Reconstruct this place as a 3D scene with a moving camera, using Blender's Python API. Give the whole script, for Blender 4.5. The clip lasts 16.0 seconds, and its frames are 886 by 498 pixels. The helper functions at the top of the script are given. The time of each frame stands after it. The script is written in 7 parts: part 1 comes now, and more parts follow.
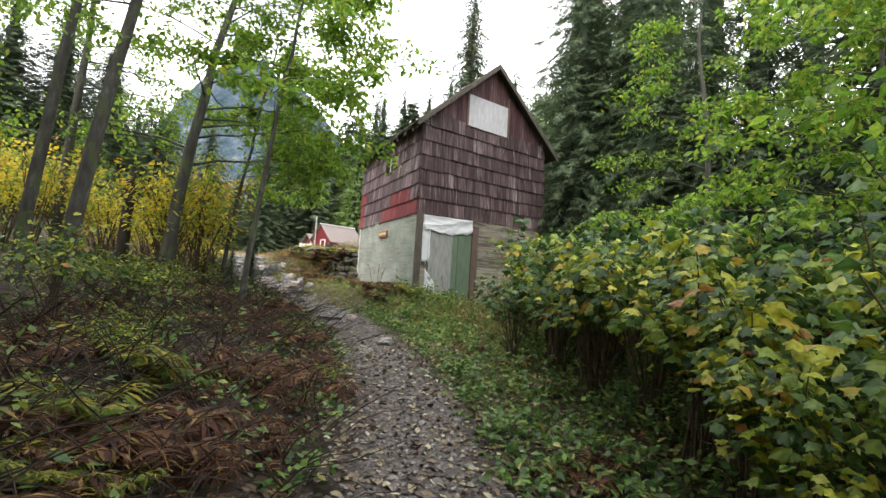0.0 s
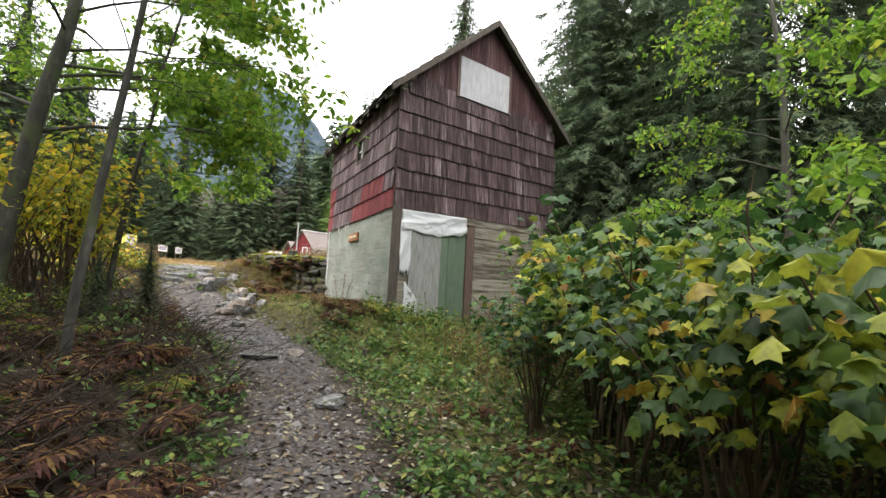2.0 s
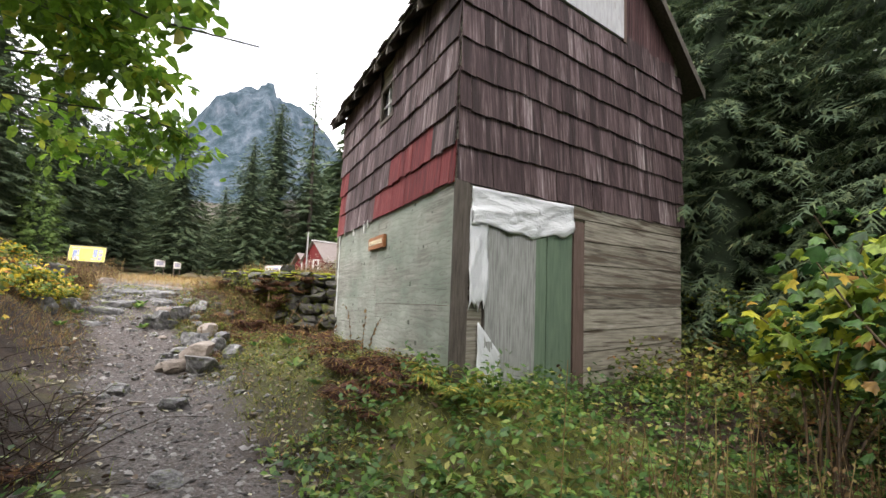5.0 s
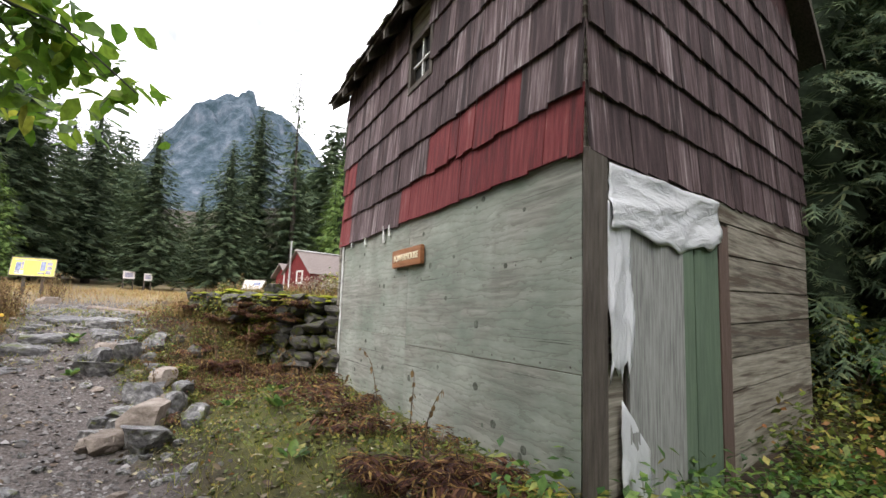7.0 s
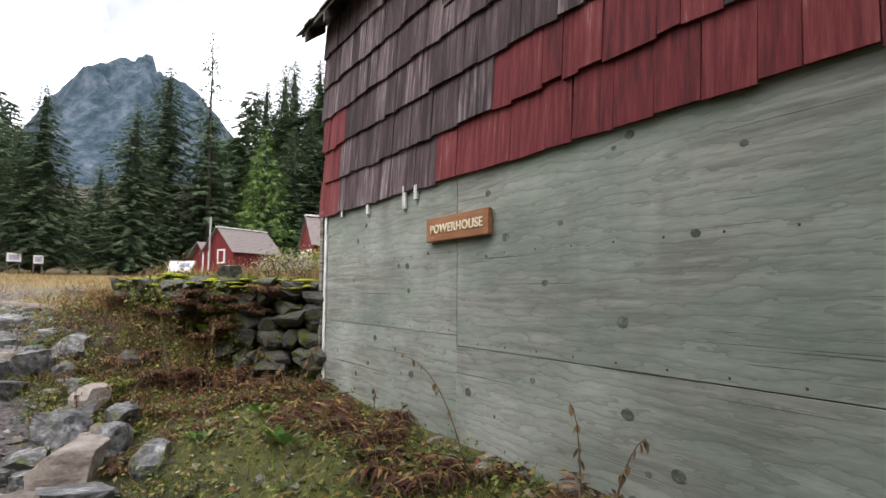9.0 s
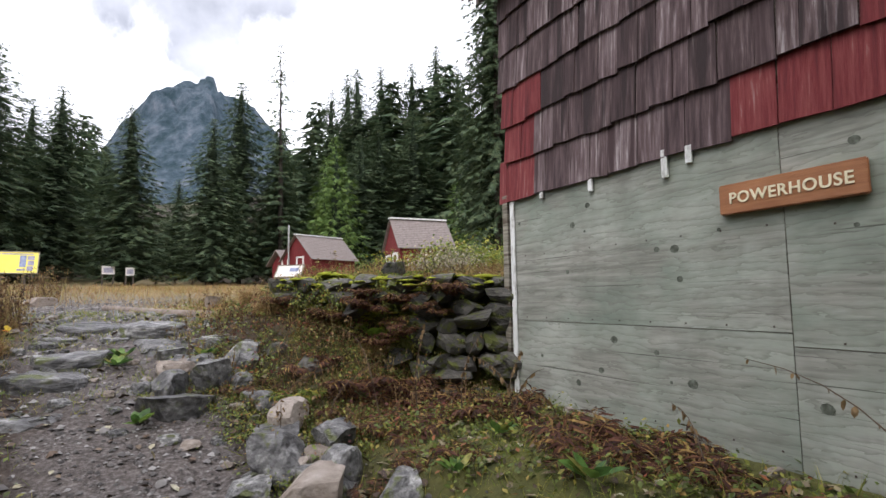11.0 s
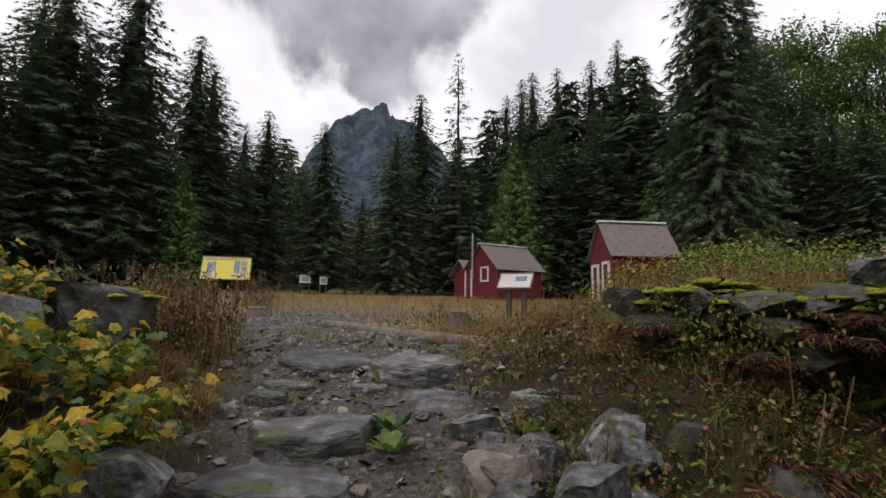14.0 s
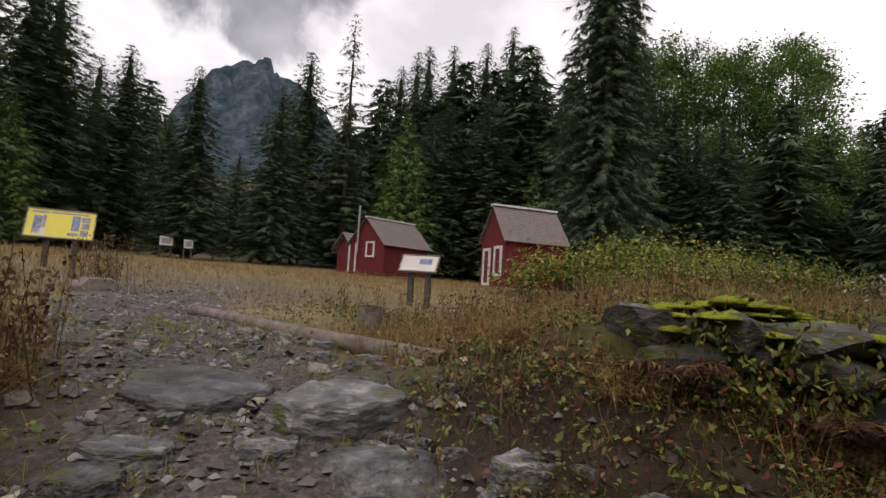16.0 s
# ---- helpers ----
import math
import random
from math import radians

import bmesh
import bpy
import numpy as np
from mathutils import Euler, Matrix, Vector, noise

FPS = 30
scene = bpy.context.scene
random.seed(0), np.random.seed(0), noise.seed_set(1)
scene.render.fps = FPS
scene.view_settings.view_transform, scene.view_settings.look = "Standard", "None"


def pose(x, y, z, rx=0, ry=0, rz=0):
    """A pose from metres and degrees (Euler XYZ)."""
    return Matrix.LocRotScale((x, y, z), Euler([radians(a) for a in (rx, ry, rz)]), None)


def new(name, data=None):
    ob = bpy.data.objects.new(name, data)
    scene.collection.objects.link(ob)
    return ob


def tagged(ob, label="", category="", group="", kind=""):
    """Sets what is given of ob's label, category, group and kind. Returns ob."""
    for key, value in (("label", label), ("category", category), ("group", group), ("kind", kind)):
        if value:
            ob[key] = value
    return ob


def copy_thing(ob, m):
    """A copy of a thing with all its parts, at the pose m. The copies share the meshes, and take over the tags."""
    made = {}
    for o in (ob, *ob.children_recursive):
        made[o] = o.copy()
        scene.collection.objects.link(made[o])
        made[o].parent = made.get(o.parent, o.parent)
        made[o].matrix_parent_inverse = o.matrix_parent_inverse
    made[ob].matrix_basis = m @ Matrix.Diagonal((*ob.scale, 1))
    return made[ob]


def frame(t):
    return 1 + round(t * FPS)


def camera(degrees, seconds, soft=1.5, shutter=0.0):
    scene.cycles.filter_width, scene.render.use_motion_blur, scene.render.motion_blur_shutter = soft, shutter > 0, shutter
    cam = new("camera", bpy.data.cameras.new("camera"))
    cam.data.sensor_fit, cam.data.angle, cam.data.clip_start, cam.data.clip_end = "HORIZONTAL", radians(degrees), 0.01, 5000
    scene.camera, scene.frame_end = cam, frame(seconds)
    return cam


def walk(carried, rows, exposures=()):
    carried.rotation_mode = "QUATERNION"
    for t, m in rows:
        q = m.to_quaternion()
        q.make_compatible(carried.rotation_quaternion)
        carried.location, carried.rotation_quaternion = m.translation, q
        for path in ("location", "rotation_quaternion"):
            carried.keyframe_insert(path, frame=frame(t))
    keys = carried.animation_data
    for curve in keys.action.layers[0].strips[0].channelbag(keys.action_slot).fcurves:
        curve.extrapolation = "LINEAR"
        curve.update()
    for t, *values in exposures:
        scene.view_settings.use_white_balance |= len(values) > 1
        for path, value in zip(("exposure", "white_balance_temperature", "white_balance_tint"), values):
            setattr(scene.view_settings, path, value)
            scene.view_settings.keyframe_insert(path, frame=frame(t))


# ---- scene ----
cam = camera(79.16, 16.0)
ROWS = [
    (0, -2.345, 0.448, 1.075, -36.94, 4.23, -3.71),
    (0.5, -1.799, 1.132, 1.178, -37.66, 4.72, -2.93),
    (1, -1.187, 1.783, 1.193, -37.65, 5.05, -2.86),
    (1.5, -0.664, 2.479, 1.257, -37.67, 5.03, -3.02),
    (2, -0.133, 3.108, 1.304, -37.50, 5.06, -2.97),
    (2.5, 0.418, 3.836, 1.367, -36.94, 5.15, -2.46),
    (3, 0.806, 4.561, 1.430, -36.76, 5.45, -2.45),
    (3.5, 1.232, 5.387, 1.496, -36.03, 5.77, -2.23),
    (6, 2.494, 8.950, 1.833, -35.91, 6.48, -2.04),
    (6.5, 2.706, 9.548, 1.897, -36.23, 6.95, -1.81),
    (7, 2.854, 10.096, 2.029, -37.83, 7.06, -1.86),
    (7.5, 2.913, 10.626, 2.075, -40.24, 6.66, -1.32),
    (8, 3.053, 11.120, 2.109, -43.05, 5.91, -0.99),
    (10.5, 2.574, 13.151, 2.117, -47.39, 4.16, 0.05),
    (11, 2.468, 13.678, 2.034, -40.47, 5.16, 1.00),
    (11.5, 2.512, 14.630, 2.033, -33.01, 6.03, 0.77),
    (12, 2.484, 15.204, 2.044, -30.82, 6.29, 0.99),
    (12.5, 2.516, 15.715, 2.006, -29.10, 6.72, 1.00),
    (13, 2.539, 16.110, 2.054, -27.41, 6.99, 0.15),
    (13.5, 2.595, 16.606, 2.085, -25.69, 7.29, -0.68),
    (14, 2.598, 16.933, 2.132, -23.51, 6.56, -0.65),
    (14.5, 2.609, 17.302, 2.152, -22.55, 5.94, -1.12),
    (15, 2.662, 17.626, 2.178, -25.64, 5.57, -1.77),
    (15.5, 2.739, 17.924, 2.211, -30.97, 4.89, -2.70),
    (16, 2.765, 18.122, 2.306, -36.69, 4.28, -3.59),
]
# brightness falls as the sky fills the picture
walk(cam, [(t, pose(x, y, z, 90 + pitch, roll, yaw)) for t, x, y, z, yaw, pitch, roll in ROWS],
     exposures=[(0.0, 1.34, 6700, 10), (3.5, 1.32, 6750, 11), (7.0, 1.04, 6600, 13), (8.0, 0.72, 6400, 13), (10.5, 0.82, 6450, 13), (11.2, 0.36, 6350, 14), (12.0, -0.18, 6550, 15), (13.5, -0.52, 6650, 16), (14.5, -0.66, 6700, 16), (16.0, -0.58, 6900, 17)])

# ---- world and light: overcast sky ----
SUN_EL, SUN_AZ = radians(50), radians(242)
world = bpy.data.worlds.new("overcast_sky")
scene.world = world
world.use_nodes = True
wn, wl = world.node_tree.nodes, world.node_tree.links
wn.clear()
w_out = wn.new("ShaderNodeOutputWorld")
w_bg = wn.new("ShaderNodeBackground")
w_sky = wn.new("ShaderNodeTexSky")
w_sky.sky_type = "NISHITA"
w_sky.sun_disc = False
w_sky.sun_elevation, w_sky.sun_rotation = SUN_EL, SUN_AZ
w_co = wn.new("ShaderNodeTexCoord")
w_noise = wn.new("ShaderNodeTexNoise")
w_noise.inputs["Scale"].default_value = 2.6
w_noise.inputs["Detail"].default_value = 9
w_noise.inputs["Roughness"].default_value = 0.55
w_noise.inputs["Distortion"].default_value = 0.3
w_ramp = wn.new("ShaderNodeValToRGB")
w_ramp.color_ramp.elements[0].position, w_ramp.color_ramp.elements[0].color = 0.34, (0.84, 0.85, 0.90, 1)
w_ramp.color_ramp.elements[1].position, w_ramp.color_ramp.elements[1].color = 0.56, (1.36, 1.37, 1.40, 1)
# one heavy grey cloud stands over the peak
w_dot = wn.new("ShaderNodeVectorMath")
w_dot.operation = "DOT_PRODUCT"
w_dot.inputs[1].default_value = (math.sin(radians(14)) * math.cos(radians(37)), math.cos(radians(14)) * math.cos(radians(37)), math.sin(radians(37)))
w_edge = wn.new("ShaderNodeMath")
w_edge.operation = "MULTIPLY_ADD"
w_edge.inputs[1].default_value = 0.24
w_mass = wn.new("ShaderNodeMapRange")
w_mass.interpolation_type = "SMOOTHSTEP"
w_mass.inputs["From Min"].default_value, w_mass.inputs["From Max"].default_value = 1.072, 1.098
w_fine = wn.new("ShaderNodeTexNoise")
w_fine.inputs["Scale"].default_value, w_fine.inputs["Detail"].default_value = 6.0, 8
w_grey = wn.new("ShaderNodeValToRGB")
w_grey.color_ramp.elements[0].position, w_grey.color_ramp.elements[0].color = 0.36, (0.25, 0.26, 0.29, 1)
w_grey.color_ramp.elements[1].position, w_grey.color_ramp.elements[1].color = 0.66, (0.62, 0.63, 0.67, 1)
w_cloud = wn.new("ShaderNodeMix")
w_cloud.data_type = "RGBA"
w_mul = wn.new("ShaderNodeMix")
w_mul.data_type = "RGBA"
w_mul.inputs[0].default_value = 0.88
w_scale = wn.new("ShaderNodeVectorMath")
w_scale.operation = "SCALE"
w_scale.inputs[3].default_value = 0.12
wl.new(w_co.outputs["Generated"], w_noise.inputs["Vector"])
wl.new(w_co.outputs["Generated"], w_fine.inputs["Vector"])
wl.new(w_co.outputs["Generated"], w_dot.inputs[0])
wl.new(w_noise.outputs["Fac"], w_ramp.inputs[0])
wl.new(w_fine.outputs["Fac"], w_grey.inputs[0])
wl.new(w_noise.outputs["Fac"], w_edge.inputs[0])
wl.new(w_dot.outputs["Value"], w_edge.inputs[2])
wl.new(w_edge.outputs[0], w_mass.inputs["Value"])
wl.new(w_mass.outputs["Result"], w_cloud.inputs[0])
wl.new(w_ramp.outputs[0], w_cloud.inputs[6])
wl.new(w_grey.outputs[0], w_cloud.inputs[7])
wl.new(w_sky.outputs[0], w_scale.inputs[0])
wl.new(w_scale.outputs[0], w_mul.inputs[6])
wl.new(w_cloud.outputs[2], w_mul.inputs[7])
wl.new(w_mul.outputs[2], w_bg.inputs["Color"])
w_bg.inputs["Strength"].default_value = 1.5
wl.new(w_bg.outputs[0], w_out.inputs[0])
sun = new("sun", bpy.data.lights.new("sun", "SUN"))
sun.data.energy, sun.data.angle, sun.data.color = 1.7, radians(45), (1.0, 0.96, 0.90)
sun.matrix_world = pose(0, 0, 30, 90 - math.degrees(SUN_EL), 0, -math.degrees(SUN_AZ) + 180)

rng = np.random.default_rng(7)


# ---- materials ----
def node_mat(name):
    m = bpy.data.materials.new(name)
    m.use_nodes = True
    n, l = m.node_tree.nodes, m.node_tree.links
    return m, n, l, n["Principled BSDF"]


def ramp(n, stops):
    r = n.new("ShaderNodeValToRGB")
    e = r.color_ramp.elements
    while len(e) < len(stops):
        e.new(0.5)
    for k, (p, c) in zip(e, stops):
        k.position, k.color = p, (*c, 1)
    return r


def surface(name, stops, scale=6.0, detail=6, rough=0.85, bump=0.4, bump_scale=30.0, stretch=(1, 1, 1), island=0.0, obj=0.0, spots=None, dist=0.01):
    """Noise-coloured matt surface with a finer relief; spots: (colour, scale, threshold) lays blotches over it."""
    m, n, l, b = node_mat(name)
    co = n.new("ShaderNodeTexCoord")
    mp = n.new("ShaderNodeMapping")
    mp.inputs["Scale"].default_value = stretch
    l.new(co.outputs["Object"], mp.inputs[0])
    vec = mp.outputs[0]
    info = n.new("ShaderNodeObjectInfo")
    geo = n.new("ShaderNodeNewGeometry")
    add = n.new("ShaderNodeVectorMath")
    add.operation = "ADD"
    mul = n.new("ShaderNodeMath")
    mul.operation = "MULTIPLY"
    mul.inputs[1].default_value = 37.0
    l.new(info.outputs["Random"], mul.inputs[0])
    l.new(vec, add.inputs[0])
    l.new(mul.outputs[0], add.inputs[1])
    no = n.new("ShaderNodeTexNoise")
    no.inputs["Scale"].default_value, no.inputs["Detail"].default_value = scale, detail
    no.inputs["Roughness"].default_value = 0.65
    l.new(add.outputs[0], no.inputs["Vector"])
    fac = no.outputs["Fac"]
    if island or obj:
        ma = n.new("ShaderNodeMath")
        ma.operation = "MULTIPLY_ADD"
        l.new((geo.outputs["Random Per Island"] if island else info.outputs["Random"]), ma.inputs[0])
        ma.inputs[1].default_value = island or obj
        m2 = n.new("ShaderNodeMath")
        m2.operation = "SUBTRACT"
        m2.inputs[1].default_value = (island or obj) / 2
        l.new(fac, m2.inputs[0])
        l.new(m2.outputs[0], ma.inputs[2])
        fac = ma.outputs[0]
    r = ramp(n, stops)
    l.new(fac, r.inputs[0])
    col = r.outputs[0]
    if spots:
        s2 = n.new("ShaderNodeTexNoise")
        s2.inputs["Scale"].default_value, s2.inputs["Detail"].default_value = spots[1], 5
        l.new(add.outputs[0], s2.inputs["Vector"])
        rr = ramp(n, [(spots[2] - 0.04, (0, 0, 0)), (spots[2] + 0.04, (1, 1, 1))])
        l.new(s2.outputs["Fac"], rr.inputs[0])
        mx = n.new("ShaderNodeMix")
        mx.data_type = "RGBA"
        l.new(rr.outputs[0], mx.inputs[0])
        l.new(col, mx.inputs[6])
        mx.inputs[7].default_value = (*spots[0], 1)
        col = mx.outputs[2]
    l.new(col, b.inputs["Base Color"])
    b.inputs["Roughness"].default_value = rough
    b.inputs["Specular IOR Level"].default_value = 0.3
    if bump:
        n3 = n.new("ShaderNodeTexNoise")
        n3.inputs["Scale"].default_value, n3.inputs["Detail"].default_value = bump_scale, 6
        l.new(add.outputs[0], n3.inputs["Vector"])
        bp = n.new("ShaderNodeBump")
        bp.inputs["Strength"].default_value, bp.inputs["Distance"].default_value = bump, dist
        l.new(n3.outputs["Fac"], bp.inputs["Height"])
        l.new(bp.outputs[0], b.inputs["Normal"])
    return m


def foliage(name, stops, trans=0.35, rough=0.5):
    """Thin leaves: each island takes its own colour, with light shining through."""
    m, n, l, b = node_mat(name)
    geo = n.new("ShaderNodeNewGeometry")
    r = ramp(n, stops)
    l.new(geo.outputs["Random Per Island"], r.inputs[0])
    co, blot = n.new("ShaderNodeTexCoord"), n.new("ShaderNodeTexNoise")
    blot.inputs["Scale"].default_value, blot.inputs["Detail"].default_value = 28.0, 4
    l.new(co.outputs["Object"], blot.inputs["Vector"])
    tone = ramp(n, [(0.3, (0.55, 0.55, 0.5)), (0.55, (1.0, 1.0, 1.0)), (0.72, (1.2, 1.15, 1.0))])
    l.new(blot.outputs["Fac"], tone.inputs[0])
    mot = n.new("ShaderNodeMix")
    mot.data_type, mot.blend_type = "RGBA", "MULTIPLY"
    mot.inputs[0].default_value = 1.0
    l.new(r.outputs[0], mot.inputs[6])
    l.new(tone.outputs[0], mot.inputs[7])
    l.new(mot.outputs[2], b.inputs["Base Color"])
    b.inputs["Roughness"].default_value = rough
    b.inputs["Specular IOR Level"].default_value = 0.28
    if trans:
        tr = n.new("ShaderNodeBsdfTranslucent")
        l.new(mot.outputs[2], tr.inputs["Color"])
        mx = n.new("ShaderNodeMixShader")
        mx.inputs[0].default_value = trans
        l.new(b.outputs[0], mx.inputs[1])
        l.new(tr.outputs[0], mx.inputs[2])
        l.new(mx.outputs[0], n["Material Output"].inputs[0])
    return m


M = {}
M["shake_dark"] = surface("weathered_brown_shake", [(0.28, (0.022, 0.013, 0.014)), (0.5, (0.060, 0.038, 0.040)), (0.62, (0.11, 0.078, 0.080)), (0.74, (0.27, 0.235, 0.24))], 3.0, detail=9, stretch=(10, 10, 0.7), obj=0.20, bump=0.5, bump_scale=22, spots=((0.028, 0.018, 0.019), 1.1, 0.56))
M["shake_grey"] = surface("weathered_grey_brown_shake", [(0.28, (0.034, 0.021, 0.023)), (0.5, (0.095, 0.064, 0.067)), (0.62, (0.17, 0.13, 0.135)), (0.74, (0.36, 0.32, 0.32))], 3.0, detail=9, stretch=(10, 10, 0.7), obj=0.22, bump=0.5, bump_scale=22, spots=((0.05, 0.03, 0.032), 1.1, 0.58))
M["shake_red"] = surface("faded_red_painted_shake", [(0.28, (0.055, 0.010, 0.012)), (0.5, (0.135, 0.020, 0.023)), (0.66, (0.18, 0.042, 0.042)), (0.78, (0.27, 0.16, 0.155))], 3.0, detail=9, stretch=(10, 10, 0.7), obj=0.22, bump=0.5, bump_scale=22)
M["roof"] = surface("old_roof_shakes", [(0.3, (0.05, 0.045, 0.04)), (0.7, (0.15, 0.135, 0.12))], 5, stretch=(6, 6, 2), island=0.4, spots=((0.10, 0.13, 0.03), 2.5, 0.60))


def plywood():
    """Rotary-cut sheet: flowing grain, open checks along it, washed-out paint and damp stains."""
    m, n, l, b = node_mat("weathered_green_washed_plywood")
    co, info = n.new("ShaderNodeTexCoord"), n.new("ShaderNodeObjectInfo")
    shift = n.new("ShaderNodeVectorMath")
    shift.operation = "MULTIPLY_ADD"
    shift.inputs[1].default_value = (1, 1, 1)
    seed_ = n.new("ShaderNodeVectorMath")
    seed_.operation = "SCALE"
    seed_.inputs[0].default_value = (9, 17, 31)
    l.new(info.outputs["Random"], seed_.inputs[3])
    l.new(co.outputs["Object"], shift.inputs[0])
    l.new(seed_.outputs[0], shift.inputs[2])

    def noise_(stretch, scale, detail=6, dist=0.0, rough=0.6):
        mp, t = n.new("ShaderNodeMapping"), n.new("ShaderNodeTexNoise")
        mp.inputs["Scale"].default_value = stretch
        l.new(shift.outputs[0], mp.inputs[0])
        l.new(mp.outputs[0], t.inputs["Vector"])
        t.inputs["Scale"].default_value, t.inputs["Detail"].default_value, t.inputs["Distortion"].default_value, t.inputs["Roughness"].default_value = scale, detail, dist, rough
        return t.outputs["Fac"]

    def col(fac, stops):
        r = ramp(n, stops)
        l.new(fac, r.inputs[0])
        return r.outputs[0]

    def blend(fac, a_, c_, mode="MIX"):
        x = n.new("ShaderNodeMix")
        x.data_type, x.blend_type = "RGBA", mode
        l.new(fac, x.inputs[0])
        l.new(a_, x.inputs[6])
        l.new(c_, x.inputs[7])
        return x.outputs[2]

    wash = col(noise_((0.9, 0.9, 1.6), 0.9, 7), [(0.36, (0.18, 0.213, 0.178)), (0.5, (0.262, 0.290, 0.249)), (0.64, (0.36, 0.373, 0.335))])
    bare = col(noise_((0.8, 0.8, 14), 1.3, 8, 0.6), [(0.36, (0.15, 0.15, 0.13)), (0.64, (0.34, 0.335, 0.30))])
    gm, wave = n.new("ShaderNodeMapping"), n.new("ShaderNodeTexWave")
    gm.inputs["Scale"].default_value = (0.22, 0.22, 1.0)
    l.new(shift.outputs[0], gm.inputs[0])
    l.new(gm.outputs[0], wave.inputs["Vector"])
    wave.wave_type, wave.bands_direction, wave.wave_profile = "BANDS", "Z", "SAW"
    for k_, v_ in (("Scale", 5.0), ("Distortion", 16.0), ("Detail", 4.0), ("Detail Scale", 1.3), ("Detail Roughness", 0.6)):
        wave.inputs[k_].default_value = v_
    grain = wave.outputs["Fac"]
    c = blend(col(noise_((1, 1, 2.2), 1.1, 6), [(0.46, (0, 0, 0)), (0.62, (0.8, 0.8, 0.8))]), wash, bare)
    c = blend(col(grain, [(0.0, (0.55, 0.55, 0.55)), (0.18, (0.25, 0.25, 0.25)), (0.6, (0, 0, 0))]), c, col(grain, [(0.0, (0.115, 0.118, 0.097)), (0.5, (0.20, 0.205, 0.172))]))
    checks = noise_((0.45, 0.45, 70), 1.2, 5, 0.35)
    c = blend(col(checks, [(0.325, (0.9, 0.9, 0.9)), (0.355, (0, 0, 0))]), c, col(checks, [(0.0, (0.05, 0.05, 0.042)), (1.0, (0.09, 0.09, 0.075))]))
    stain = noise_((1.2, 1.2, 0.5), 1.4, 7)
    c = blend(col(stain, [(0.54, (0, 0, 0)), (0.72, (0.55, 0.55, 0.55))]), c, col(stain, [(0.5, (0.16, 0.165, 0.145)), (0.9, (0.12, 0.12, 0.10))]))
    l.new(c, b.inputs["Base Color"])
    b.inputs["Roughness"].default_value, b.inputs["Specular IOR Level"].default_value = 0.8, 0.25
    bp = n.new("ShaderNodeBump")
    bp.inputs["Strength"].default_value, bp.inputs["Distance"].default_value = 0.35, 0.006
    l.new(grain, bp.inputs["Height"])
    l.new(bp.outputs[0], b.inputs["Normal"])
    return m


M["ply"] = plywood()
M["plank"] = surface("weathered_grey_plank", [(0.28, (0.055, 0.047, 0.038)), (0.45, (0.17, 0.155, 0.125)), (0.6, (0.27, 0.25, 0.205)), (0.75, (0.38, 0.36, 0.31))], 2.0, detail=9, stretch=(1.0, 1.0, 20), obj=0.2, bump=0.5, bump_scale=10, spots=((0.085, 0.066, 0.05), 0.8, 0.58))
M["post"] = surface("dark_weathered_post", [(0.3, (0.04, 0.032, 0.027)), (0.7, (0.11, 0.095, 0.08))], 3, stretch=(10, 10, 1), bump=0.6, bump_scale=20)
M["door_grey"] = surface("bare_grey_rough_grained_wood", [(0.3, (0.12, 0.12, 0.118)), (0.5, (0.23, 0.235, 0.225)), (0.75, (0.35, 0.36, 0.345))], 4.0, detail=10, stretch=(12, 12, 0.9), bump=0.35, bump_scale=16)
M["door_green"] = surface("faded_dark_green_board", [(0.2, (0.065, 0.10, 0.07)), (0.7, (0.125, 0.175, 0.12))], 3, stretch=(8, 8, 0.8), obj=0.15, bump=0.4)
M["brown_trim"] = surface("red_brown_board", [(0.2, (0.06, 0.04, 0.032)), (0.7, (0.13, 0.09, 0.075))], 4, stretch=(8, 8, 1))
M["knot"] = surface("dark_knot", [(0.3, (0.035, 0.04, 0.03)), (0.5, (0.09, 0.10, 0.08)), (0.7, (0.17, 0.19, 0.16))], 24)
M["nail"] = surface("rusty_nail", [(0.3, (0.03, 0.022, 0.018)), (0.7, (0.07, 0.05, 0.04))], 40, rough=0.6)
M["white_trim"] = surface("peeling_white_paint", [(0.35, (0.30, 0.29, 0.27)), (0.5, (0.62, 0.63, 0.62)), (0.8, (0.74, 0.75, 0.74))], 6, stretch=(3, 3, 1))
M["panel"] = surface("white_painted_plywood", [(0.2, (0.26, 0.26, 0.275)), (0.5, (0.38, 0.38, 0.395)), (0.8, (0.47, 0.47, 0.48))], 3, stretch=(4, 4, 1), spots=((0.30, 0.29, 0.28), 4, 0.66))
M["sign_wood"] = surface("varnished_brown_sign_wood", [(0.3, (0.22, 0.085, 0.035)), (0.7, (0.36, 0.16, 0.07))], 3, stretch=(1, 1, 12), rough=0.5)
M["letters"] = surface("cream_letter_paint", [(0.3, (0.62, 0.55, 0.38)), (0.7, (0.74, 0.68, 0.5))], 30, bump=0)
M["moss"] = surface("bright_moss", [(0.3, (0.10, 0.125, 0.012)), (0.52, (0.25, 0.275, 0.022)), (0.75, (0.42, 0.42, 0.05))], 9, bump=1.0, bump_scale=60, dist=0.03, rough=1.0)
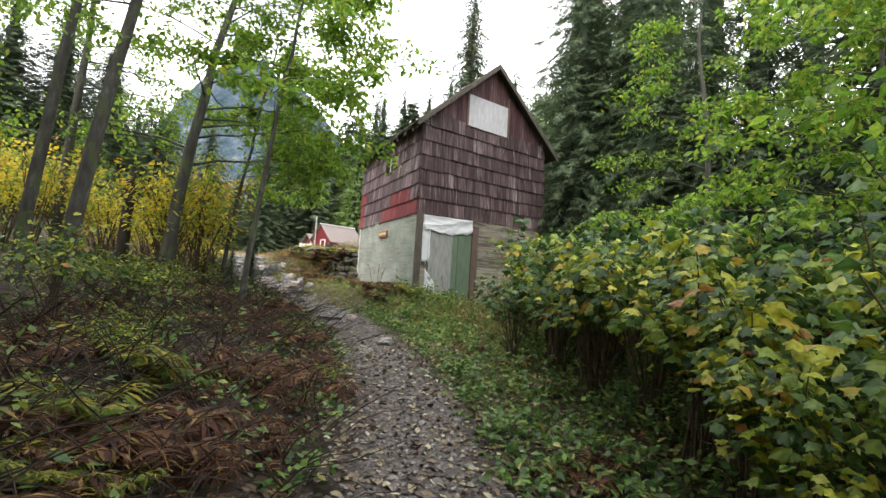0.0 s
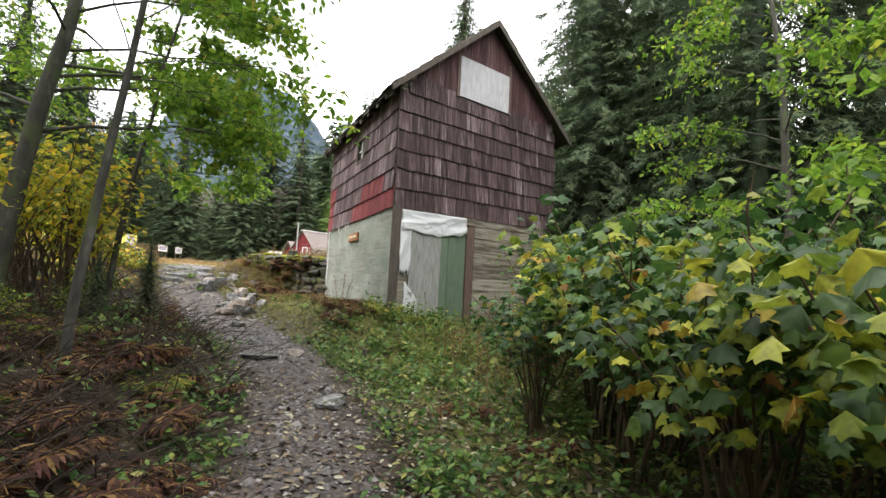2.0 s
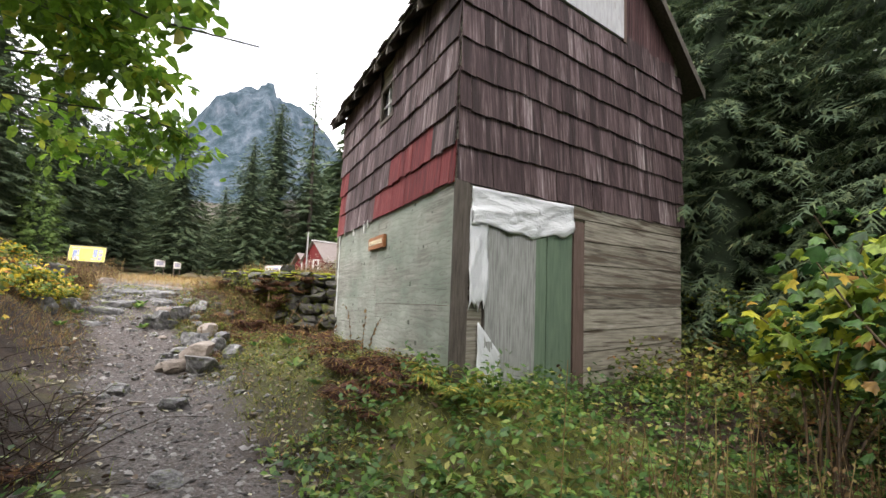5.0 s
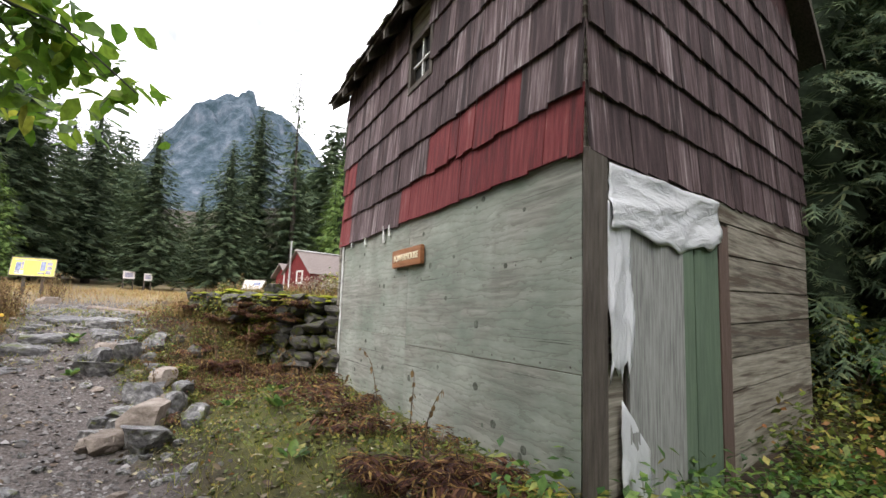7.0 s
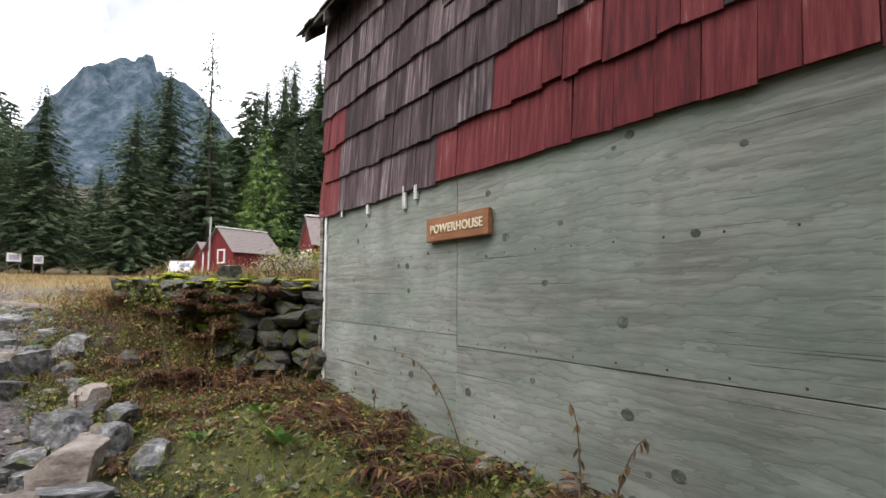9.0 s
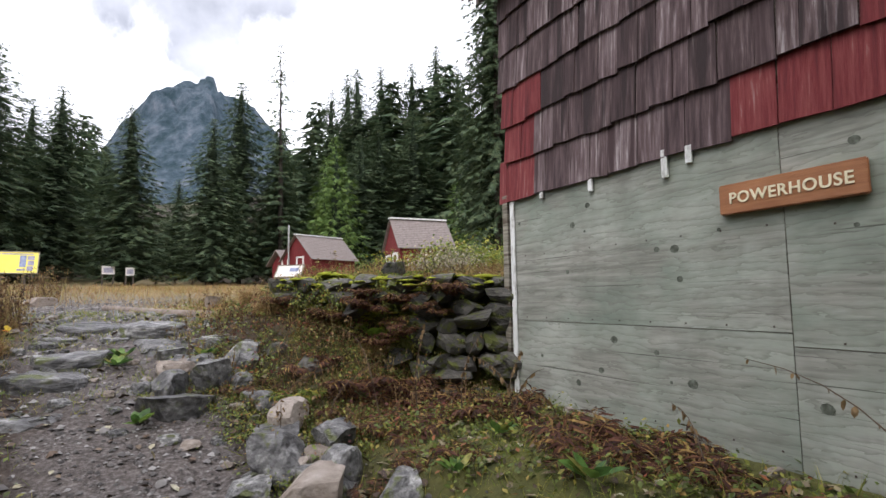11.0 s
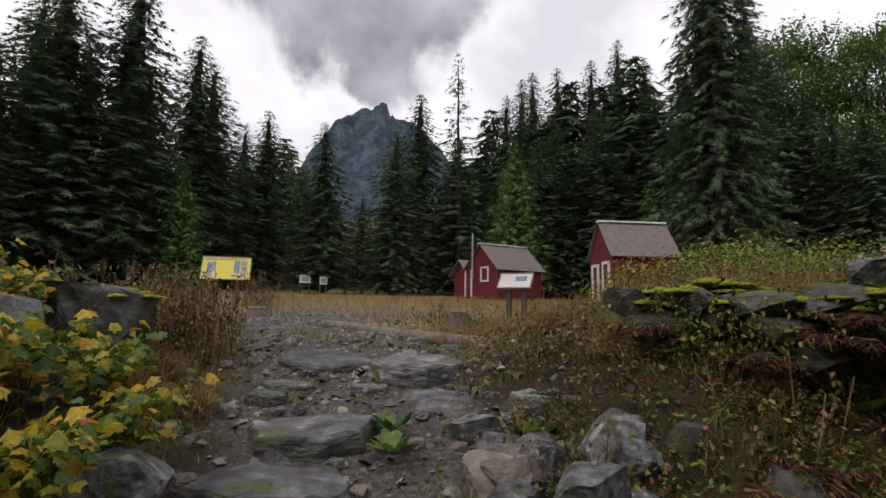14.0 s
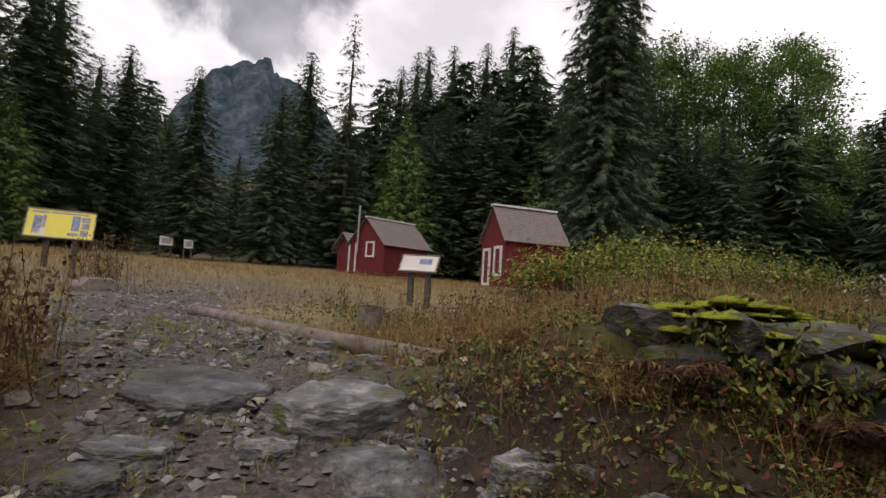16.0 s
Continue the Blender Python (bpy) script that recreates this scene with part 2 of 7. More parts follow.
M["rock"] = surface("grey_slate_rock", [(0.34, (0.032, 0.031, 0.032)), (0.47, (0.088, 0.086, 0.088)), (0.57, (0.15, 0.147, 0.148)), (0.68, (0.32, 0.315, 0.31))], 4.0, detail=12, rough=0.46, obj=0.15, bump=1.0, bump_scale=7, dist=0.03, spots=((0.075, 0.085, 0.03), 3.2, 0.60))
M["rock_brown"] = surface("brownish_rock", [(0.25, (0.10, 0.08, 0.065)), (0.5, (0.20, 0.165, 0.14)), (0.8, (0.33, 0.29, 0.26))], 3.5, detail=9, rough=0.7, obj=0.3, bump=0.7, bump_scale=10, dist=0.03)
M["wall_rock"] = surface("mossy_wall_stone", [(0.25, (0.024, 0.024, 0.022)), (0.55, (0.068, 0.064, 0.057)), (0.85, (0.15, 0.145, 0.13))], 3.5, detail=9, obj=0.25, bump=0.7, bump_scale=10, dist=0.03, spots=((0.07, 0.08, 0.018), 3.0, 0.57))
M["bark_light"] = surface("grey_alder_bark", [(0.3, (0.028, 0.026, 0.022)), (0.55, (0.062, 0.060, 0.052)), (0.75, (0.14, 0.14, 0.125))], 3, stretch=(3, 3, 1.0), spots=((0.06, 0.075, 0.035), 2.5, 0.58), bump_scale=18)
M["bark_dark"] = surface("conifer_bark", [(0.3, (0.022, 0.018, 0.015)), (0.7, (0.085, 0.07, 0.058))], 3, stretch=(6, 6, 1.5), bump=0.8, bump_scale=14, dist=0.03)
M["twig"] = surface("brown_twig", [(0.3, (0.04, 0.028, 0.02)), (0.7, (0.13, 0.09, 0.06))], 9, bump=0)
# darker copy of the brown twig: tree shade is put into the colour
M["twig_shaded"] = surface("shade_darkened_twig", [(0.3, (0.012, 0.008, 0.006)), (0.7, (0.05, 0.032, 0.022))], 9, bump=0)
M["log"] = surface("old_bare_log", [(0.3, (0.09, 0.07, 0.058)), (0.7, (0.23, 0.19, 0.165))], 3, stretch=(3, 3, 3), bump=0.6)
M["red_wall"] = surface("dark_red_painted_boards", [(0.25, (0.085, 0.012, 0.014)), (0.7, (0.15, 0.02, 0.022))], 2, stretch=(6, 6, 0.8), bump=0.4)
M["grey_roof"] = surface("grey_brown_shingle_roof", [(0.25, (0.10, 0.085, 0.08)), (0.7, (0.22, 0.185, 0.175))], 2.5, island=0.35, stretch=(4, 4, 4))
M["dark"] = surface("dark_inside", [(0.3, (0.006, 0.006, 0.006)), (0.7, (0.012, 0.012, 0.012))], 3, bump=0)
M["metal"] = surface("dull_stove_pipe", [(0.3, (0.22, 0.22, 0.22)), (0.7, (0.34, 0.34, 0.34))], 5, rough=0.45)
M["yellow"] = surface("yellow_sign_panel", [(0.3, (0.58, 0.50, 0.06)), (0.7, (0.66, 0.58, 0.10))], 2, bump=0, rough=0.45)
M["white_sign"] = surface("pale_sign_panel", [(0.3, (0.48, 0.45, 0.42)), (0.7, (0.58, 0.55, 0.52))], 2, bump=0, rough=0.4)
M["print_grey"] = surface("printed_grey_picture", [(0.3, (0.16, 0.15, 0.2)), (0.7, (0.36, 0.34, 0.40))], 9, bump=0)
M["print_blue"] = surface("printed_blue_picture", [(0.3, (0.09, 0.11, 0.2)), (0.7, (0.28, 0.31, 0.42))], 9, bump=0)
M["leaf_alder"] = foliage("alder_leaves", [(0.0, (0.08, 0.17, 0.02)), (0.5, (0.16, 0.30, 0.035)), (0.9, (0.27, 0.40, 0.05)), (1.0, (0.40, 0.40, 0.06))], 0.58)
M["leaf_maple"] = foliage("maple_leaves_turning", [(0.0, (0.025, 0.06, 0.018)), (0.40, (0.07, 0.14, 0.028)), (0.66, (0.20, 0.27, 0.035)), (0.93, (0.46, 0.45, 0.05)), (1.0, (0.28, 0.11, 0.03))], 0.38, 0.4)
M["leaf_maple_green"] = foliage("dark_green_maple_leaves", [(0.0, (0.018, 0.05, 0.018)), (0.4, (0.045, 0.11, 0.03)), (0.8, (0.10, 0.19, 0.045)), (0.95, (0.24, 0.28, 0.05)), (1.0, (0.30, 0.13, 0.03))], 0.35, 0.36)
M["leaf_turning"] = foliage("maple_leaves_green_yellow_and_orange", [(0.0, (0.05, 0.11, 0.02)), (0.34, (0.13, 0.20, 0.03)), (0.62, (0.42, 0.40, 0.045)), (0.88, (0.62, 0.42, 0.035)), (1.0, (0.55, 0.19, 0.03))], 0.4, 0.42)
M["leaf_yellow"] = foliage("yellow_autumn_leaves", [(0.0, (0.12, 0.20, 0.03)), (0.4, (0.32, 0.35, 0.045)), (0.8, (0.66, 0.55, 0.05)), (1.0, (0.60, 0.34, 0.04))], 0.55)
M["leaf_low"] = foliage("low_green_leaves", [(0.0, (0.03, 0.075, 0.022)), (0.5, (0.085, 0.175, 0.04)), (0.85, (0.17, 0.26, 0.055)), (1.0, (0.36, 0.32, 0.10))], 0.35, 0.4)
M["leaf_bush"] = foliage("yellow_green_bush_leaves", [(0.0, (0.07, 0.12, 0.025)), (0.5, (0.19, 0.25, 0.045)), (1.0, (0.42, 0.38, 0.07))], 0.4)
M["litter"] = foliage("fallen_leaves", [(0.0, (0.04, 0.024, 0.018)), (0.35, (0.10, 0.066, 0.045)), (0.6, (0.17, 0.13, 0.085)), (0.85, (0.25, 0.22, 0.14)), (1.0, (0.42, 0.40, 0.31))], 0.0, 0.55)
M["dry_grass"] = foliage("dry_tan_grass", [(0.0, (0.14, 0.068, 0.03)), (0.35, (0.29, 0.17, 0.075)), (0.7, (0.43, 0.30, 0.14)), (1.0, (0.22, 0.23, 0.06))], 0.3, 0.7)
M["green_grass"] = foliage("green_yellow_grass", [(0.0, (0.09, 0.13, 0.02)), (0.5, (0.20, 0.25, 0.04)), (1.0, (0.40, 0.34, 0.09))], 0.3, 0.6)
M["fern_brown"] = foliage("dead_red_brown_fern", [(0.0, (0.03, 0.013, 0.010)), (0.5, (0.08, 0.030, 0.020)), (0.88, (0.15, 0.070, 0.034)), (1.0, (0.33, 0.22, 0.07))], 0.2, 0.8)
M["dead_slope"] = foliage("withered_russet_stems", [(0.0, (0.03, 0.014, 0.010)), (0.5, (0.09, 0.038, 0.022)), (0.85, (0.17, 0.085, 0.035)), (1.0, (0.30, 0.22, 0.09))], 0.2, 0.8)
M["fern_green"] = foliage("green_yellow_fern", [(0.0, (0.06, 0.11, 0.015)), (0.6, (0.16, 0.20, 0.03)), (1.0, (0.36, 0.28, 0.05))], 0.3, 0.7)
M["needles"] = foliage("conifer_needles", [(0.0, (0.044, 0.072, 0.044)), (0.5, (0.080, 0.122, 0.066)), (0.9, (0.12, 0.16, 0.078)), (1.0, (0.16, 0.17, 0.085))], 0.3, 0.75)
# near-black green for the crown cores: shade put into the colour
M["crown_shade"] = surface("dark_crown_shade", [(0.3, (0.018, 0.028, 0.018)), (0.7, (0.05, 0.07, 0.042))], 5, bump=0.5, bump_scale=12, rough=1.0)
M["needles_light"] = foliage("lighter_conifer_needles", [(0.0, (0.06, 0.12, 0.035)), (0.5, (0.12, 0.20, 0.05)), (1.0, (0.19, 0.26, 0.07))], 0.35, 0.7)
M["weed"] = foliage("dead_weed_stems", [(0.0, (0.06, 0.035, 0.02)), (0.4, (0.16, 0.095, 0.05)), (0.8, (0.28, 0.20, 0.10)), (1.0, (0.24, 0.24, 0.07))], 0.2, 0.8)


# ---- mesh helpers ----
def mesh_data(name, V, F, mat, smooth=False):
    V = np.asarray(V, dtype=np.float32).reshape(-1, 3)
    me = bpy.data.meshes.new(name)
    if isinstance(F, np.ndarray):
        k, c = F.shape
        me.vertices.add(len(V))
        me.vertices.foreach_set("co", V.ravel())
        me.loops.add(k * c)
        me.loops.foreach_set("vertex_index", F.astype(np.int32).ravel())
        me.polygons.add(k)
        me.polygons.foreach_set("loop_start", np.arange(0, k * c, c, dtype=np.int32))
        me.update(calc_edges=True)
    else:
        me.from_pydata([tuple(v) for v in V.tolist()], [], F)
    if smooth:
        me.polygons.foreach_set("use_smooth", np.ones(len(me.polygons), dtype=bool))
    me.materials.append(mat)
    return me


def part(name, V, F, mat, parent=None, label="", smooth=False):
    ob = new(name, mesh_data(name, V, F, mat, smooth))
    ob.parent = parent
    return tagged(ob, label)


def thing(name, m, label, category, group="", kind=""):
    e = new(name)
    e.matrix_basis = m
    return tagged(e, label, category, group, kind)


def bm_part(name, bm, mat, parent=None, label="", smooth=False):
    me = bpy.data.meshes.new(name)
    bm.to_mesh(me)
    bm.free()
    if smooth:
        me.polygons.foreach_set("use_smooth", np.ones(len(me.polygons), dtype=bool))
    me.materials.append(mat)
    ob = new(name, me)
    ob.parent = parent
    return tagged(ob, label)


BOX_F = [(0, 1, 3, 2), (4, 6, 7, 5), (0, 4, 5, 1), (2, 3, 7, 6), (0, 2, 6, 4), (1, 5, 7, 3)]


def hexa(c8):
    return np.array(c8, dtype=float), BOX_F


def joined(pieces):
    V, F, o = [], [], 0
    for v, f in pieces:
        V.append(np.asarray(v, dtype=float))
        F += [tuple(i + o for i in q) for q in f]
        o += len(v)
    return np.concatenate(V), F


def spread(T, F, pos, rx, ry, rz, scale):
    """Copies of a template polygon set at pos, turned by Euler angles and scaled; returns verts and faces as arrays."""
    T = np.asarray(T, dtype=float)
    F = np.asarray(F, dtype=np.int64)
    k = len(pos)
    cx, sx, cy, sy, cz, sz = np.cos(rx), np.sin(rx), np.cos(ry), np.sin(ry), np.cos(rz), np.sin(rz)
    R = np.empty((k, 3, 3))
    R[:, 0, 0], R[:, 0, 1], R[:, 0, 2] = cz * cy, cz * sy * sx - sz * cx, cz * sy * cx + sz * sx
    R[:, 1, 0], R[:, 1, 1], R[:, 1, 2] = sz * cy, sz * sy * sx + cz * cx, sz * sy * cx - cz * sx
    R[:, 2, 0], R[:, 2, 1], R[:, 2, 2] = -sy, cy * sx, cy * cx
    S = np.broadcast_to(np.asarray(scale, dtype=float).reshape(k, -1), (k, 3)) if np.ndim(scale) else np.full((k, 3), scale)
    V = np.einsum("kij,kvj->kvi", R, T[None] * S[:, None, :]) + np.asarray(pos)[:, None, :]
    FF = F[None] + (np.arange(k) * len(T))[:, None, None]
    return V.reshape(-1, 3), FF.reshape(-1, F.shape[1])


def stack(parts_):
    V, F, o = [], [], 0
    for v, f in parts_:
        V.append(v)
        F.append(f + o)
        o += len(v)
    return np.concatenate(V), np.concatenate(F)


def tube(points, radii, sides=7):
    P = np.asarray(points, dtype=float)
    k = len(P)
    D = np.gradient(P, axis=0)
    D /= np.linalg.norm(D, axis=1)[:, None] + 1e-9
    up = np.where(np.abs(D[:, 2:3]) > 0.95, np.array([[1.0, 0, 0]]), np.array([[0, 0, 1.0]]))
    A = np.cross(D, up)
    A /= np.linalg.norm(A, axis=1)[:, None]
    B = np.cross(D, A)
    a = np.linspace(0, 2 * np.pi, sides, endpoint=False)
    V = P[:, None] + np.asarray(radii)[:, None, None] * (np.cos(a)[None, :, None] * A[:, None] + np.sin(a)[None, :, None] * B[:, None])
    i = np.arange(k - 1)[:, None] * sides
    j = np.arange(sides)[None]
    jn = (j + 1) % sides
    F = np.stack([i + j, i + jn, i + sides + jn, i + sides + j], -1).reshape(-1, 4)
    return V.reshape(-1, 3), F


def sm(x, a, b):
    t = np.clip((np.asarray(x, dtype=float) - a) / (b - a), 0, 1)
    return t * t * (3 - 2 * t)


# value noise on a lattice, for terrain
LAT = np.random.default_rng(3).random((256, 256))


def vnoise(x, y):
    xi, yi = np.floor(x).astype(int), np.floor(y).astype(int)
    fx, fy = x - xi, y - yi
    fx, fy = fx * fx * (3 - 2 * fx), fy * fy * (3 - 2 * fy)
    g = lambda i, j: LAT[i % 256, j % 256]
    return (g(xi, yi) * (1 - fx) + g(xi + 1, yi) * fx) * (1 - fy) + (g(xi, yi + 1) * (1 - fx) + g(xi + 1, yi + 1) * fx) * fy - 0.5


def fbm(x, y, o=4):
    return sum(vnoise(x * 2 ** k + 17 * k, y * 2 ** k + 9 * k) / 2 ** k for k in range(o))


# ---- the lie of the land ----
PATH_Y = [-12, 0.45, 3.5, 5.5, 7, 9, 11, 14.3, 16.5, 18, 19.7, 21.2, 24.0, 30]
PATH_X = [-8, -1.9, -0.1, 0.98, 1.65, 2.45, 2.9, 3.25, 3.2, 3.35, 3.42, 3.6, 3.6, 5]
PROF_Y = [-60, 0.45, 5, 8.6, 10.8, 13.2, 15.7, 16.6, 17.5, 18.4, 19.4, 20.4, 22, 26, 32, 60, 130, 400, 900]
PROF_Z = [-6, -0.5, -0.15, 0.06, 0.30, 0.42, 0.50, 0.62, 0.86, 1.12, 1.42, 1.68, 1.85, 1.98, 2.2, 3.4, 9, 60, 150]


def path_x(y):
    return np.interp(y, PATH_Y, PATH_X)


def wall_s(x, y):
    return (x - 6.9) * 0.818 + (y - 17.2) * 0.575, -(x - 6.9) * 0.575 + (y - 17.2) * 0.818


def ground(x, y, fine=True):
    x, y = np.asarray(x, dtype=float), np.asarray(y, dtype=float)
    z = np.interp(y, PROF_Y, PROF_Z)
    d = path_x(y) - x
    z = z + (0.42 * sm(d, 0.6, 2.0) + 0.35 * sm(d, 2.4, 7)) * (1 - sm(y, 15, 17))
    z = z + 0.75 * sm(d, 0.8, 2.4) * sm(y, 15.5, 17.5) * (1 - sm(y, 19.5, 23)) + 0.1 * sm(d, 1, 3) * sm(y, 21, 24)
    # rise towards the shed's foot
    side = sm(x, 3.7, 5.2) * sm(y, 10.0, 12.5) * (1 - sm(y, 17, 19.5))
    z = z + side * np.maximum(1.02 - z, 0)
    front = sm(-d, 2.2, 5.0) * (1 - sm(y, 11.5, 13.5)) * sm(y, 5, 11)
    z = z + front * (0.44 - z) * 0.8
    z = z + 0.25 * sm(-d, 1.2, 4) * (1 - sm(y, 4, 9))
    # terrace held by the stone wall
    s, a = wall_s(x, y)
    behind = sm(y - (17.2 + 0.12 * (x - 6.6)), 0.0, 0.35)
    m = sm(s, -0.02, 0.22) * behind * (1 - sm(a, 2.6, 5.0))
    z = z + m * np.maximum(2.24 + 0.012 * np.clip(s, 0, 30) - z, 0)
    bank = sm(s, -1.6, -0.2) * sm(a, 1.1, 2.9) * (1 - sm(a, 3.4, 5.5)) * (1 - sm(s, 0.1, 0.4))
    z = z + bank * np.maximum(1.88 - z, 0) * sm(x, 4.0, 4.9)
    # hillsides round the clearing
    z = z + 0.22 * np.maximum(x - 26 - 0.2 * y, 0) * sm(x, 26, 60) + 0.25 * np.maximum(-14 - x, 0) * sm(-x, 14, 50)
    if fine:
        off = sm(np.abs(d), 0.5, 1.3)
        z = z + 0.10 * fbm(x * 0.9, y * 0.9) * off + 0.035 * fbm(x * 3.1, y * 3.1, 3)
    return z


# ---- the ground: one sheet, fine near the walk and coarse far off ----
def spaced(lo, hi, step, reach, growth=1.25):
    a = list(np.arange(lo, hi, step))
    s = step
    while a[-1] < reach:
        s *= growth
        a.append(a[-1] + s)
    s = step
    while a[0] > -reach:
        s *= growth
        a.insert(0, a[0] - s)
    return np.array(a)


def ground_material():
    m, n, l, b = node_mat("forest_ground")
    co = n.new("ShaderNodeTexCoord")

    def noise_tex(scale, detail=8):
        t = n.new("ShaderNodeTexNoise")
        t.inputs["Scale"].default_value, t.inputs["Detail"].default_value = scale, detail
        t.inputs["Roughness"].default_value = 0.68
        l.new(co.outputs["Object"], t.inputs["Vector"])
        return t.outputs["Fac"]

    def mix(fac, a, c):
        x = n.new("ShaderNodeMix")
        x.data_type = "RGBA"
        l.new(fac, x.inputs[0])
        l.new(a, x.inputs[6])
        l.new(c, x.inputs[7])
        return x.outputs[2]

    def coloured(fac, stops):
        r = ramp(n, stops)
        l.new(fac, r.inputs[0])
        return r.outputs[0]

    at = n.new("ShaderNodeVertexColor")
    at.layer_name = "cover"
    sep = n.new("ShaderNodeSeparateColor")
    l.new(at.outputs[0], sep.inputs[0])
    soil = coloured(noise_tex(4), [(0.3, (0.013, 0.009, 0.007)), (0.55, (0.034, 0.023, 0.016)), (0.8, (0.085, 0.06, 0.04))])
    gravel = coloured(noise_tex(34), [(0.36, (0.032, 0.027, 0.026)), (0.5, (0.10, 0.088, 0.085)), (0.66, (0.27, 0.25, 0.245))])
    mud = coloured(noise_tex(9), [(0.38, (0.032, 0.024, 0.020)), (0.58, (0.082, 0.066, 0.058)), (0.72, (0.16, 0.138, 0.128))])
    meadow = coloured(noise_tex(0.8), [(0.3, (0.12, 0.115, 0.045)), (0.5, (0.20, 0.155, 0.08)), (0.75, (0.30, 0.235, 0.13))])
    mossy = coloured(noise_tex(5), [(0.35, (0.05, 0.06, 0.015)), (0.6, (0.13, 0.135, 0.03)), (0.8, (0.2, 0.17, 0.05))])
    g = mix(noise_tex(1.3), gravel, mud)
    c = mix(sep.outputs[1], soil, meadow)
    c = mix(sep.outputs[2], c, mossy)
    c = mix(sep.outputs[0], c, g)
    l.new(c, b.inputs["Base Color"])
    b.inputs["Roughness"].default_value = 0.85
    b.inputs["Specular IOR Level"].default_value = 0.25
    bp = n.new("ShaderNodeBump")
    bp.inputs["Strength"].default_value, bp.inputs["Distance"].default_value = 0.8, 0.03
    l.new(noise_tex(22, 9), bp.inputs["Height"])
    l.new(bp.outputs[0], b.inputs["Normal"])
    return m


def cover(x, y):
    """Shares of path gravel, dry meadow and moss."""
    d = np.abs(path_x(y) - x) + 0.35 * fbm(x * 2.2, y * 2.2, 3)
    wide = np.interp(y, [0, 6, 9, 11, 14, 17, 20, 24, 30], [0.45, 0.40, 0.28, 0.38, 0.5, 0.45, 0.50, 0.7, 1.0])
    path = (1 - sm(d, wide, wide + 0.35)) * (1 - 0.65 * sm(y, 24, 31))
    path = np.maximum(path, 0.55 * (1 - sm(np.abs(x - 5.5) + fbm(x, y) * 2, 1.0, 5.0)) * sm(y, 24, 27) * (1 - sm(y, 33, 38)))
    meadow = sm(y, 19.5, 24) * (1 - sm(np.hypot((x - 5) / 0.85, y - 38), 27, 33))
    s, a = wall_s(x, y)
    moss = np.clip(0.6 * sm(-(path_x(y) - x), 0.7, 1.6) * (1 - sm(y, 17.5, 20)) * sm(y, 3, 7) * (1 - sm(x, 6.8, 7.6)) + 0.3 * sm(fbm(x * 1.3, y * 1.3), 0.1, 0.4) + 0.9 * sm(s, -0.05, 0.15) * (1 - sm(s, 0.5, 1.6)) * (1 - sm(a, 2.6, 4.0)) * sm(y, 17, 17.6), 0, 1)
    return path, meadow, moss


gx, gy = spaced(-9, 14, 0.11, 900), spaced(-3, 27, 0.11, 1500)
GX, GY = np.meshgrid(gx, gy, indexing="ij")
GZ = ground(GX, GY)
ni_, nj_ = GX.shape
idx = np.arange(ni_ * nj_).reshape(ni_, nj_)
GF = np.stack([idx[:-1, :-1], idx[1:, :-1], idx[1:, 1:], idx[:-1, 1:]], -1).reshape(-1, 4)
ground_ob = part("ground", np.stack([GX, GY, GZ], -1), GF, ground_material(), smooth=True)
tagged(ground_ob, "earth path and autumn meadow ground strewn with gravel", "ground", kind="structure")
cols = np.ones((ni_ * nj_, 4), dtype=np.float32)
for ch, a in enumerate(cover(GX, GY)):
    cols[:, ch] = a.ravel()
att = ground_ob.data.color_attributes.new("cover", "FLOAT_COLOR", "POINT")
att.data.foreach_set("color", cols.ravel())


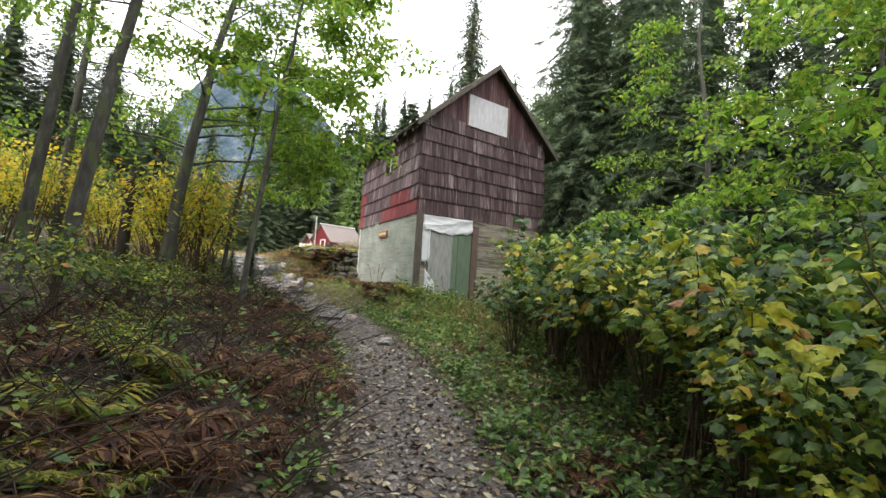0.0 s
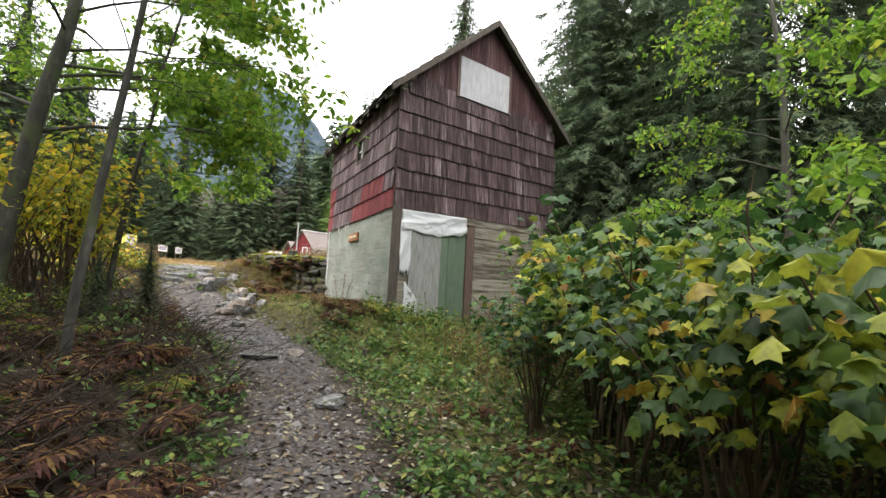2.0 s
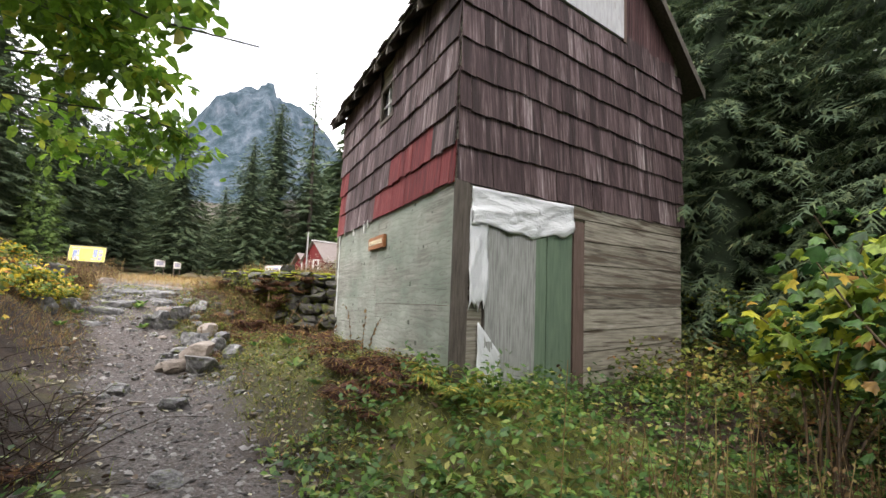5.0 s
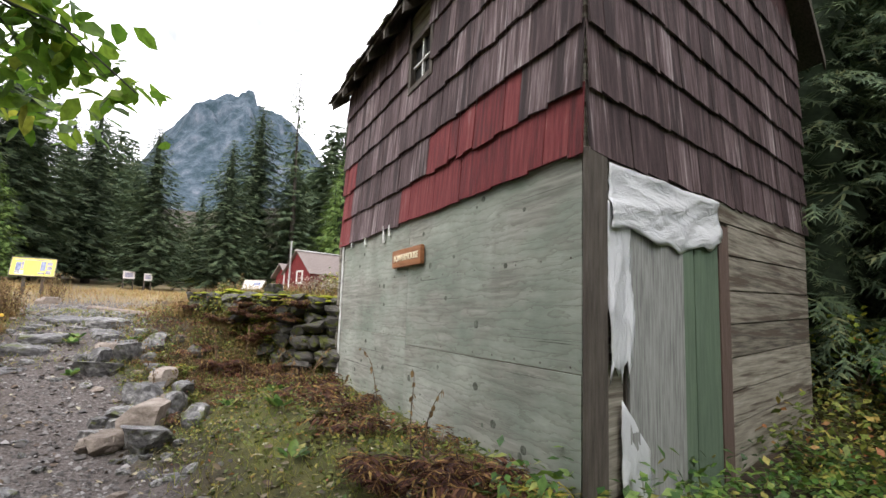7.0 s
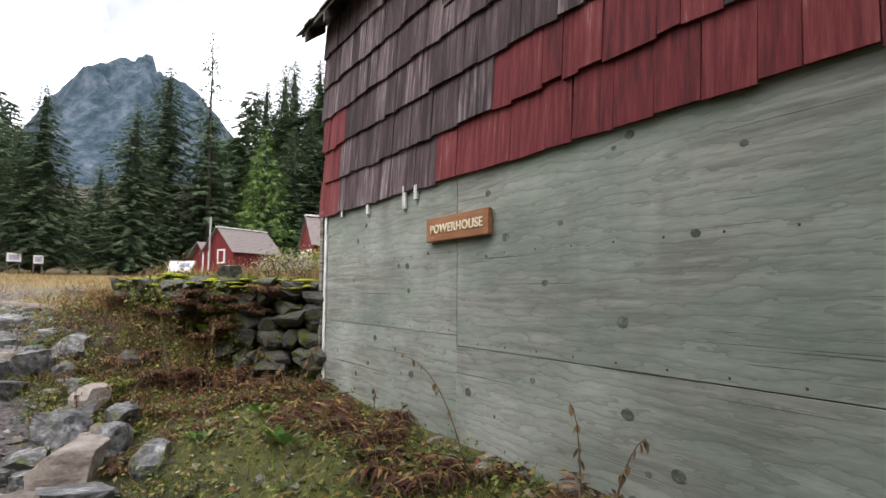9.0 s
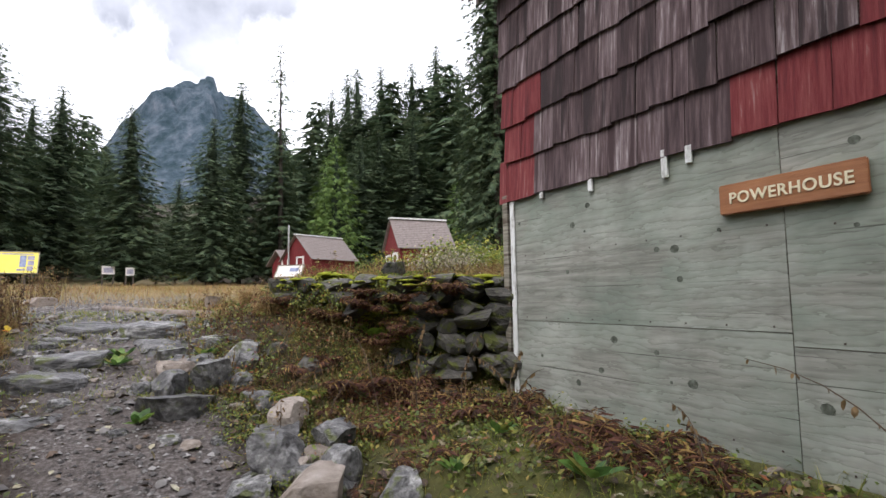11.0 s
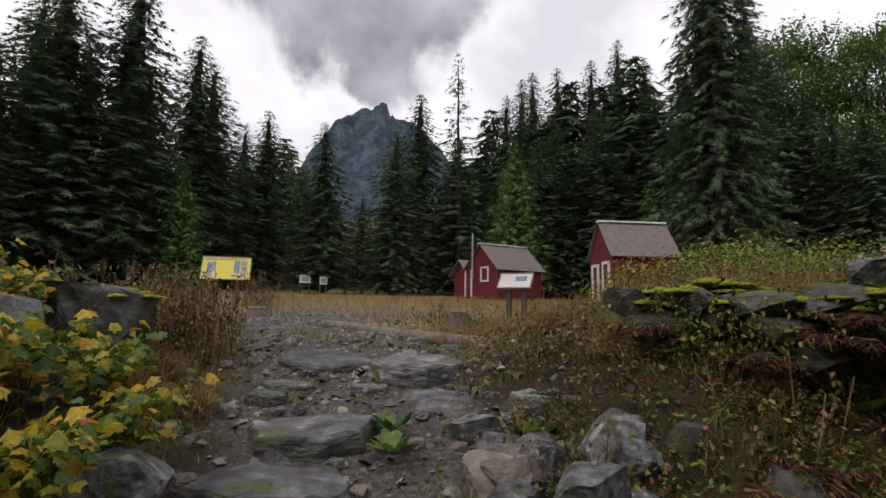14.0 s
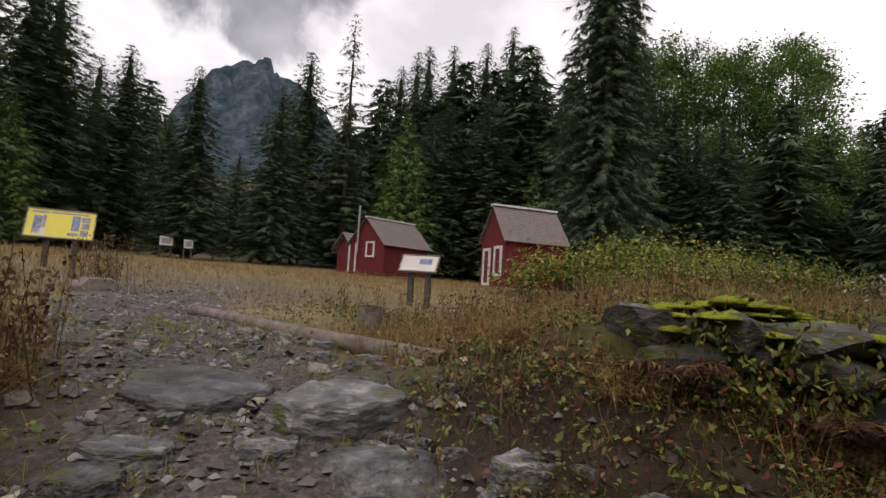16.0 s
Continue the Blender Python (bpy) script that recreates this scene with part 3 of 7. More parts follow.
# ---- the mountain and far ridges ----
def mountain():
    u = np.linspace(-1, 1, 301)
    v = np.linspace(0, 1, 140)
    U, Vv = np.meshgrid(u, v, indexing="ij")
    cx, cy = 311.0, 1095.0
    dirx, diry = 0.955, -0.296
    nx_, ny_ = 0.296, 0.955
    X = cx + U * 620 * dirx + (Vv - 0.6) * 500 * nx_
    Y = cy + U * 620 * diry + (Vv - 0.6) * 500 * ny_
    m_ = U * 620 * 1.06
    ridge_ = np.interp(m_, [-620, -300, -200, -165, -140, -115, -88, -60, -35, -12, 4, 10, 22, 30, 55, 85, 110, 140, 175, 200, 250, 330, 620],
                       [40, 75, 120, 175, 222, 252, 280, 300, 312, 316, 324, 326, 322, 304, 298, 290, 270, 238, 200, 165, 118, 85, 50])
    fall = np.clip(1 - np.abs(Vv - 0.6) / 0.62, 0, 1) ** 1.15
    crag = (np.abs(fbm(X / 55, Y / 55, 5)) * 90 + fbm(X / 16, Y / 16, 4) * 26) * sm(fall, 0.35, 0.9) * sm(ridge_, 60, 240)
    Z = 118 + ridge_ * fall + crag * (0.62 - 0.42 * sm(fall, 0.86, 0.98)) - 6 * sm(ridge_, 100, 300)
    horn = 12 * np.exp(-((m_ - 16) / 12) ** 4) * np.exp(-((Vv - 0.6) / 0.04) ** 2) + 7 * np.exp(-((m_ + 2) / 5) ** 4) * np.exp(-((Vv - 0.6) / 0.04) ** 2)
    Z = Z + horn
    k, c = X.shape
    i = np.arange(k * c).reshape(k, c)
    F = np.stack([i[:-1, :-1], i[1:, :-1], i[1:, 1:], i[:-1, 1:]], -1).reshape(-1, 4)
    # the haze of distance is painted into this colour as a blue tint
    mat = surface("haze_tinted_rock_and_forest", [(0.36, (0.013, 0.029, 0.038)), (0.5, (0.032, 0.051, 0.068)), (0.58, (0.054, 0.072, 0.092)), (0.72, (0.11, 0.124, 0.148))], 0.03, detail=12, stretch=(1.4, 1.4, 0.6), rough=1.0, bump=0.7, bump_scale=0.06, dist=12)
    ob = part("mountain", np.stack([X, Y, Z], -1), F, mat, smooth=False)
    tagged(ob, "craggy mountain peak with blue haze painted in, above dark forest", "mountain", kind="structure")


mountain()

# ---- the powerhouse: a two-storey shingled shed, out of square ----
PA, PB_, PC = np.array([5.37, 12.02]), np.array([10.64, 12.67]), np.array([6.60, 17.42])
UX = (PB_ - PA) / np.linalg.norm(PB_ - PA)
VX = (PC - PA) / np.linalg.norm(PC - PA)
UL, VL, BASE = 5.31, 5.53, 0.35
VL = float(np.linalg.norm(PC - PA))
LEAN_Z = 0.035


def W(u, v, z):
    """Shed coordinates (along the front, along the side, up) to the shed's own space."""
    return (u * UX[0] + v * VX[0], u * UX[1] + v * VX[1], z - BASE + LEAN_Z * u)


def slab(u0, u1, v0, v1, z0, z1):
    return hexa([W(u, v, z) for u in (u0, u1) for v in (v0, v1) for z in (z0, z1)])


shed = thing("powerhouse_shed", Matrix.Translation((PA[0], PA[1], BASE)), "two-storey old shed with red-brown shakes above green-grey plywood", "shed")
EAVE_L, EAVE_R, RIDGE_U, RIDGE = 5.46, 5.62, 2.72, 7.72


def roof_z(u):
    return np.interp(u, [-0.3, RIDGE_U, 5.9], [EAVE_L - 0.13, RIDGE, EAVE_R - 0.17])


# wall shells: front with gable, back, and two sides, 0.12 m thick
def gable(v0, v1):
    us = [0, UL, UL, RIDGE_U, 0]
    zs = [BASE, BASE, roof_z(UL) - 0.05, RIDGE - 0.08, roof_z(0) - 0.05]
    V = [W(u, v0, z) for u, z in zip(us, zs)] + [W(u, v1, z) for u, z in zip(us, zs)]
    F = [(0, 1, 2, 3, 4), (9, 8, 7, 6, 5)] + [(i, i + 5, (i + 1) % 5 + 5, (i + 1) % 5) for i in range(5)]
    return V, F


wall_front = part("wall_front", *gable(0.0, 0.12), M["plank"], shed)
part("wall_back", *gable(VL - 0.12, VL), M["plank"], shed)
WV0, WV1, WZ0, WZ1 = 2.36, 2.88, 4.50, 4.98   # the side window
side_pieces = [slab(0, 0.12, 0.12, WV0, BASE, EAVE_L - 0.06), slab(0, 0.12, WV1, VL - 0.12, BASE, EAVE_L - 0.06),
               slab(0, 0.12, WV0, WV1, BASE, WZ0), slab(0, 0.12, WV0, WV1, WZ1, EAVE_L - 0.06)]
wall_side = part("wall_side", *joined(side_pieces), M["plank"], shed)
part("wall_far_side", *slab(UL - 0.12, UL, 0.12, VL - 0.12, BASE, roof_z(UL) - 0.05), M["plank"], shed)


# roof: two thick slopes with ragged shake ends, and rafter tails
def roof_half(u0, z0, u1, z1):
    out = []
    v = -0.30
    while v < VL + 0.45:
        w = rng.uniform(0.13, 0.26)
        ext = rng.uniform(-0.05, 0.05)
        n = 9
        for k in range(n):
            a, b = k / n, (k + 1.25) / n
            if k == 0:
                a += ext / 3
            p = lambda t: (u0 + (u1 - u0) * min(t, 1.0), z0 + (z1 - z0) * min(t, 1.0))
            (ua, za), (ub, zb) = p(a), p(b)
            lift = 0.045 + rng.uniform(0, 0.012)
            out.append(hexa([W(u, vv, z + h) for u, z, hh in ((ua, za, lift), (ub, zb, 0.022)) for vv in (v + 0.004, v + w - 0.004) for h in (hh - 0.022, hh)]))
        v += w
    return out


part("roof_deck", *joined([hexa([W(u, v, z + h) for u, z in ((-0.27, EAVE_L - 0.1), (RIDGE_U, RIDGE)) for v in (-0.27, VL + 0.42) for h in (-0.05, 0.0)]),
                           hexa([W(u, v, z + h) for u, z in ((RIDGE_U, RIDGE), (5.87, EAVE_R - 0.15)) for v in (-0.27, VL + 0.42) for h in (-0.05, 0.0)])]), M["post"], shed)
part("roof_covering", *joined(roof_half(-0.33, EAVE_L - 0.15, RIDGE_U, RIDGE) + roof_half(5.93, EAVE_R - 0.19, RIDGE_U, RIDGE)), M["roof"], shed, "weathered mossy roof shakes")
for v in np.arange(0.15, VL + 0.3, 0.62):
    part("rafter", *hexa([W(u, vv, z + h) for u, z in ((-0.30, EAVE_L - 0.13), (0.0, EAVE_L + 0.10)) for vv in (v - 0.025, v + 0.03) for h in (-0.17, -0.055)]), M["post"], shed)
for (ua, za), (ub, zb) in (((-0.30, EAVE_L - 0.12), (RIDGE_U, RIDGE)), ((RIDGE_U, RIDGE), (5.9, EAVE_R - 0.17))):
    part("barge_board", *hexa([W(u, v, z + h) for u, z in ((ua, za), (ub, zb)) for v in (-0.30, -0.274) for h in (-0.13, 0.0)]), M["post"], shed)


# shakes on the walls: one mesh for each width and paint, one object each
def shake_mesh(w, L, mat):
    r = np.random.default_rng(int(w * 1000) + len(mat))
    cut = r.uniform(-0.016, 0.016, 2)
    V = [(0.003, 0, cut[0]), (w - 0.003, 0, cut[1]), (0.003, 0, L), (w - 0.003, 0, L), (0.003, -0.017, cut[0]), (w - 0.003, -0.017, cut[1]), (0.003, -0.004, L), (w - 0.003, -0.004, L)]
    F = [(0, 1, 3, 2), (4, 6, 7, 5), (0, 4, 5, 1), (2, 3, 7, 6), (0, 2, 6, 4), (1, 5, 7, 3)]
    return mesh_data("shake", V, F, M[mat])


WIDTHS = [0.13, 0.17, 0.21, 0.25, 0.29, 0.34]
SHAKES = {(w, L, m): shake_mesh(w, L, m) for w in WIDTHS for L in (0.45, 0.30) for m in ("shake_dark", "shake_grey", "shake_red")}
EXPO = 0.395


def lay_shake(parent, on_front, along, z, w, L, mat):
    ob = new("shake", SHAKES[(w, L, mat)])
    ob.parent = parent
    ax = Vector((UX[0], UX[1], LEAN_Z)) if on_front else Vector((-VX[0], -VX[1], 0))
    out = Vector((UX[1], -UX[0], 0)) if on_front else Vector((-VX[1], VX[0], 0))
    back = -out
    p = Vector(W(along, 0, z)) if on_front else Vector(W(0, along + w, z))
    p = p + out * (0.030 + rng.uniform(0, 0.009))
    m = Matrix((ax, back, Vector((0, 0, 1)))).transposed().to_4x4()
    ob.matrix_basis = Matrix.Translation(p) @ m @ pose(0, 0, 0, -rng.uniform(1.9, 2.7), rng.uniform(-0.9, 0.9), 0)


PAN = (1.66, 3.36, 5.70, 6.62)
for row in range(7):
    z = 3.0 + row * EXPO
    u = -0.02
    while u < UL + 0.02:
        w = WIDTHS[rng.integers(len(WIDTHS))]
        top = roof_z(np.clip(u + w / 2, 0, UL)) - 0.12
        inside_panel = PAN[0] - 0.1 < u + w / 2 < PAN[1] + 0.1 and z > PAN[2] - 0.12 and z + 0.2 < PAN[3]
        if u + w > UL + 0.14:
            w = 0.13
        if z < top - 0.16 and not inside_panel:
            L = 0.45 if z + 0.45 < top + 0.02 and not (PAN[0] - 0.1 < u + w / 2 < PAN[1] + 0.1 and z < PAN[2] < z + 0.45) else 0.30
            mat = "shake_dark" if rng.random() < 0.72 else "shake_grey"
            lay_shake(wall_front, True, u, z + rng.normal(0, 0.006), w, L, mat)
        u += w
for row in range(6):
    z = 3.0 + row * EXPO
    v = -0.02
    while v < VL:
        w = WIDTHS[rng.integers(len(WIDTHS))]
        if v + w > VL + 0.1:
            w = 0.13
        c = v + w / 2
        in_window = WV0 - 0.06 < c < WV1 + 0.06 and WZ0 - 0.42 < z < WZ1
        red = (row == 0 and c < 2.95) or (row == 1 and 0.75 < c < 2.4) or (c > 5.0 and row < 3) or (row == 0 and c > 3.2 and rng.random() < 0.15)
        if not in_window and z < EAVE_L - 0.2:
            lay_shake(wall_side, False, v, z + rng.normal(0, 0.007), w, 0.45 if z + 0.45 < EAVE_L else 0.30, "shake_red" if red else ("shake_grey" if rng.random() < 0.5 else "shake_dark"))
        elif in_window and z + 0.3 < WZ0:
            lay_shake(wall_side, False, v, z, w, 0.30, "shake_grey")
        v += w

# upright boards in the gable above the last course of shakes
M["gable_board"] = surface("dark_red_brown_upright_board", [(0.3, (0.025, 0.012, 0.013)), (0.5, (0.065, 0.030, 0.031)), (0.64, (0.10, 0.06, 0.06)), (0.76, (0.22, 0.17, 0.17))], 3.0, detail=8, stretch=(10, 10, 0.5), obj=0.2, bump=0.5, bump_scale=20)
u = 0.08
while u < UL - 0.1:
    w = rng.uniform(0.13, 0.22)
    ends = [float(roof_z(q)) - 0.07 for q in (u, u + w)]
    bottoms = [PAN[3] + 0.01 if PAN[0] < u + w / 2 < PAN[1] else 5.76] * 2
    if min(ends) > bottoms[0] + 0.06:
        o = 0.020 + rng.uniform(0, 0.006)
        part("gable_board", *hexa([W(q, v, z) for q, zb, zt in ((u + 0.003, bottoms[0], ends[0]), (u + w - 0.003, bottoms[1], ends[1])) for v in (-o, -0.002) for z in (zb, zt)]), M["gable_board"], wall_front)
    u += w

# side window under the eave: frame, mullions and dark panes
win = part("window", *joined([slab(-0.045, 0.07, WV0 - 0.07, WV0, WZ0 - 0.06, WZ1 + 0.06), slab(-0.045, 0.07, WV1, WV1 + 0.07, WZ0 - 0.06, WZ1 + 0.06),
                              slab(-0.05, 0.07, WV0, WV1, WZ0 - 0.06, WZ0), slab(-0.045, 0.07, WV0, WV1, WZ1, WZ1 + 0.06)]), M["post"], shed, "small window with dark weathered frame")
part("mullion", *slab(-0.005, 0.03, 2.605, 2.635, WZ0, WZ1), M["white_trim"], win)
part("mullion", *slab(-0.003, 0.028, WV0, 2.605, 4.73, 4.75), M["white_trim"], win)
part("mullion", *slab(-0.003, 0.028, 2.635, WV1, 4.73, 4.75), M["white_trim"], win)
part("pane", *slab(0.032, 0.038, WV0, WV1, WZ0, WZ1), M["dark"], win, "dark window pane")

# boarded gable window
part("gable_panel", *slab(PAN[0], PAN[1], -0.055, -0.005, PAN[2], PAN[3]), M["panel"], wall_front, "pale painted board over a gable window")
for u in (PAN[0] - 0.09, PAN[1] + 0.002):
    part("panel_trim", *slab(u, u + 0.085, -0.05, -0.004, PAN[2] - 0.03, PAN[3] + 0.3), M["brown_trim"], wall_front)

# plywood on the side wall: two long sheets a row, the lower row of another height
SEAM_V, SEAM_Z = 2.78, 1.72
sheets = [(0.02, SEAM_V - 0.003, SEAM_Z + 0.004, 3.06, 0.012), (SEAM_V + 0.003, VL - 0.03, 1.80, 3.06, 0.014), (0.02, SEAM_V - 0.003, 0.45, SEAM_Z - 0.004, 0.020), (SEAM_V + 0.003, VL - 0.03, 0.45, 1.793, 0.016)]
for v0, v1, z0, z1, th in sheets:
    sh = part("plywood_sheet", *slab(-th, -0.002, v0, v1, z0, z1), M["ply"], wall_side, "weathered pale green plywood")
    for _ in range(int((v1 - v0) * (z1 - z0) * 2.8)):
        kv, kz, kr = rng.uniform(v0 + 0.1, v1 - 0.1), rng.uniform(max(z0, 0.9) + 0.08, z1 - 0.1), rng.uniform(0.011, 0.034)
        a = np.linspace(0, 2 * np.pi, 9)[:-1]
        ring = [W(-th - 0.0025, kv + 1.3 * kr * math.cos(t) * (0.8 + 0.3 * rng.random()), kz + kr * math.sin(t)) for t in a]
        part("knot", ring, [tuple(range(8))[::-1]], M["knot"], sh)
    for k in range(int((v1 - v0) / 0.3)):
        nv = v0 + 0.1 + 0.3 * k
        for nz in (z0 + 0.03, (z0 + z1) / 2):
            part("nail", *slab(-th - 0.004, -th - 0.0005, nv - 0.006, nv + 0.006, nz - 0.006, nz + 0.006), M["nail"], sh)
part("filler_strip", *slab(-0.02, -0.003, SEAM_V - 0.32, SEAM_V + 0.3, 3.0, 3.07), M["ply"], wall_side)
# corner boards
part("corner_post", *slab(-0.03, 0.19, -0.05, -0.002, 0.45, 3.03), M["post"], wall_front, "dark weathered corner post")
part("corner_trim", *slab(-0.036, -0.021, VL - 0.10, VL - 0.03, 0.7, 3.02), M["white_trim"], wall_side, "narrow peeling white corner board")
part("corner_trim", *slab(-0.05, 0.0, VL + 0.003, VL + 0.09, 0.7, 3.08), M["plank"], wall_side)

# the door: one bare grey board and two green ones, under a torn white sheet
door = part("door", *slab(0.44, 2.10, -0.025, -0.004, 0.45, 2.74), M["post"], shed, "patched old plank door")
part("grey_board", *slab(0.46, 1.32, -0.05, -0.027, 0.45, 2.68), M["door_grey"], door, "bare grey weathered board")
part("green_board", *slab(1.325, 1.53, -0.046, -0.027, 0.45, 2.66), M["door_green"], door, "faded green board")
part("green_board", *slab(1.545, 2.06, -0.048, -0.027, 0.45, 2.66), M["door_green"], door, "faded green board")
part("door_jamb", *slab(2.115, 2.36, -0.04, -0.002, 0.5, 2.80), M["brown_trim"], wall_front, "reddish brown door jamb")
# planks beside the door
plank_z = [0.58, 0.84, 1.10, 1.37, 1.66, 1.95, 2.24, 2.55, 2.83]
for z0, z1 in zip(plank_z[:-1], plank_z[1:]):
    part("plank", *slab(2.37, UL, -0.03 - rng.uniform(0, 0.006), -0.002, z0 + 0.008, z1 - 0.006), M["plank"], wall_front)
part("plank", *slab(2.08, UL, -0.038, -0.002, 2.838, 3.04), M["plank"], wall_front)


# torn plastic sheeting: rippled cloth surfaces with thickness
def sheet(name, u0, u1, z_top, z_bot, nu, nz, ripple, ragged, lift):
    V, F = [], []
    for i in range(nu + 1):
        for j in range(nz + 1):
            s, t = i / nu, j / nz
            zt, zb = z_top(s), z_bot(s) + ragged * (vnoise(np.array(s * 9.0), np.array(3.3)) + 0.2)
            z = zt + (zb - zt) * t
            v = -lift - ripple * (0.5 + fbm(np.array(s * 5 + t * 2), np.array(t * 4 + s), 3))
            u = u0 + (u1 - u0) * s + 0.03 * vnoise(np.array(t * 8.0), np.array(s * 2 + 5))
            V.append(W(u, float(v), float(z)))
    for i in range(nu):
        for j in range(nz):
            a = i * (nz + 1) + j
            F.append((a, a + 1, a + nz + 2, a + nz + 1))
    ob = part(name, V, F, M["plastic"], shed, "torn crumpled white plastic sheet", smooth=True)
    sol = ob.modifiers.new("thickness", "SOLIDIFY")
    sol.thickness = 0.004
    return ob


pm, pn, pl, pb = node_mat("white_plastic_sheet")
pb.inputs["Base Color"].default_value = (0.50, 0.515, 0.535, 1)
pb.inputs["Roughness"].default_value = 0.38
pnz = pn.new("ShaderNodeTexNoise")
pnz.inputs["Scale"].default_value, pnz.inputs["Detail"].default_value, pnz.inputs["Distortion"].default_value = 5.0, 6, 1.5
pbp = pn.new("ShaderNodeBump")
pbp.inputs["Strength"].default_value, pbp.inputs["Distance"].default_value = 0.5, 0.04
pl.new(pnz.outputs["Fac"], pbp.inputs["Height"])
pl.new(pbp.outputs[0], pb.inputs["Normal"])
M["plastic"] = pm
sheet("plastic_sheet", 0.22, 2.08, lambda s: 2.98 + 0.0 * s, lambda s: 2.56 + 0.04 * s - 0.09 * math.sin(s * 3.1), 34, 14, 0.055, 0.10, 0.04)
sheet("plastic_sheet", 0.20, 0.47, lambda s: 2.74, lambda s: 1.62 + 0.1 * s, 9, 26, 0.045, 0.22, 0.04)
sheet("plastic_sheet", 0.36, 0.72, lambda s: 1.55 - 0.35 * s, lambda s: 0.75 - 0.1 * s, 8, 12, 0.022, 0.2, 0.045)
for v, z, h in ((3.55, 2.86, 0.2), (3.35, 2.92, 0.12), (4.3, 2.9, 0.1), (4.95, 2.95, 0.12)):
    part("paint_flake", *slab(-0.05, -0.02, v, v + 0.05, z, z + h), M["white_trim"], wall_side)

# the carved name board
SV0, SV1, SZ0, SZ1 = 2.34, 3.16, 2.52, 2.71
board = thing("name_sign", Matrix.Translation(Vector(W(-0.02, SV1, SZ0)) + Vector((PA[0], PA[1], BASE))), "brown wooden board with carved cream capital letters", "sign")


def local_side(u, v, z):
    p, o = W(u, v, z), W(-0.02, SV1, SZ0)
    return tuple(p[i] - o[i] for i in range(3))


bbm = bmesh.new()
bv = [bbm.verts.new(local_side(u, v, z)) for u in (-0.075, -0.021) for v in (SV0, SV1) for z in (SZ0, SZ1)]
for f in BOX_F:
    bbm.faces.new([bv[i] for i in f])
bmesh.ops.recalc_face_normals(bbm, faces=bbm.faces[:])
bmesh.ops.bevel(bbm, geom=bbm.edges[:], offset=0.008, segments=2, affect="EDGES")
bm_part("board", bbm, M["sign_wood"], board)
txt = bpy.data.curves.new("letters", "FONT")
txt.body, txt.size, txt.extrude, txt.align_x, txt.align_y, txt.space_character = "POWERHOUSE", 0.096, 0.003, "CENTER", "CENTER", 1.1
txt.offset = 0.0015
tob = new("letters", txt)
ax = Vector((-VX[0], -VX[1], 0))
outv = Vector((-VX[1], VX[0], 0))
tm = Matrix((ax, Vector((0, 0, 1)), outv)).transposed().to_4x4()
dg = bpy.context.evaluated_depsgraph_get()
tme = bpy.data.meshes.new_from_object(tob.evaluated_get(dg))
bpy.data.objects.remove(tob)
tme.materials.append(M["letters"])
lob = new("letters", tme)
lob.parent = board
lob.matrix_basis = Matrix.Translation(local_side(-0.0785, (SV0 + SV1) / 2, (SZ0 + SZ1) / 2)) @ tm
tagged(lob, "cream carved capital letters")


# ---- rocks ----
def rock_mesh(seed, flat=1.0, detail=3):
    r = np.random.default_rng(seed)
    bm = bmesh.new()
    bmesh.ops.create_icosphere(bm, subdivisions=detail, radius=0.5)
    cuts = [Vector(r.normal(size=3)).normalized() for _ in range(13)] + [Vector((r.normal() * 0.08, r.normal() * 0.08, 1)).normalized()]
    offs = np.r_[r.uniform(0.20, 0.36, 13), 0.22]
    for v in bm.verts:
        for c, o in zip(cuts, offs):
            d = v.co.dot(c)
            if d > o:
                v.co -= c * (d - o) * 0.97
        v.co += v.co.normalized() * 0.035 * noise.noise(v.co * 5 + Vector((seed, 0, 0))) + v.co.normalized() * 0.015 * noise.noise(v.co * 14)
        v.co.z *= flat
    lo, hi = [min(v.co[i] for v in bm.verts) for i in range(3)], [max(v.co[i] for v in bm.verts) for i in range(3)]
    for v in bm.verts:
        for i in range(3):
            v.co[i] = (v.co[i] - lo[i]) / (hi[i] - lo[i]) - (0.5 if i < 2 else 0.0)
    me = bpy.data.meshes.new("rock")
    bm.to_mesh(me)
    bm.free()
    return me


ROCKS = {}
for mname in ("rock", "rock_brown", "wall_rock"):
    for sd in range(6):
        for detail in (2, 3):
            me = rock_mesh(sd + 11, 1.0, detail)
            me.materials.append(M[mname])
            ROCKS[mname, sd, detail] = me


def rock(x, y, top, w, d, h, turn=0.0, mat="rock", sd=0, label="grey angular rock lying beside the path", name="rock", tilt=(0, 0)):
    ob = new(name, ROCKS[mat, sd % 6, 3 if w > 0.27 else 2])
    ob.matrix_basis = pose(x, y, top - h, tilt[0], tilt[1], turn) @ Matrix.Diagonal((w, d, h, 1))
    return tagged(ob, label, "rock", "rocks along the path")


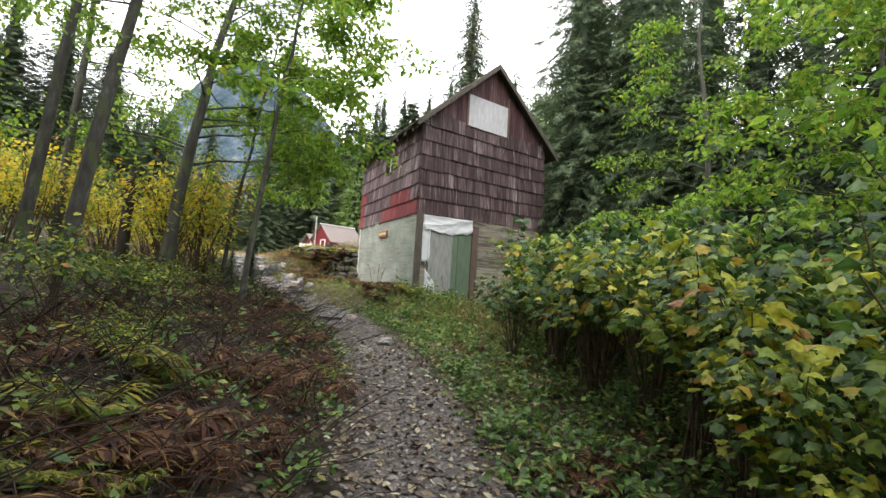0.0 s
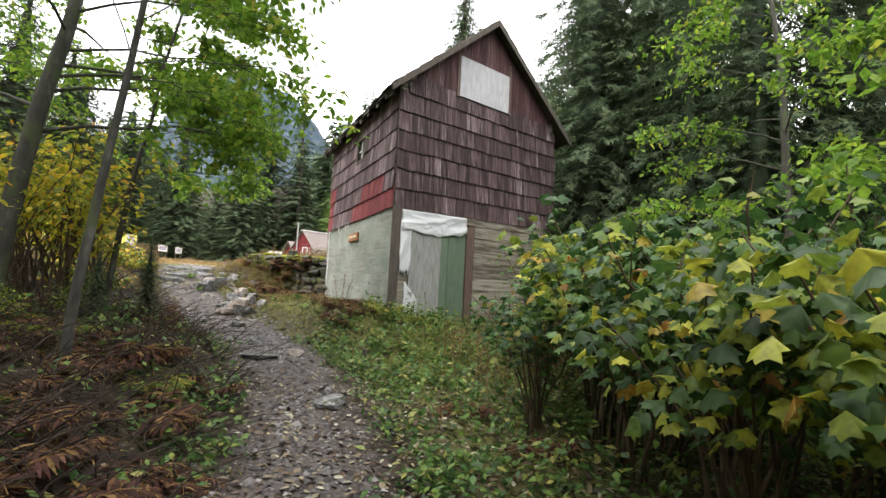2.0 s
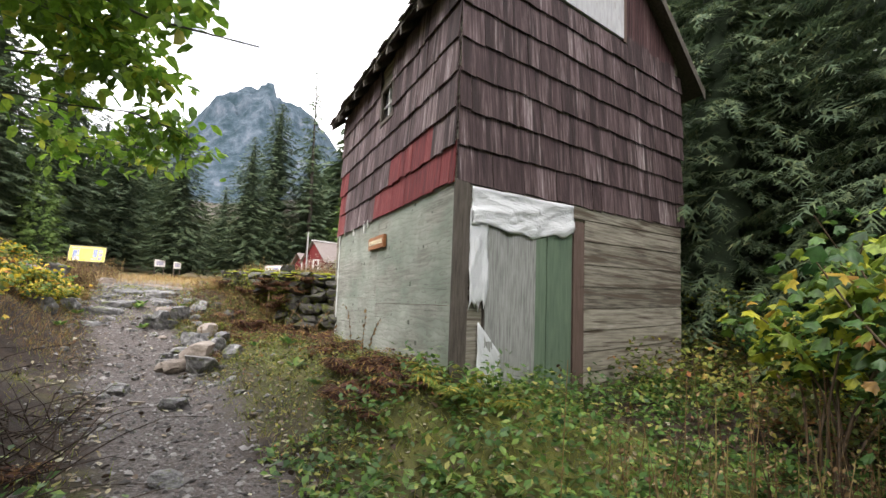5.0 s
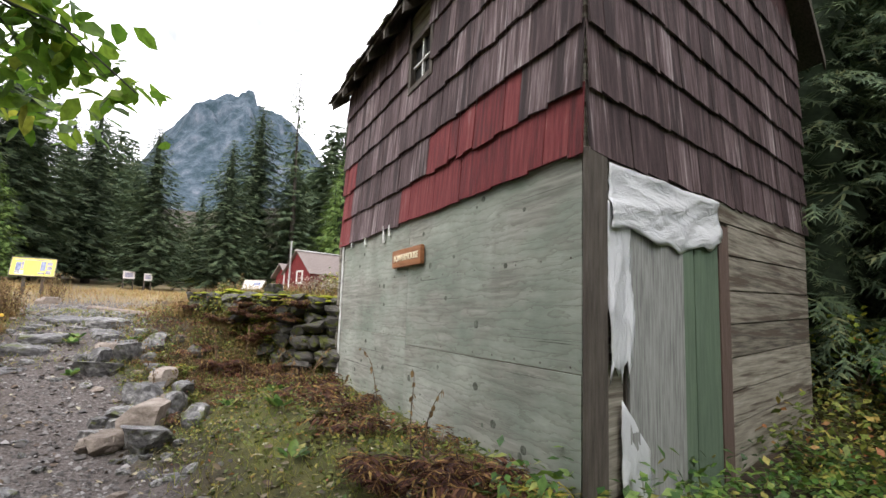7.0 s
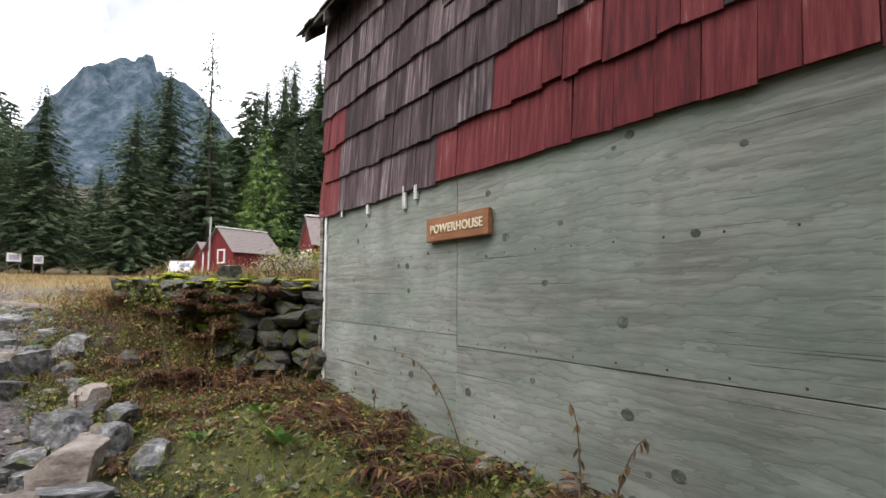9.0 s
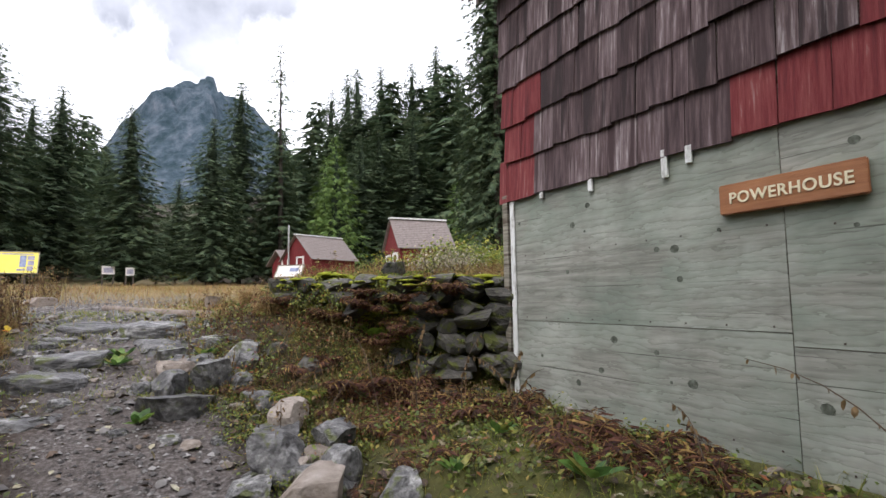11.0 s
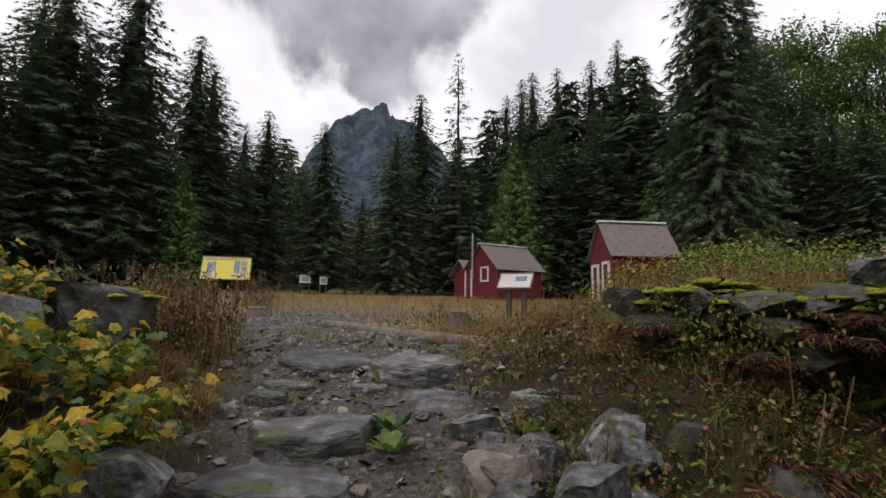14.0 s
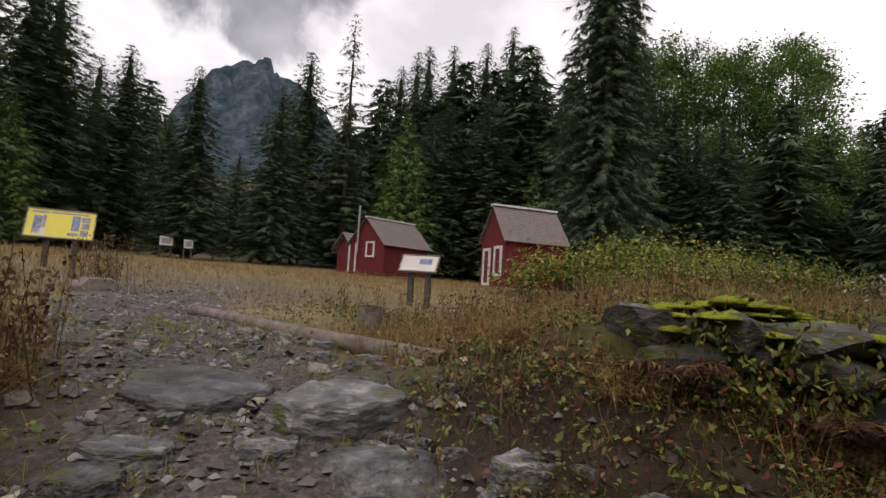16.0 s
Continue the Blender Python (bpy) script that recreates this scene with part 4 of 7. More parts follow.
# flat step stones: an angular outline with a broken rim
def slab_mesh(seed):
    r = np.random.default_rng(seed)
    n = 7
    a = np.sort((np.arange(n) + r.uniform(-0.3, 0.3, n)) * 2 * np.pi / n)
    rim = np.c_[np.cos(a), np.sin(a)] * r.uniform(0.42, 0.52, n)[:, None]
    per = 5
    out = np.concatenate([rim[i] + (rim[(i + 1) % n] - rim[i]) * (np.arange(per) / per)[:, None] for i in range(n)])
    out += r.normal(0, 0.009, out.shape)
    V, k = [], n * per
    for s, z in ((1.0, 0.0), (1.03, 0.55), (0.985, 0.90), (0.93, 0.985), (0.72, 1.0), (0.45, 1.0), (0.2, 1.0)):
        for p in out:
            c = Vector((p[0] * s, p[1] * s, 0))
            V.append((c.x, c.y, z + (0.10 * noise.noise(c * 4 + Vector((seed, 0, 0))) + 0.05 * noise.noise(c * 11)) * (z > 0)))
    V.append((0, 0, 1.0))
    F = [(q * k + i, q * k + (i + 1) % k, (q + 1) * k + (i + 1) % k, (q + 1) * k + i) for q in range(6) for i in range(k)] + [(6 * k + i, 6 * k + (i + 1) % k, 7 * k) for i in range(k)]
    return mesh_data("step_stone", V, F, M["rock"])


SLABS = [slab_mesh(s) for s in range(5)]


def step_stone(x, y, top, w, d, h, turn, sd, tilt=(0, 0), label="flat grey slate step stone in the path"):
    ob = new("step_stone", SLABS[sd % 5])
    ob.matrix_basis = pose(x, y, top - h, tilt[0], tilt[1], turn) @ Matrix.Diagonal((w, d, h, 1))
    tagged(ob, label, "rock", "rocks along the path")


step_stone(3.38, 20.95, 1.79, 0.82, 0.66, 0.22, -15, 0, (6, 2))
step_stone(3.95, 20.48, 1.80, 0.74, 0.50, 0.24, 12, 1, (8, 1))
step_stone(3.12, 19.72, 1.57, 0.78, 0.46, 0.24, 5, 2, (4, -2))
step_stone(2.86, 19.30, 1.45, 0.76, 0.50, 0.34, -12, 3, (2, 4), "large grey slate slab in the stepped path")
step_stone(3.06, 20.35, 1.69, 0.38, 0.22, 0.12, -25, 4, (3, 3))
step_stone(2.93, 20.17, 1.66, 0.28, 0.22, 0.12, 40, 0, (5, 0))
step_stone(3.51, 20.22, 1.67, 0.32, 0.2, 0.14, 10, 2, (4, 5))
step_stone(4.42, 19.66, 1.66, 0.42, 0.26, 0.16, -10, 1, (6, 3))
rock(3.92, 19.92, 1.66, 0.60, 0.42, 0.30, 12, "rock", 3, "rough grey rock with mossy edges in path")
rock(2.74, 18.72, 1.24, 0.62, 0.46, 0.42, -10, "rock", 5, "large grey boulder beside stepped path", "boulder")
rock(3.74, 18.5, 1.30, 0.62, 0.44, 0.46, 15, "rock", 1, "dark boulder with mossy edges beside stepped path", "boulder")
rock(3.94, 19.58, 1.58, 0.36, 0.28, 0.26, 40, "rock", 0)
rock(4.43, 19.1, 1.66, 0.42, 0.36, 0.42, 25, "rock", 4, "upright grey boulder with a mossy side", "boulder", (0, 8))
rock(3.9, 19.28, 1.50, 0.28, 0.22, 0.2, 70, "rock", 2)
rock(4.12, 19.2, 1.52, 0.24, 0.2, 0.28, 20, "rock", 5)
rock(2.05, 20.5, 2.26, 0.64, 0.52, 0.6, 30, "rock", 1, "mossy grey rock on the bank")
rock(2.3, 19.25, 1.62, 0.46, 0.36, 0.4, 10, "rock", 0, "dark wet boulder at the bank's foot", "boulder")
rock(4.05, 18.75, 1.52, 0.38, 0.34, 0.36, 60, "rock", 0)
rock(3.75, 18.85, 1.44, 0.32, 0.28, 0.34, 10, "rock", 2)
rock(3.55, 18.95, 1.36, 0.28, 0.22, 0.25, 20, "rock", 5)
rock(4.35, 17.75, 1.26, 0.34, 0.28, 0.28, 5, "rock_brown", 2, "rounded reddish brown rock beside the path")
rock(4.1, 17.35, 1.14, 0.50, 0.38, 0.36, 50, "rock", 3)
rock(4.5, 17.3, 1.14, 0.42, 0.3, 0.3, 110, "rock", 0)
rock(4.0, 16.75, 1.02, 0.62, 0.48, 0.42, 20, "rock_brown", 4, "pale brownish angular rock beside the path", "boulder")
rock(3.95, 16.2, 0.86, 0.5, 0.36, 0.34, -15, "rock", 1)
rock(4.3, 16.9, 1.08, 0.34, 0.3, 0.34, 70, "rock", 5)
rock(4.45, 16.35, 1.0, 0.34, 0.3, 0.3, 30, "rock", 2)
rock(1.95, 18.7, 1.62, 0.55, 0.4, 0.5, 20, "rock", 0)
rock(2.05, 19.7, 1.82, 0.42, 0.35, 0.4, 60, "rock", 3)
rock(1.55, 19.6, 2.15, 0.6, 0.45, 0.5, 10, "wall_rock", 1, "mossy grey rock on the bank")
rock(1.75, 20.1, 2.2, 0.4, 0.35, 0.45, 90, "rock", 2)
rock(2.54, 10.8, 0.36, 0.55, 0.32, 0.12, -12, "rock", 1, "flat dark stone set in the path", "step_stone")
rock(3.15, 10.95, 0.40, 0.32, 0.22, 0.14, 30, "rock_brown", 3)
rock(2.6, 8.55, 0.16, 0.40, 0.28, 0.16, 15, "rock", 2, "flat pale stone beside the path", "step_stone")
rock(2.9, 12.1, 0.44, 0.3, 0.24, 0.12, 70, "rock", 3)
rock(3.3, 14.4, 0.58, 0.34, 0.26, 0.18, 10, "rock", 5)
rock(2.2, 13.9, 0.55, 0.32, 0.22, 0.16, 40, "rock", 0)
rock(2.85, 15.4, 0.62, 0.36, 0.26, 0.16, 100, "rock", 4)
rock(3.3, 26.6, 2.18, 0.55, 0.4, 0.3, 0, "rock_brown", 2, "pale boulder beside dead shrub in the meadow", "boulder")
rock(5.25, 22.5, 2.12, 0.28, 0.2, 0.32, 20, "rock_brown", 1, "pale upright rock in dry grass")
rock(5.35, 19.75, 2.30, 0.36, 0.26, 0.16, 10, "rock", 3, "pale rock on the terrace edge")
rock(6.05, 18.75, 2.46, 0.34, 0.3, 0.28, 60, "rock", 0, "dark rock resting on mossy wall top")
rock(4.9, 18.5, 1.50, 0.30, 0.26, 0.25, 40, "wall_rock", 2, "mossy rock at the bank's foot")
rock(4.75, 18.9, 1.62, 0.26, 0.22, 0.25, 0, "wall_rock", 5, "mossy rock at the bank's foot")
for k in range(240):
    y = rng.uniform(13.5, 23.5) if k < 150 else rng.uniform(18.5, 22.5)
    side = -1 if rng.random() < 0.45 else 1
    x = path_x(y) + side * rng.uniform(0.1, 1.1)
    w = rng.uniform(0.07, 0.2)
    rock(x, y, float(ground(x, y)) + w * 0.26, w, w * rng.uniform(0.6, 0.9), w * 0.6, rng.uniform(0, 360), "rock" if rng.random() < 0.75 else "rock_brown", int(rng.integers(6)), "small grey stone on the stepped path", "stone")

for k in range(24):
    y = rng.uniform(16.4, 19.4)
    x = 3.75 + 0.12 * (y - 17) + rng.normal(0.15, 0.22)
    w = rng.uniform(0.2, 0.42)
    rock(x, y, float(ground(x, y)) + w * 0.42, w, w * rng.uniform(0.65, 0.9), w * 0.75, rng.uniform(0, 360), "rock" if rng.random() < 0.8 else "rock_brown", int(rng.integers(6)), "grey angular rock piled beside the path")

# loose gravel on the path
cob = np.array([(0.5, 0, 0), (0.1, 0.45, 0.05), (-0.5, 0.1, 0), (-0.1, -0.45, 0), (0.05, 0, 0.34), (0, 0, -0.2)])
cobF = np.array([(0, 1, 4), (1, 2, 4), (2, 3, 4), (3, 0, 4)])
k = 15000
yy = rng.uniform(0.5, 30, k)
xx = path_x(yy) + rng.normal(0, 0.5, k) * np.interp(yy, [0, 14, 22, 30], [0.8, 1.0, 1.4, 3.5])
zz = ground(xx, yy) + 0.002
sz = rng.gamma(2.0, 0.012, k) + 0.012
gv = spread(cob, cobF, np.c_[xx, yy, zz], rng.normal(0, 0.2, k), rng.normal(0, 0.2, k), rng.uniform(0, 6.28, k), sz)
M["gravel"] = surface("loose_gravel", [(0.2, (0.04, 0.036, 0.035)), (0.6, (0.115, 0.107, 0.104)), (0.9, (0.26, 0.25, 0.245))], 4, island=0.7, bump=0)
tagged(part("gravel", *gv, M["gravel"]), "loose grey gravel on the footpath", "gravel", kind="stuff")

# ---- the dry stone wall that holds the terrace ----
wall = thing("stone_wall", Matrix.Translation((5.95, 18.5, 1.0)), "mossy dry stone retaining wall beside the shed", "stone wall")
LINE = [(6.80, 17.46), (6.32, 17.98), (5.78, 18.62), (5.32, 19.18), (5.12, 19.5)]
seg = np.r_[0, np.cumsum([math.dist(a, b) for a, b in zip(LINE[:-1], LINE[1:])])]
z0, row = 0.92, 0
while z0 < 2.2:
    hgt = rng.uniform(0.13, 0.21)
    t = 0.12 * (row % 2) - 0.05
    while t < seg[-1]:
        w = rng.uniform(0.18, 0.42)
        c = min(max(t + w / 2, 0), seg[-1])
        x, y = np.interp(c, seg, [p[0] for p in LINE]), np.interp(c, seg, [p[1] for p in LINE])
        if float(ground(x - 0.22, y - 0.16)) < z0 + 0.12 and (c < 1.25 or z0 > 1.95 or rng.random() < 0.5):
            ob = new("stone", ROCKS["wall_rock", int(rng.integers(6)), 2])
            ob.parent = wall
            back_ = 0.12 * (2.2 - z0)
            ob.matrix_basis = pose(x - 5.95 + rng.normal(0, 0.04) - back_, y - 18.5 + rng.normal(0, 0.04) - back_ * 0.7, z0 - 1.0 + rng.normal(0, 0.02), rng.normal(0, 7), rng.normal(0, 7), 128 + rng.normal(0, 14) + 180 * (rng.random() < 0.5)) @ Matrix.Diagonal((w * 1.15, rng.uniform(0.26, 0.4), hgt * rng.uniform(1.1, 1.3), 1))
        t += w
    z0 += hgt * 0.95
    row += 1


# moss cushions over the wall top
def moss_pad(x, y, z, w, d, h, turn):
    bm = bmesh.new()
    bmesh.ops.create_icosphere(bm, subdivisions=2, radius=0.5)
    for v in bm.verts:
        v.co += v.co.normalized() * (0.16 * noise.noise(v.co * 4 + Vector((x * 7, y * 5, 0))) + 0.06 * noise.noise(v.co * 13 + Vector((y, x, 1))))
        if v.co.z < -0.1:
            v.co.z = -0.1
    bmesh.ops.transform(bm, matrix=pose(x, y, z, 0, 0, turn) @ Matrix.Diagonal((w, d, h, 1)), verts=bm.verts[:])
    return bm


mv = bmesh.new()
for k in range(560):
    c = rng.uniform(0.3, seg[-1] + 0.2)
    off = rng.uniform(-0.16, 0.95) if c < 1.3 or rng.random() < 0.3 else rng.uniform(0.14, 1.0)
    x, y = np.interp(c, seg, [p[0] for p in LINE]) + 0.818 * off, np.interp(c, seg, [p[1] for p in LINE]) + 0.575 * off
    b = moss_pad(x, y, float(ground(x, y)) + 0.005 if off > 0.13 else 2.21 + rng.uniform(-0.06, 0.05), rng.uniform(0.10, 0.30), rng.uniform(0.08, 0.2), rng.uniform(0.03, 0.075), rng.uniform(0, 180))
    tmp = bpy.data.meshes.new("tmp")
    b.to_mesh(tmp)
    b.free()
    mv.from_mesh(tmp)
    bpy.data.meshes.remove(tmp)
for k in range(26):
    x, y = 2.05 + rng.normal(0, 0.15), 20.5 + rng.normal(0, 0.12)
    b = moss_pad(x, y, 2.245 - 0.9 * ((x - 2.05) ** 2 + (y - 20.5) ** 2), rng.uniform(0.07, 0.18), rng.uniform(0.06, 0.13), 0.035, rng.uniform(0, 180))
    tmp = bpy.data.meshes.new("tmp")
    b.to_mesh(tmp)
    b.free()
    mv.from_mesh(tmp)
    bpy.data.meshes.remove(tmp)
tagged(bm_part("moss", mv, M["moss"], None, smooth=True), "bright yellow-green moss cushions on stone wall and boulder", "moss", kind="stuff")


# ---- leaves and plants ----
LEAF = np.array([(0, 0, 0), (0.26, 0.3, 0.05), (0.22, 0.7, 0.03), (0, 1.0, -0.06), (-0.22, 0.7, 0.03), (-0.26, 0.3, 0.05)])
LEAF_F = np.array([(0, 1, 2, 3), (0, 3, 4, 5)])
ang = np.array([-112, -82, -62, -46, -24, -11, 0, 11, 24, 46, 62, 82, 112]) * np.pi / 180
rad = np.array([0.46, 0.74, 0.62, 0.92, 0.70, 0.84, 1.0, 0.84, 0.70, 0.92, 0.62, 0.74, 0.46])
MAPLE = np.c_[rad * np.sin(ang) * 0.66, 0.25 + rad * np.cos(ang) * 0.6, -0.10 * np.abs(np.sin(ang)) - 0.22 * rad ** 2 + 0.05 * np.cos(5 * ang)]
MAPLE = np.concatenate([[(0, 0.02, 0)], MAPLE])
MAPLE_F = np.array([(0, i, i + 1) for i in range(1, 13)])
SMALL_LEAF = np.array([(0, 0, 0), (0.27, 0.45, 0.04), (0, 1.0, -0.06), (-0.27, 0.45, 0.04)])
SMALL_LEAF_F = np.array([(0, 1, 2, 3)])


def blades(pos, h, lean=0.35, arch=1.0):
    """Grass blades: a bent quad pair each."""
    k = len(pos)
    T = np.array([(-0.011, 0, 0), (0.011, 0, 0), (0.007, 0.10 * arch, 0.55), (-0.007, 0.10 * arch, 0.55), (0.0, 0.30 * arch, 0.95 - 0.35 * (arch - 1))])
    F = np.array([(0, 1, 2), (0, 2, 3), (3, 2, 4)])
    sc = np.stack([np.interp(np.asarray(pos)[:, 1], [20, 27, 40], [0.42, 0.75, 1.2]) * rng.uniform(0.3, 0.7, k), h, h], 1)
    return spread(T, F, pos, rng.normal(0, lean, k), rng.normal(0, lean, k), rng.uniform(0, 6.28, k), sc)


def scatter(n, x0, x1, y0, y1, keep):
    x, y = rng.uniform(x0, x1, n), rng.uniform(y0, y1, n)
    ok = rng.random(n) < keep(x, y)
    return x[ok], y[ok]


def off_path(x, y, a=0.55, b=1.1):
    return sm(np.abs(path_x(y) - x), a, b)


def clear_of_shed(x, y):
    det = UX[0] * VX[1] - UX[1] * VX[0]
    dx, dy = x - PA[0], y - PA[1]
    u, q = (dx * VX[1] - dy * VX[0]) / det, (UX[0] * dy - UX[1] * dx) / det
    return 1.0 - ((u > -0.12) & (u < UL + 0.1) & (q > -0.12) & (q < VL + 0.1))


def stuff(name, geo, mat, label, category):
    tagged(part(name, *geo, M[mat]), label, category, kind="stuff")


# dry meadow grass
x, y = scatter(90000, -10, 24, 19.5, 46, lambda x, y: cover(x, y)[1] * (1 - 0.93 * cover(x, y)[0]) * np.interp(y, [19, 24, 26, 46], [0.45, 0.5, 0.6, 0.30]))
stuff("meadow_grass", blades(np.c_[x, y, ground(x, y) - 0.01], rng.uniform(0.14, 0.42, len(x)) * np.interp(y, [20, 24, 30, 46], [0.45, 0.6, 0.8, 1.0])), "dry_grass", "dry tan autumn meadow grass", "grass")
# grass on the terrace, the banks and along the wall
x, y = scatter(26000, 4.6, 14, 17.5, 22.5, lambda x, y: np.maximum(sm(wall_s(x, y)[0], 0.05, 0.4), 0.5 * sm(x, 4.6, 5)) * sm(y - (17.2 + 0.12 * (x - 6.6)), 0.3, 0.5))
stuff("terrace_grass", blades(np.c_[x, y, ground(x, y) - 0.01], rng.uniform(0.1, 0.34, len(x))), "dry_grass", "dry grass on the walled terrace", "grass")
x, y = scatter(52000, -3, 6.8, 3, 19, lambda x, y: off_path(x, y, 0.38, 0.8) * clear_of_shed(x, y) * (0.25 + 0.75 * sm(x - path_x(y), 0.4, 0.9)) * (0.15 + 0.85 * sm(y, 8, 11)))
stuff("path_grass", blades(np.c_[x, y, ground(x, y) - 0.01], rng.uniform(0.06, 0.20, len(x)), 0.6), "green_grass", "short green and yellow grass beside footpath", "grass")
# tawny grass on the bank
x, y = scatter(30000, -1.5, 2.9, 17, 24, lambda x, y: sm(path_x(y) - x, 0.7, 1.1) * 0.9)
stuff("bank_grass", blades(np.c_[x, y, ground(x, y) - 0.01], rng.uniform(0.07, 0.24, len(x)), 0.7), "dry_grass", "drooping tawny grass on the bank", "grass")

mx, my = np.array([2.35, 2.5, 2.2, 2.62, 2.05, 5.6, 5.35, 4.9, 5.0]), np.array([20.5, 20.05, 19.9, 21.1, 20.9, 18.55, 18.95, 19.55, 20.4])
for k in range(9):
    tuft = thing("grass_tussock", pose(mx[k], my[k], float(ground(mx[k], my[k])) - 0.02), "drooping tawny grass tussock on the bank", "grass", "grass tussocks")
    n = 1000
    part("tuft", *blades(rng.normal(0, 0.045, (n, 3)) * np.array([1, 1, 0.2]), rng.uniform(0.14, 0.28, n), 0.55, 2.2), M["dry_grass"], tuft)

# fallen leaves
x, y = scatter(100000, -7, 9, -1, 19, lambda x, y: clear_of_shed(x, y) * np.interp(y, [-1, 5, 10, 19], [1, 0.9, 0.40, 0.30]) * np.clip(1.2 - np.abs(x - path_x(y)) / 7, 0.1, 1) * (1 - 0.85 * sm(y, 8, 12) * cover(x, y)[0]) * (1 - (0.45 + 0.41 * sm(y, 4, 7)) * sm(path_x(y) - x, 0.7, 1.2)))
k = len(x)
stuff("fallen_leaves", spread(LEAF, LEAF_F, np.c_[x, y, ground(x, y) + 0.012], rng.normal(0, 0.35, k), rng.normal(0, 0.35, k), rng.uniform(0, 6.28, k), rng.uniform(0.035, 0.095, k)), "litter", "fallen brown and pale autumn leaves", "leaves")
x, y = scatter(420, 1.5, 7, 15, 22, lambda x, y: clear_of_shed(x, y))
k = len(x)
stuff("large_fallen_leaves", spread(MAPLE, MAPLE_F, np.c_[x, y, ground(x, y) + 0.025], rng.normal(0, 0.35, k), rng.normal(0, 0.35, k), rng.uniform(0, 6.28, k), rng.uniform(0.045, 0.09, k)), "litter", "pale yellow fallen maple leaves", "leaves")


M["leaf_olive"] = foliage("olive_brown_leaves", [(0.0, (0.05, 0.03, 0.016)), (0.25, (0.07, 0.10, 0.025)), (0.65, (0.17, 0.22, 0.045)), (0.9, (0.30, 0.25, 0.06)), (1.0, (0.30, 0.09, 0.05))], 0.3)


# low green plants: rosettes of leaves
def rosettes(x, y, h, leaves=9, size=0.07):
    k = len(x)
    X, Y = np.repeat(x, leaves), np.repeat(y, leaves)
    n = k * leaves
    hh = np.repeat(h, leaves) * rng.uniform(0.25, 1.0, n)
    pos = np.c_[X + rng.normal(0, 0.07, n), Y + rng.normal(0, 0.07, n), ground(X, Y) + hh]
    return spread(SMALL_LEAF, SMALL_LEAF_F, pos, rng.normal(-0.15, 0.5, n), rng.normal(0, 0.4, n), rng.uniform(0, 6.28, n), rng.uniform(0.6, 1.3, n) * size)


x, y = scatter(13000, -5, 9.5, 0.5, 12.4, lambda x, y: clear_of_shed(x, y) * (1 - 0.3 * sm(x, 6.6, 7.4) * sm(y, 8, 9.5)) * off_path(x, y, 0.5, 0.9) * np.where(x > path_x(y), 1.0, 0.22 + 0.7 * (1 - sm(path_x(y) - x, 0.9, 1.5))) * (0.35 + 0.65 * sm(fbm(x * 1.1, y * 1.1, 3), -0.15, 0.2)))
stuff("low_plants", rosettes(x, y, rng.uniform(0.06, 0.40, len(x)) * np.interp(np.abs(x - path_x(y)), [0.5, 2.5], [0.5, 1.1]), 9, 0.085), "leaf_low", "low green leafy plants beside path", "undergrowth")
x, y = scatter(3400, 2.5, 7.0, 11.5, 20.5, lambda x, y: clear_of_shed(x, y) * off_path(x, y, 0.6, 1.1) * 0.85)
stuff("bank_plants", rosettes(x, y, rng.uniform(0.03, 0.16, len(x)), 8, 0.045), "leaf_olive", "small green plants on the bank", "undergrowth")
x, y = scatter(5200, 3.9, 6.6, 17.0, 20.6, lambda x, y: (1 - sm(wall_s(x, y)[0], -0.1, 0.1)) * sm(fbm(x * 1.7 + 5, y * 1.7, 3), -0.35, 0.1))
stuff("slope_plants", rosettes(x, y, rng.uniform(0.02, 0.14, len(x)), 9, 0.029), "leaf_olive", "small leafy plants below the stone wall", "undergrowth")
x, y = scatter(5200, 4.2, 10.5, 18.8, 24.5, lambda x, y: off_path(x, y, 0.9, 1.4) * (0.2 + 0.8 * sm(fbm(x * 1.3, y * 1.3, 3), -0.1, 0.2)))
stuff("meadow_plants", rosettes(x, y, rng.uniform(0.02, 0.16, len(x)), 9, 0.04), "leaf_olive", "low olive and russet plants in meadow", "undergrowth")
x, y = scatter(1500, 8.2, 14, 7, 15, lambda x, y: clear_of_shed(x, y))
stuff("forest_edge_plants", rosettes(x, y, rng.uniform(0.1, 0.8, len(x)), 12, 0.10), "leaf_olive", "leafy undergrowth at the forest edge", "undergrowth")


k = 140
c = seg[-1] * rng.uniform(0, 1, k) ** 0.55
x, y = np.interp(c, seg, [p[0] for p in LINE]), np.interp(c, seg, [p[1] for p in LINE])
off = rng.uniform(0.08, 0.30, k)
x, y = x - off * 0.76, y - off * 0.65
zt = ground(x, y)
face = zt + (2.22 - zt) * rng.uniform(0, 1, k) ** 0.7
nl = 11
pos = np.c_[np.repeat(x, nl) + rng.normal(0, 0.06, k * nl), np.repeat(y, nl) + rng.normal(0, 0.06, k * nl), np.repeat(face, nl) + rng.normal(0, 0.05, k * nl)]
stuff("wall_plants", spread(SMALL_LEAF, SMALL_LEAF_F, pos, rng.normal(-0.8, 0.5, k * nl), rng.normal(0, 0.4, k * nl), rng.uniform(0, 6.28, k * nl), rng.uniform(0.02, 0.05, k * nl)), "leaf_olive", "small plants hanging over mossy stone wall", "undergrowth")
x, y = scatter(420, 2.2, 5.0, 18.6, 23.5, lambda x, y: 0.9)
x, y = np.repeat(x, 16) + rng.normal(0, 0.05, 16 * len(x)), np.repeat(y, 16) + rng.normal(0, 0.05, 16 * len(y))
